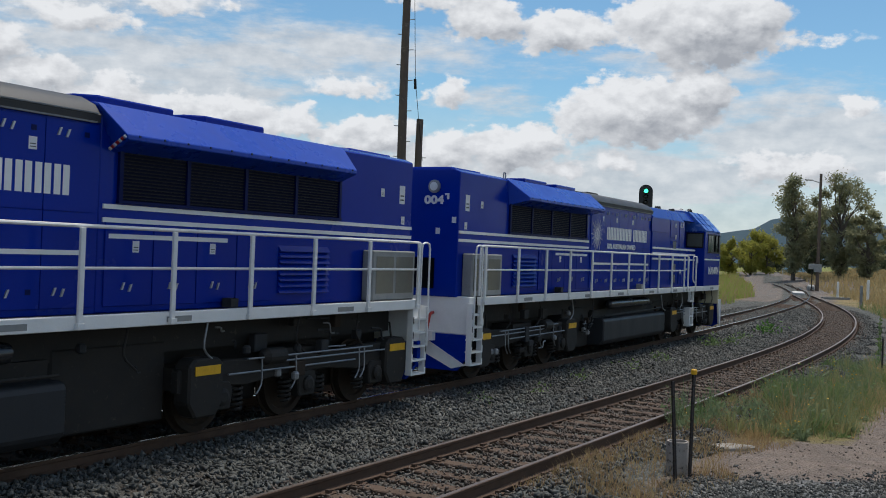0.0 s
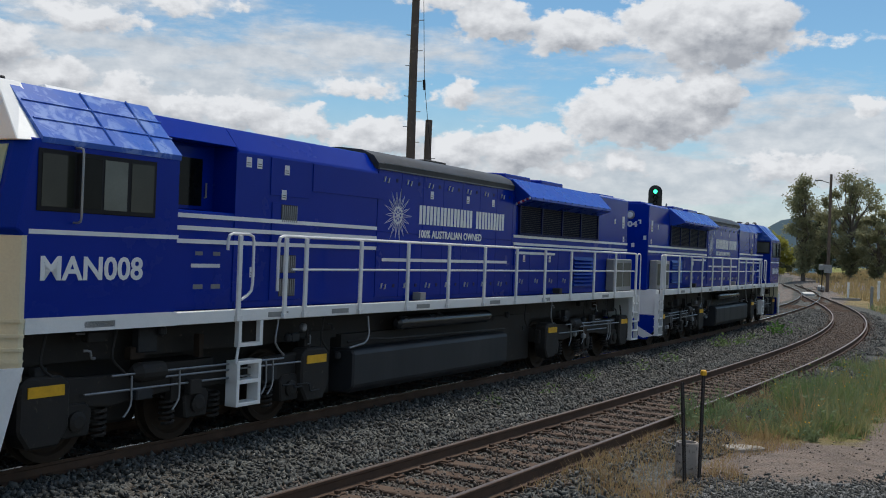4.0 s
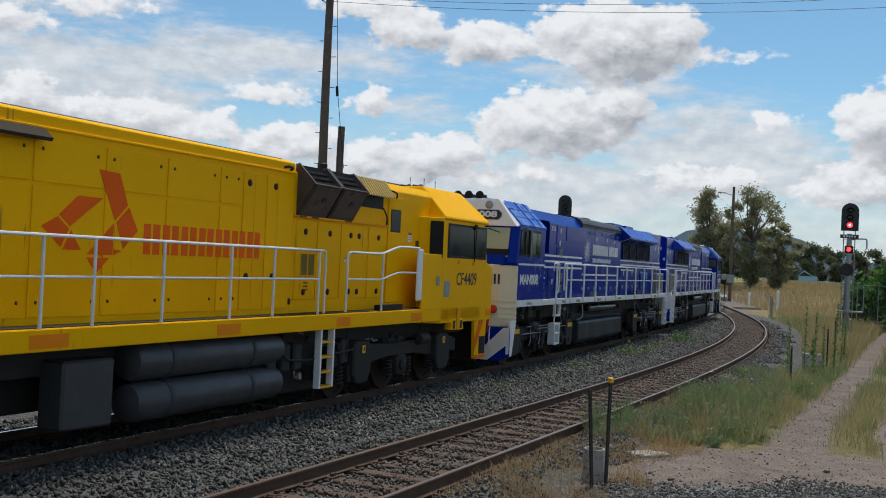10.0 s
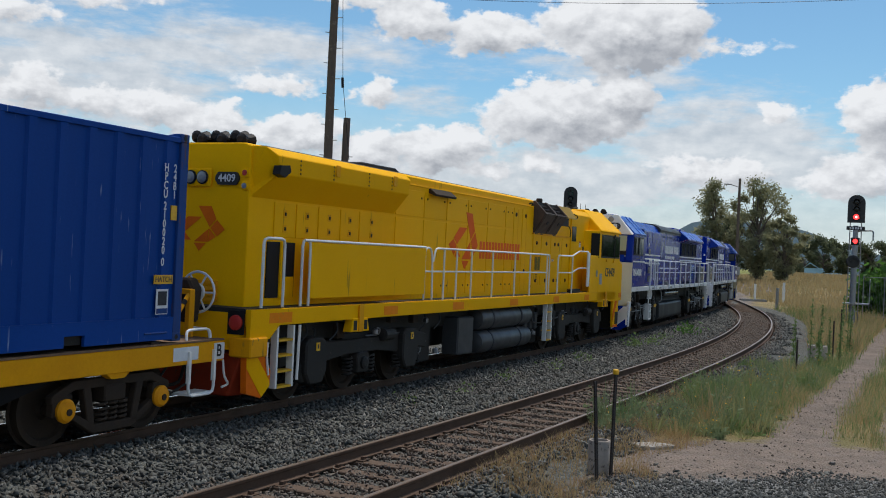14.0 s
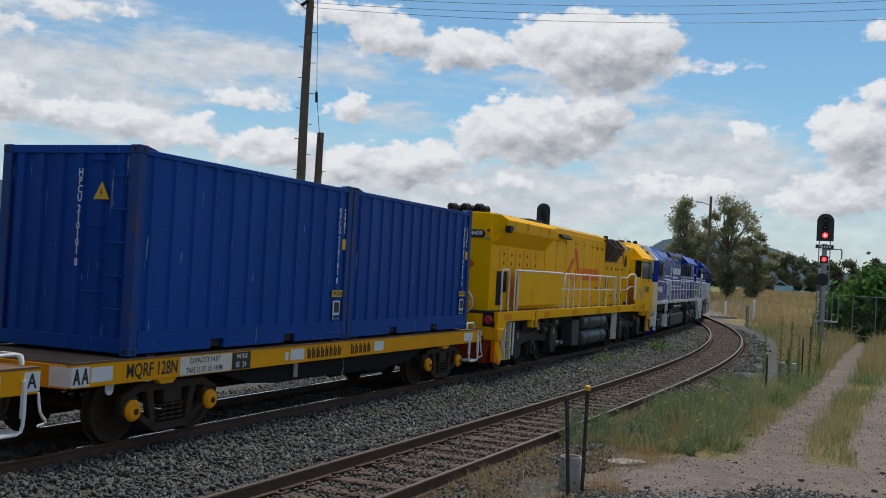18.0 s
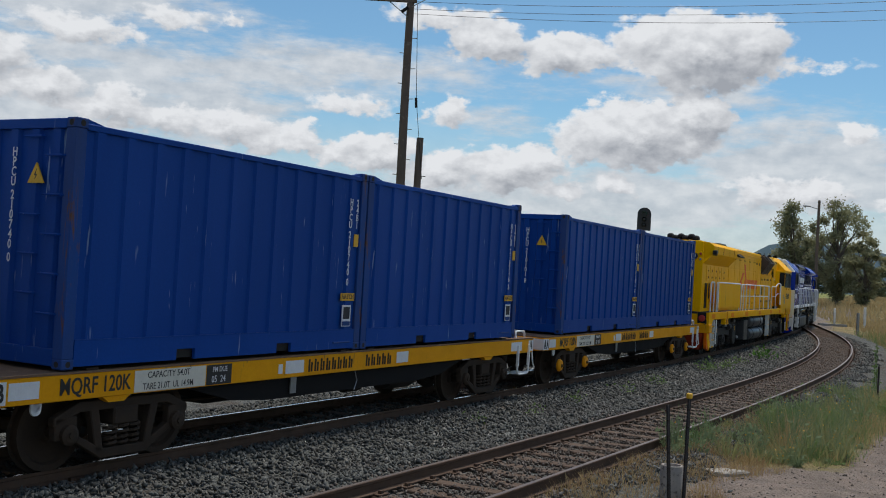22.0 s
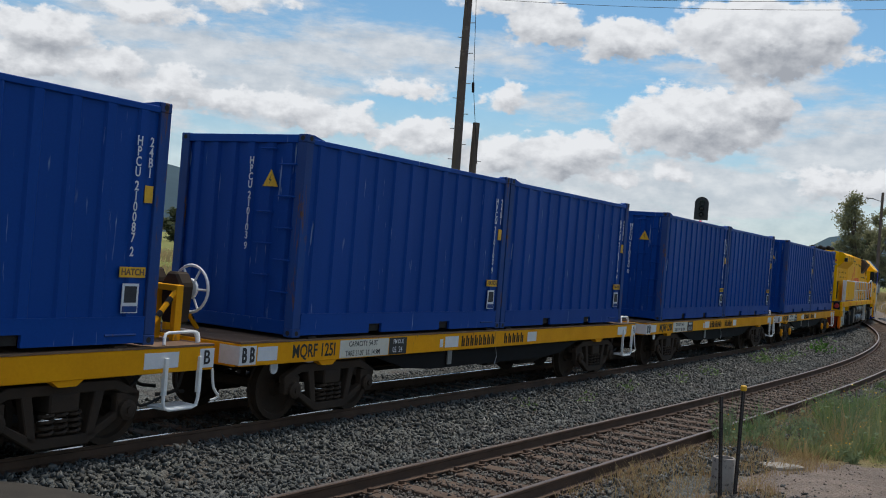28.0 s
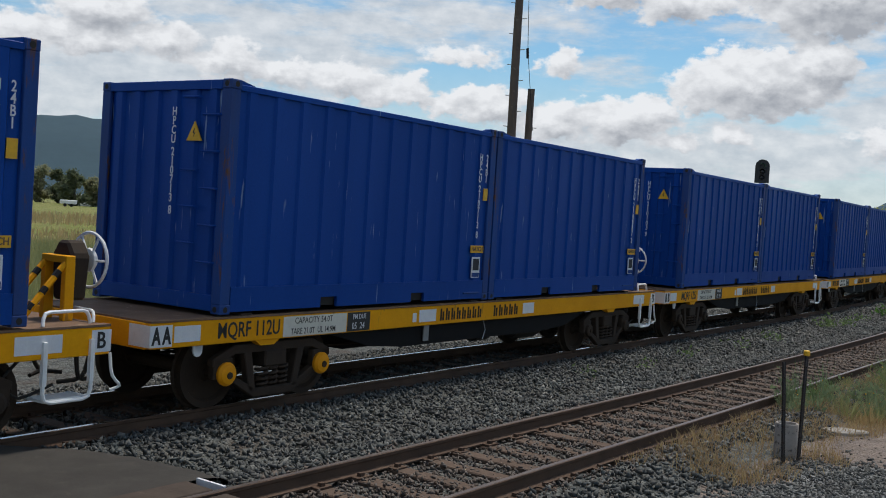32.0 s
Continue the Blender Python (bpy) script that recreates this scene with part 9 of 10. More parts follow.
for (x0, y0), (x1, y1) in zip(fpts, fpts[1:]):
    for z in (2.4, 0.2):
        part("fence_rail", Mesh().tube([(x0, y0, z), (x1, y1, z)], 0.018, 6), galv, fence)
    for k in range(1, 14):
        f = k / 14
        part("fence_wire", Mesh().tube([(x0 + (x1 - x0) * f, y0 + (y1 - y0) * f, 0.2), (x0 + (x1 - x0) * f, y0 + (y1 - y0) * f, 2.4)], 0.004, 3), galv, fence)


def hedge():
    rng = np.random.default_rng(12)
    pts, sizes = [], []
    for k in range(46):
        b = 26.4 + k * 0.17
        d = 70 - (b - 26.4) * 1.1 + rng.uniform(-1.5, 1.5)
        x, y = polar(b, d)
        top = 2.3 + 1.7 * min(1.0, (b - 26.0) / 2.5) + rng.uniform(-0.5, 0.4)
        for z in np.arange(0.2, top, 0.55):
            n = 55
            pts.append(np.array([x, y, z - 0.3]) + rng.normal(size=(n, 3)) * np.array([0.45, 0.45, 0.32]))
            sizes.append(rng.uniform(0.12, 0.3, n))
    v, f = flakes(np.concatenate(pts), np.concatenate(sizes), rng, (1.0, 0.7))
    return tagged(part("vine_hedge", poly_mesh("vine_hedge", v, f, vine_leaf), vine_leaf, None), "dense bright green vines over a fence", "hedge", kind="stuff")


hedge()


# ---- grass and weeds ----
def blade(name, a, b, scale=0.35):
    return translucent(surface(name, a, b, rough=0.8, scale=scale, fine=3, bump=0.0, spec=0.2), 0.4)


straw_blade = blade("straw_blade", (0.46, 0.35, 0.18), (0.36, 0.265, 0.125))
rust_blade = blade("rust_blade", (0.36, 0.235, 0.125), (0.29, 0.195, 0.11), 0.5)
green_blade = blade("green_blade", (0.135, 0.215, 0.075), (0.21, 0.26, 0.105))
grey_green_blade = blade("grey_green_blade", (0.18, 0.24, 0.125), (0.24, 0.275, 0.15))
lime_blade = blade("lime_blade", (0.30, 0.36, 0.08), (0.40, 0.40, 0.12), 0.3)
pale_green_blade = blade("pale_green_blade", (0.26, 0.28, 0.12), (0.34, 0.31, 0.15), 0.3)


def blades(name, label, px, py, heights, width, lean, material, seed, z0=None, fan=None):
    """Bent grass blades, two faces each, at the given places."""
    rng = np.random.default_rng(seed)
    n = len(px)
    base = np.stack([px, py, ground_height(px, py) if z0 is None else np.full(n, z0)], 1)
    a = rng.uniform(0, 2 * np.pi, n)
    side = np.stack([np.cos(a), np.sin(a), np.zeros(n)], 1) * width * rng.uniform(0.6, 1.4, n)[:, None]
    b = rng.uniform(0, 2 * np.pi, n)
    bend = np.stack([np.cos(b), np.sin(b), np.zeros(n)], 1) * (heights * lean * rng.uniform(0.2, 1.0, n))[:, None]
    if fan is not None:
        bend = np.concatenate([fan, np.zeros((n, 1))], 1) * (0.6 + 0.8 * rng.uniform(size=n))[:, None] + bend * 0.35
    up = np.stack([np.zeros(n), np.zeros(n), heights], 1)
    v = np.stack([base - side, base + side, base + side * 0.7 + bend * 0.35 + up * 0.55, base - side * 0.7 + bend * 0.35 + up * 0.55, base + bend + up, base + bend + up + side * 0.1], 1).reshape(-1, 3)
    i = np.arange(n)[:, None] * 6
    f = np.concatenate([i + np.array([[0, 1, 2, 3]]), i + np.array([[3, 2, 5, 4]])])
    return tagged(part(name, poly_mesh(name, v, f, material), material, None), label, "grass", kind="stuff")


def scatter(n, seed, b0, b1, d0, d1):
    rng = np.random.default_rng(seed)
    brg = np.radians(rng.uniform(b0, b1, n))
    d = np.sqrt(rng.uniform(d0 ** 2, d1 ** 2, n))
    return d * np.sin(brg), d * np.cos(brg), rng


def clumpy(px, py, scale, seed):
    """A lumpy field of 0 to 1 over the ground."""
    v = np.sin(px * scale + seed) + np.sin(py * scale * 1.3 + seed * 2.1) + np.sin((px + py) * scale * 0.7 + seed * 0.7) + np.sin((px - py) * scale * 1.9 + seed)
    return (v + 4) / 8


def verge(px, py):
    """Offsets from the second track and how bare the ground is."""
    b = np.concatenate([off_track(LOOP, px[i:i + 4000], py[i:i + 4000])[0] for i in range(0, len(px), 4000)])
    a = np.concatenate([off_track(MAIN, px[i:i + 4000], py[i:i + 4000])[0] for i in range(0, len(px), 4000)])
    rut = np.minimum(near_line(px, py, RUTS) - 0.50, near_line(px, py, RUTS_2) - 0.95)
    return a, b, rut


# the tall green patch beside the posts: airy weeds, thinning along the rail
LINE = ((4.3, 17.2), (6.2, 18.2), (8.2, 21.5), (10.6, 25.6), (13.2, 30.0))
cx, cy, rng = scatter(1700, 31, 8, 27, 15.8, 34)
a, b, rut = verge(cx, cy)
away = near_line(cx, cy, LINE)
lush = np.clip(1.3 - away / 1.3, 0, 1) * np.clip(1.2 - (cy - 17) / 17, 0.3, 1)
keep = (b > np.where(cy < 21, 0.92, 1.3)) & (rut > 0.1) & (cy > 16.75 + 0.15 * np.sin(cx * 3.0)) & (rng.uniform(size=len(cx)) < lush)
cx, cy, lush = cx[keep], cy[keep], lush[keep]
clump_h = rng.uniform(0.10, 1.0, len(cx)) ** 1.4 * (0.35 + 0.75 * lush) * 0.95 * (0.55 + 0.9 * clumpy(cx, cy, 1.6, 3))
clump_r = rng.uniform(0.10, 0.30, len(cx)) * (0.6 + clump_h)
kind = clumpy(cx, cy, 1.1, 5) * 0.5 + rng.uniform(size=len(cx)) * 0.5
for lo, hi, mat, label, w in ((0.0, 0.28, straw_blade, "dry bent grass among the weeds", 0.006), (0.28, 0.46, pale_green_blade, "pale seeding grass among the weeds", 0.006), (0.46, 0.66, grey_green_blade, "grey-green weeds beside the track", 0.007), (0.66, 1.1, green_blade, "bushy green weeds beside the track", 0.009)):
    q = np.repeat(np.nonzero((kind >= lo) & (kind < hi))[0], 46)
    th, rr = rng.uniform(0, 2 * np.pi, len(q)), np.sqrt(rng.uniform(0, 1, len(q)))
    out = np.stack([np.cos(th), np.sin(th)], 1) * (rr * clump_r[q])[:, None]
    hts = clump_h[q] * rng.uniform(0.45, 1.15, len(q)) * (1.1 - 0.5 * rr)
    wx, wy = cx[q] + out[:, 0] * 0.6, cy[q] + out[:, 1] * 0.6
    blades("tall_weeds", label, wx, wy, hts, w, 0.5, mat, 32, fan=out * 0.9)
    if mat in (green_blade, grey_green_blade):
        pick = rng.uniform(size=len(q)) < 0.9
        n = int(pick.sum())
        up = rng.uniform(0.1, 1.0, n)
        c = np.stack([wx[pick] + out[pick, 0] * up * 0.9, wy[pick] + out[pick, 1] * up * 0.9, ground_height(wx[pick], wy[pick]) + hts[pick] * up], 1) + rng.normal(size=(n, 3)) * 0.025
        v, f = flakes(c, rng.uniform(0.018, 0.065, n), rng, (1.0, 0.42))
        tagged(part("weed_leaves", poly_mesh("weed_leaves", v, f, mat), mat, None), "small leaves on the weeds beside the track", "weeds", kind="stuff")
    sel = rng.uniform(size=len(q)) < (0.022 if mat != straw_blade else 0.0)
    if sel.sum() > 4:
        fz = np.stack([wx[sel] + out[sel, 0], wy[sel] + out[sel, 1], ground_height(wx[sel], wy[sel]) + hts[sel] * 1.05], 1)
        v, f = flakes(fz, np.full(len(fz), 0.016), rng, (1.0, 1.0))
        tagged(part("yellow_flowers", poly_mesh("yellow_flowers", v, f, sign_yellow), sign_yellow, None), "scattered small yellow weed flowers", "flowers", kind="stuff")

# reddish dry grass near the rails, the posts and the edge of the weeds
px, py, rng = scatter(90000, 35, 0, 24, 11.5, 24)
a, b, rut = verge(px, py)
dry = (b > 0.86) & (b < 2.5 + 0.3 * np.sin(py * 2)) & (py > 12.0) & (py < 17.5 + 0.6 * px) & (rut > 0)
px, py, b = px[dry], py[dry], b[dry]
keep = rng.uniform(size=len(px)) < np.clip(0.55 * clumpy(px, py, 2.6, 8) + 0.45 * clumpy(px, py, 6.1, 2) - 0.28, 0.02, 1) * 2.2
px, py = px[keep], py[keep]
k = len(px)
hts = rng.uniform(0.04, 0.18, k) * (0.6 + clumpy(px, py, 3.1, 1))
blades("dry_grass", "reddish dry grass along the rail", px[: k // 2], py[: k // 2], hts[: k // 2], 0.004, 0.9, rust_blade, 36)
blades("dry_grass", "bleached dry grass along the rail", px[k // 2:], py[k // 2:], hts[k // 2:], 0.004, 0.9, straw_blade, 36)

# the grass strip between the wheel ruts, the near verge and the field edge beyond the road
for seed, n, b0, b1, d0, d1, wide, low, high in ((37, 70000, 14, 34, 17.2, 36, 0.006, 0.08, 0.34), (47, 70000, 14, 36, 36, 78, 0.012, 0.15, 0.55), (57, 24000, 27, 36, 12.5, 20, 0.004, 0.06, 0.30)):
    px, py, rng = scatter(n, seed, b0, b1, d0, d1)
    a, b, rut = verge(px, py)
    ver = (b > 2.6) & (rut > rng.uniform(-0.25, 0.15, n)) & ((py > 17.3) | (px > 8.6))
    px, py, rut = px[ver], py[ver], rut[ver]
    lumps = 0.6 * clumpy(px, py, 0.9, 4) + 0.4 * clumpy(px, py, 2.7, 7)
    keep = rng.uniform(size=len(px)) < np.clip(lumps * 2.2 - 0.55, 0.05, 1)
    px, py, lumps = px[keep], py[keep], lumps[keep]
    hts = rng.uniform(low, high, len(px)) * (0.5 + lumps)
    tone = 0.5 * clumpy(px, py, 0.45, 1) + 0.5 * rng.uniform(size=len(px))
    for lo, hi, mat, label in ((0.0, 0.40, straw_blade, "dry straw-coloured grass on the verge"), (0.40, 0.58, pale_green_blade, "pale green grass beside the wheel ruts"), (0.58, 1.1, green_blade, "green grass between the wheel ruts")):
        q = (tone >= lo) & (tone < hi)
        blades("verge_grass", label, px[q], py[q], hts[q], wide, 0.7, mat, seed + 1)

# rank grass between the road, the signal and the fence
px, py, rng = scatter(26000, 71, 22, 37, 40, 64)
a, b, rut = verge(px, py)
ok = near_line(px, py, RUTS_2) > 1.0
ok &= near_line(px, py, RUTS) > 0.5
ok &= px > 0.44 * py
px, py = px[ok], py[ok]
hts = rng.uniform(0.3, 1.05, len(px)) * (0.5 + 0.8 * clumpy(px, py, 0.7, 3))
k = len(px)
blades("rank_grass", "tall rank straw grass beside the fence", px[: k * 2 // 3], py[: k * 2 // 3], hts[: k * 2 // 3], 0.014, 0.6, straw_blade, 72)
blades("rank_grass", "tall rank green grass beside the fence", px[k * 2 // 3:], py[k * 2 // 3:], hts[k * 2 // 3:], 0.014, 0.6, pale_green_blade, 73)

# straw field beyond the junction and the green field on the far side of the train
px, py, rng = scatter(52000, 41, 13, 36, 75, 240)
a, b, rut = verge(px, py)
px, py = px[(b > 4) & (a > 3)], py[(b > 4) & (a > 3)]
blades("field_grass", "tall straw grass in the open field", px, py, rng.uniform(0.3, 0.8, len(px)), 0.05, 0.5, straw_blade, 42)
px, py, rng = scatter(26000, 91, 11, 19, 55, 175)
a, b, rut = verge(px, py)
ok = (a < -3.4 - 1.5 * clumpy(px, py, 0.35, 2)) & (a > -22)
px, py = px[ok], py[ok]
k = len(px) * 3 // 5
hts = rng.uniform(0.4, 1.1, len(px)) * (0.5 + 0.7 * clumpy(px, py, 0.5, 4))
blades("field_grass", "tall yellow-green grass beside the line", px[:k], py[:k], hts[:k], 0.03, 0.4, lime_blade, 92)
blades("field_grass", "tall straw grass beside the line", px[k:], py[k:], hts[k:], 0.03, 0.5, straw_blade, 93)
px, py, rng = scatter(45000, 43, -48, -6, 18, 60)
a, b, rut = verge(px, py)
px, py = px[a < -5], py[a < -5]
hts = rng.uniform(0.5, 1.25, len(px)) * (0.6 + 0.6 * clumpy(px, py, 0.4, 2))
blades("field_grass", "tall green grass across the line", px, py, hts, 0.016, 0.45, pale_green_blade, 44)
px, py, rng = scatter(12000, 45, -46, -6, 60, 130)
blades("field_grass", "pale seeding grass further across the field", px, py, rng.uniform(0.4, 0.9, len(px)), 0.05, 0.4, straw_blade, 46)


# tall single weeds by the second pair of pickets, and tufts on the ballast
def tall_weed(x, y, h, seed):
    rng = np.random.default_rng(seed)
    t = thing("tall_weed", "tall thin weed with small leaves", "weed", "tall weeds by the pickets", pose(x, y, height_at(x, y)))
    tip = (rng.uniform(-0.1, 0.1), rng.uniform(-0.1, 0.1), h)
    part("stem", Mesh().tube([(0, 0, -0.05), (tip[0] * 0.3, tip[1] * 0.3, h * 0.5), tip], [0.014, 0.011, 0.005], 5), green_blade, t)
    n = 70
    f = rng.uniform(0.05, 1.0, n) ** 1.3
    c = np.stack([tip[0] * f, tip[1] * f, h * f], 1) + rng.normal(size=(n, 3)) * 0.05 * (1.2 - f)[:, None]
    v, q = flakes(c, rng.uniform(0.03, 0.09, n), rng, (1.0, 0.35))
    part("leaves", poly_mesh("leaves", v, q, green_blade), green_blade, t)


for i, (x, y, h) in enumerate(((13.1, 29.6, 2.1), (13.5, 29.9, 1.6), (12.9, 30.3, 1.3), (13.9, 30.8, 1.9), (14.6, 31.6, 1.5), (15.1, 32.0, 2.2), (15.6, 33.0, 1.7), (12.4, 29.0, 1.5), (16.4, 34.0, 1.8), (13.2, 29.2, 1.2), (16.9, 35.2, 1.5), (17.6, 36.4, 1.4))):
    tall_weed(x, y, h, 200 + i)


def ballast_tuft(s, off, n, size, seed):
    x, y, _ = on(MAIN, s, off)
    rng = np.random.default_rng(seed)
    t = thing("weed_tuft", "green weed tuft growing in the ballast", "weed", "weeds in the ballast", pose(x, y, -0.24))
    c = rng.normal(size=(n, 3)) * np.array([0.3, 0.3, 0.16]) * size + np.array([0, 0, 0.22 * size])
    v, q = flakes(c, rng.uniform(0.05, 0.14, n) * size, rng, (1.0, 0.4))
    mat = vine_leaf if size > 0.8 else green_blade
    part("leaves", poly_mesh("leaves", v, q, mat), mat, t)


for i, (s, off, n, size) in enumerate(((23.0, 2.0, 90, 0.7), (24.6, 2.3, 70, 0.6), (27.5, 2.2, 60, 0.55), (31.5, 2.4, 120, 0.9), (33.0, 2.2, 50, 0.6), (11.0, 1.9, 30, 0.45), (8.0, 2.2, 25, 0.4), (14.0, 2.1, 40, 0.5), (6.2, 1.8, 25, 0.4), (17.0, 2.0, 50, 0.5))):
    ballast_tuft(s, off, n, size, 300 + i)

# ---- sleepers, rail fastenings and ballast stones ----
SLEEPER = Mesh().box(-0.115, 0.115, -1.22, 1.22, -0.30, -0.166).data("sleeper", sleeper_wood, 0.012)
PLATE = Mesh().box(-0.10, 0.10, -0.17, 0.17, -0.170, -0.152).box(-0.03, 0.03, -0.14, -0.09, -0.153, -0.115).box(-0.03, 0.03, 0.09, 0.14, -0.153, -0.115).data("rail_plate", rail_steel)
rnd = random.Random(7)
for parent, track, s0, s1 in ((loop_track, LOOP, -6.2, 76), (main_track, MAIN, -7.5, 62)):
    s = s0
    while s < s1:
        o = new("sleeper", SLEEPER)
        o.parent = parent
        o.matrix_basis = along(track, s, rnd.uniform(-0.04, 0.04), rnd.uniform(-0.012, 0.004)) @ pose(0, 0, 0, 0, 0, rnd.uniform(-1.5, 1.5))
        if s < 40:
            for off in (-0.7525, 0.7525):
                p = new("rail_plate", PLATE)
                p.parent, p.matrix_basis = parent, along(track, s, off)
        s += 0.61 * rnd.uniform(0.97, 1.03)


def ballast_material(name, most, dust_tone):
    m = bpy.data.materials.new(name)
    nt, ns, ln, p = nodes_of(m)
    info = ns.new("ShaderNodeNewGeometry").outputs["Random Per Island"]
    vec = ns.new("ShaderNodeTexCoord").outputs["Object"]
    tone = ramp_node(nt, info, [(0.0, (0.023, 0.027, 0.026)), (0.35, (0.046, 0.053, 0.049)), (0.7, (0.084, 0.093, 0.086)), (0.93, (0.13, 0.136, 0.125)), (1.0, (0.26, 0.255, 0.23))])
    dust = ramp_node(nt, noise_node(nt, vec, 0.9, 5), [(0.35, 0.72 if most > 0.7 else 0.0), (0.66, most)])
    col = mix_node(nt, dust, tone, dust_tone)
    ln.new(mix_node(nt, 0.25, col, mix_node(nt, noise_node(nt, vec, 60, 3), (0.02, 0.02, 0.02), (0.13, 0.13, 0.13))), p.inputs["Base Color"])
    p.inputs["Roughness"].default_value = 0.85
    return m


ballast_stone = ballast_material("ballast_stone", 0.45, (0.080, 0.066, 0.055))


def stones(name, label, px, py, pz, size, seed, material=None):
    """Broken stones: squashed, turned eight-faced lumps."""
    rng = np.random.default_rng(seed)
    n = len(px)
    unit = np.array([[1, 0, 0], [-1, 0, 0], [0, 1, 0], [0, -1, 0], [0, 0, 1], [0, 0, -1.0]])
    tri = np.array([[0, 2, 4], [2, 1, 4], [1, 3, 4], [3, 0, 4], [2, 0, 5], [1, 2, 5], [3, 1, 5], [0, 3, 5]])
    v = unit[None] * rng.uniform(0.50, 1.30, (n, 6, 1)) + rng.normal(scale=0.28, size=(n, 6, 3))
    v *= (size[:, None, None] * np.array([1.15, 0.85, 0.55]))
    q = rng.normal(size=(n, 4))
    q /= np.linalg.norm(q, axis=1, keepdims=True)
    w, x, y, z = q.T
    R = np.stack([np.stack([1 - 2 * (y * y + z * z), 2 * (x * y - z * w), 2 * (x * z + y * w)], 1), np.stack([2 * (x * y + z * w), 1 - 2 * (x * x + z * z), 2 * (y * z - x * w)], 1), np.stack([2 * (x * z - y * w), 2 * (y * z + x * w), 1 - 2 * (x * x + y * y)], 1)], 1)
    v = np.einsum("nij,nkj->nki", R, v) + np.stack([px, py, pz], 1)[:, None, :]
    f = (np.arange(n)[:, None, None] * 6 + tri[None]).reshape(-1, 3)
    material = material or ballast_stone
    return tagged(part(name, poly_mesh(name, v.reshape(-1, 3), f, material), material, None), label, "ballast", kind="stuff")


def track_places(track, n, s0, s1, o0, o1, seed):
    rng = np.random.default_rng(seed)
    s, o = rng.uniform(s0, s1, n), rng.uniform(o0, o1, n)
    x, y, h = (np.interp(s, REACH, a) for a in track)
    return x + o * np.cos(h), y - o * np.sin(h), s, o, rng


def bed_height(px, py, o_main, o_loop):
    """Ballast fills between the sleepers and lies up to the rails outside them."""
    gauge = np.minimum(np.abs(o_main), np.abs(o_loop))
    land = np.concatenate([ground_height(px[i:i + 4000], py[i:i + 4000]) for i in range(0, len(px), 4000)])
    return np.where(gauge < 0.8, np.where(np.abs(o_loop) < 0.8, -0.180, -0.20), land + 0.02)


dusty_stone = ballast_material("dusty_ballast", 0.95, (0.115, 0.080, 0.058))
for k, (n, s0, s1, size) in enumerate(((52000, -6.6, 12, 0.042), (42000, 12, 28, 0.045), (26000, 28, 55, 0.06))):
    px, py, s, o, rng = track_places(MAIN, n, s0, s1, -2.6, 7.6 if s0 < 28 else 6.6, 500 + k)
    om = o
    ol, sl = np.concatenate([off_track(LOOP, px[i:i + 4000], py[i:i + 4000])[0] for i in range(0, n, 4000)]), None
    keep = (ol < 1.75 + 0.3 * np.sin(py * 1.7)) & (np.abs(np.abs(ol) - 0.7525) > 0.08) & (np.abs(np.abs(om) - 0.7525) > 0.08)
    if k == 0:
        keep &= ~((s < -5.0) & (ol > -3.6)) | (ol + 3.6 < 0) | (s > -5.6)
    px, py, om, ol = px[keep], py[keep], om[keep], ol[keep]
    m = len(px)
    pz = bed_height(px, py, om, ol) + rng.uniform(-0.02, 0.025, m)
    sizes = size * rng.uniform(0.55, 1.35, m)
    dusty = np.abs(ol) < 0.9 + 0.5 * rng.uniform(size=m)
    stones("ballast", "loose grey broken-stone ballast", px[~dusty], py[~dusty], pz[~dusty], sizes[~dusty], 520 + k)
    stones("dusty_ballast", "brown dusty ballast between the rusty rails", px[dusty], py[dusty], pz[dusty] - 0.006, sizes[dusty] * 0.75, 540 + k, dusty_stone)

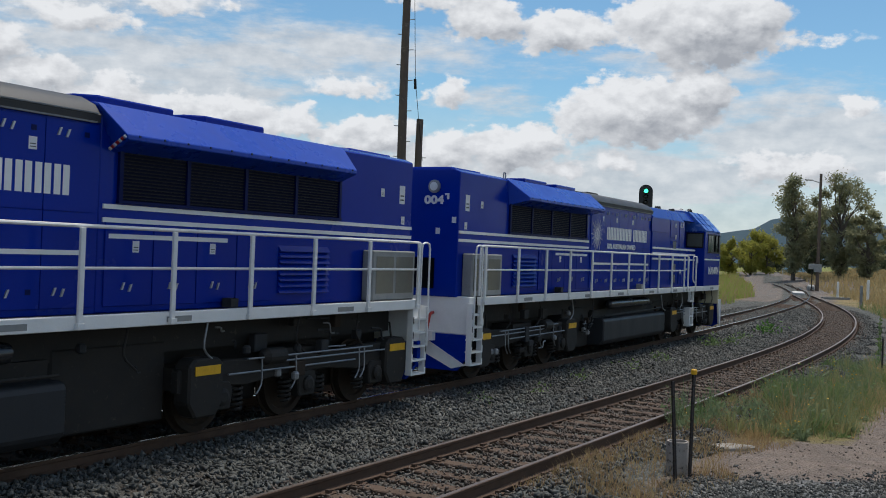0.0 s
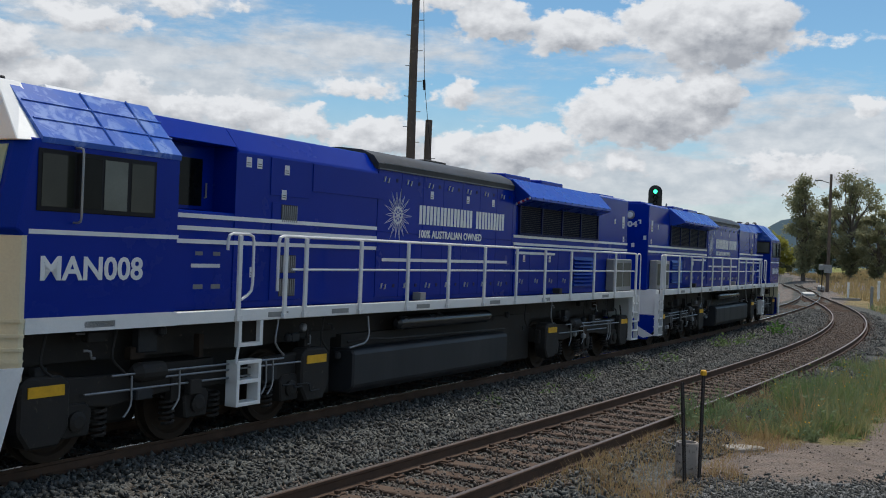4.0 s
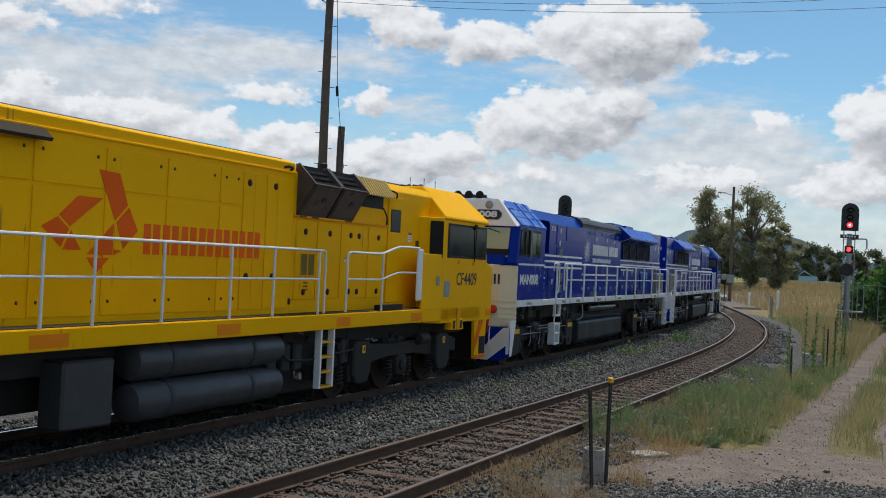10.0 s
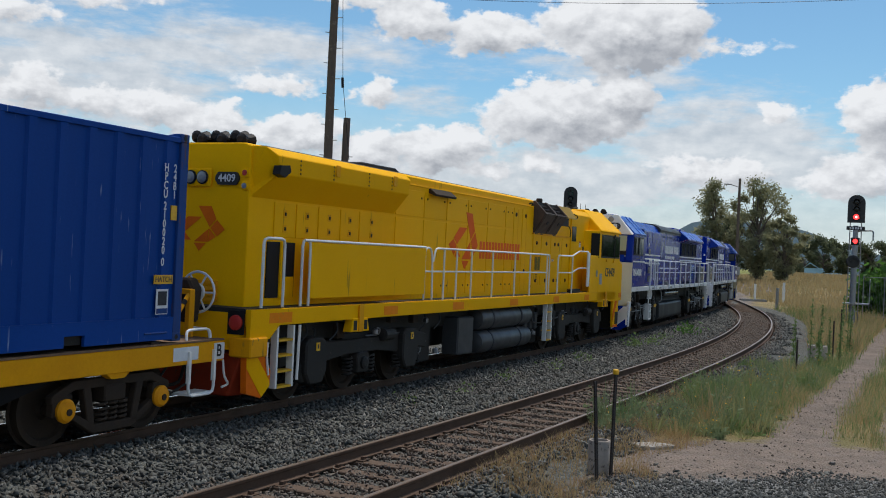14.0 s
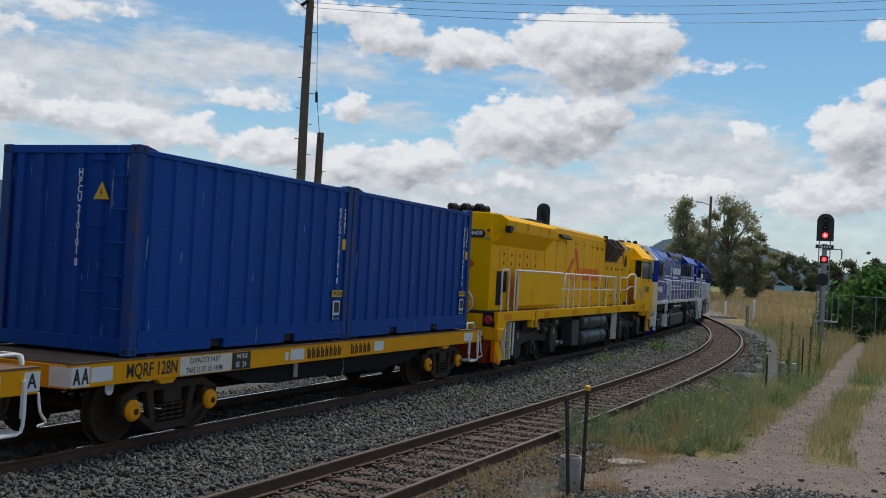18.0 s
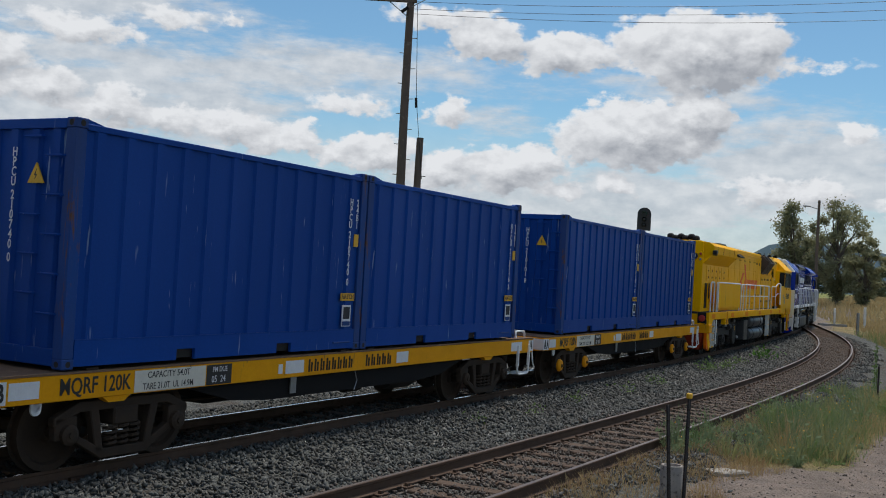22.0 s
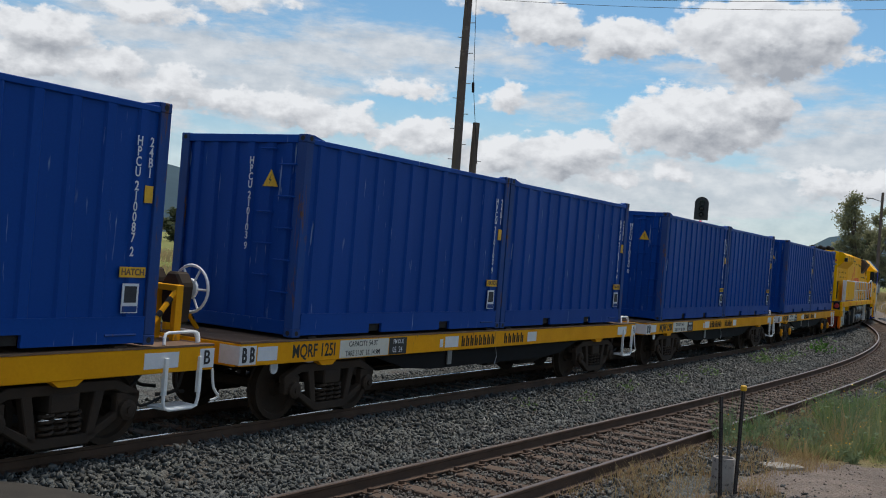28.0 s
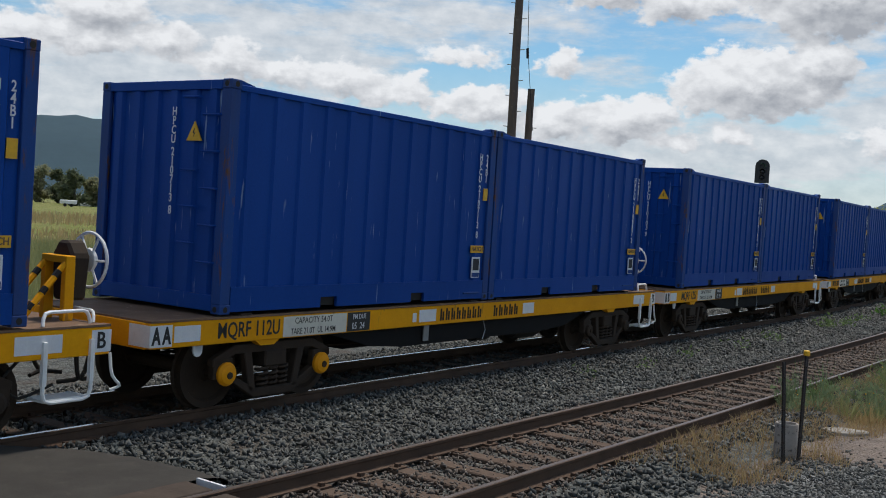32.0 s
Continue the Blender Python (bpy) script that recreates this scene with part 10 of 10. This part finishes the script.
# loose gravel on the near apron
px, py, rng = scatter(30000, 61, 2, 36, 9.2, 16.0)
b = off_track(LOOP, px[:15000], py[:15000])[0], off_track(LOOP, px[15000:], py[15000:])[0]
b = np.concatenate(b)
keep = (b > 2.0) & (py < 13.25 + 0.12 * px + 0.25 * np.sin(px * 2.2) + rng.normal(scale=0.25, size=len(py)))
px, py = px[keep], py[keep]
stones("road_gravel", "loose grey gravel on the dirt road", px, py, ground_height(px, py) + 0.006, 0.026 * rng.uniform(0.5, 1.5, len(px)), 530)
# stray pebbles on the bare earth
px, py, rng = scatter(9000, 67, 3, 36, 13.0, 34)
a, b, rut = verge(px, py)
keep = (b > 1.9) & ((rut < 0) | (py < 17.0)) & (py > 13.4)
px, py = px[keep], py[keep]
stones("loose_pebbles", "stray pebbles on the bare earth", px, py, ground_height(px, py) + 0.002, 0.014 * rng.uniform(0.4, 2.2, len(px)), 531, dusty_stone)

# ---- motion of the train ----
def travel(t):
    """Metres along the main track reached by the front of the first container."""
    return ((4.713e-06 * t - 0.00032453) * t + 0.0114692) * t * t + 2.733849 * t - 39.8657


def motions():
    for ob, lead, base, turned, *sits in TRAIN:
        rows = []
        for i in range(65):
            t = i * 0.5
            s = travel(t) + lead
            (x0, y0, _), (x1, y1, _) = on(MAIN, s - base / 2), on(MAIN, s + base / 2)
            turn = math.degrees(math.atan2(y1 - y0, x1 - x0))
            m = pose((x0 + x1) / 2, (y0 + y1) / 2, 0, 0, 0, turn + (180 if turned else 0))
            if sits:
                m = m @ pose(sits[0][0], 0, sits[0][1])
            rows.append((t, m))
        walk(ob, rows)
    # wheels roll with the way travelled
    flip = {ob: turned for ob, _, _, turned, *_ in TRAIN}
    for wheelset, radius, vehicle in SPINNING:
        place = wheelset.matrix_basis.translation.copy()
        rows = []
        for i in range(161):
            t = i * 0.2
            turn = math.degrees((travel(t) - travel(0)) / radius) * (-1 if flip[vehicle] else 1)
            rows.append((t, Matrix.Translation(place) @ pose(0, 0, 0, 0, turn, 0)))
        walk(wheelset, rows)

    # the far signal's green light turns away once the train has passed it
    at = green_vane.matrix_basis.translation.copy()
    walk(green_vane, [(t, Matrix.Translation(at) @ pose(0, 0, 0, 0, 0, a)) for t, a in ((0, 0), (6.4, 0), (6.5, 60), (6.6, 120), (6.7, 180), (32, 180))])


motions()
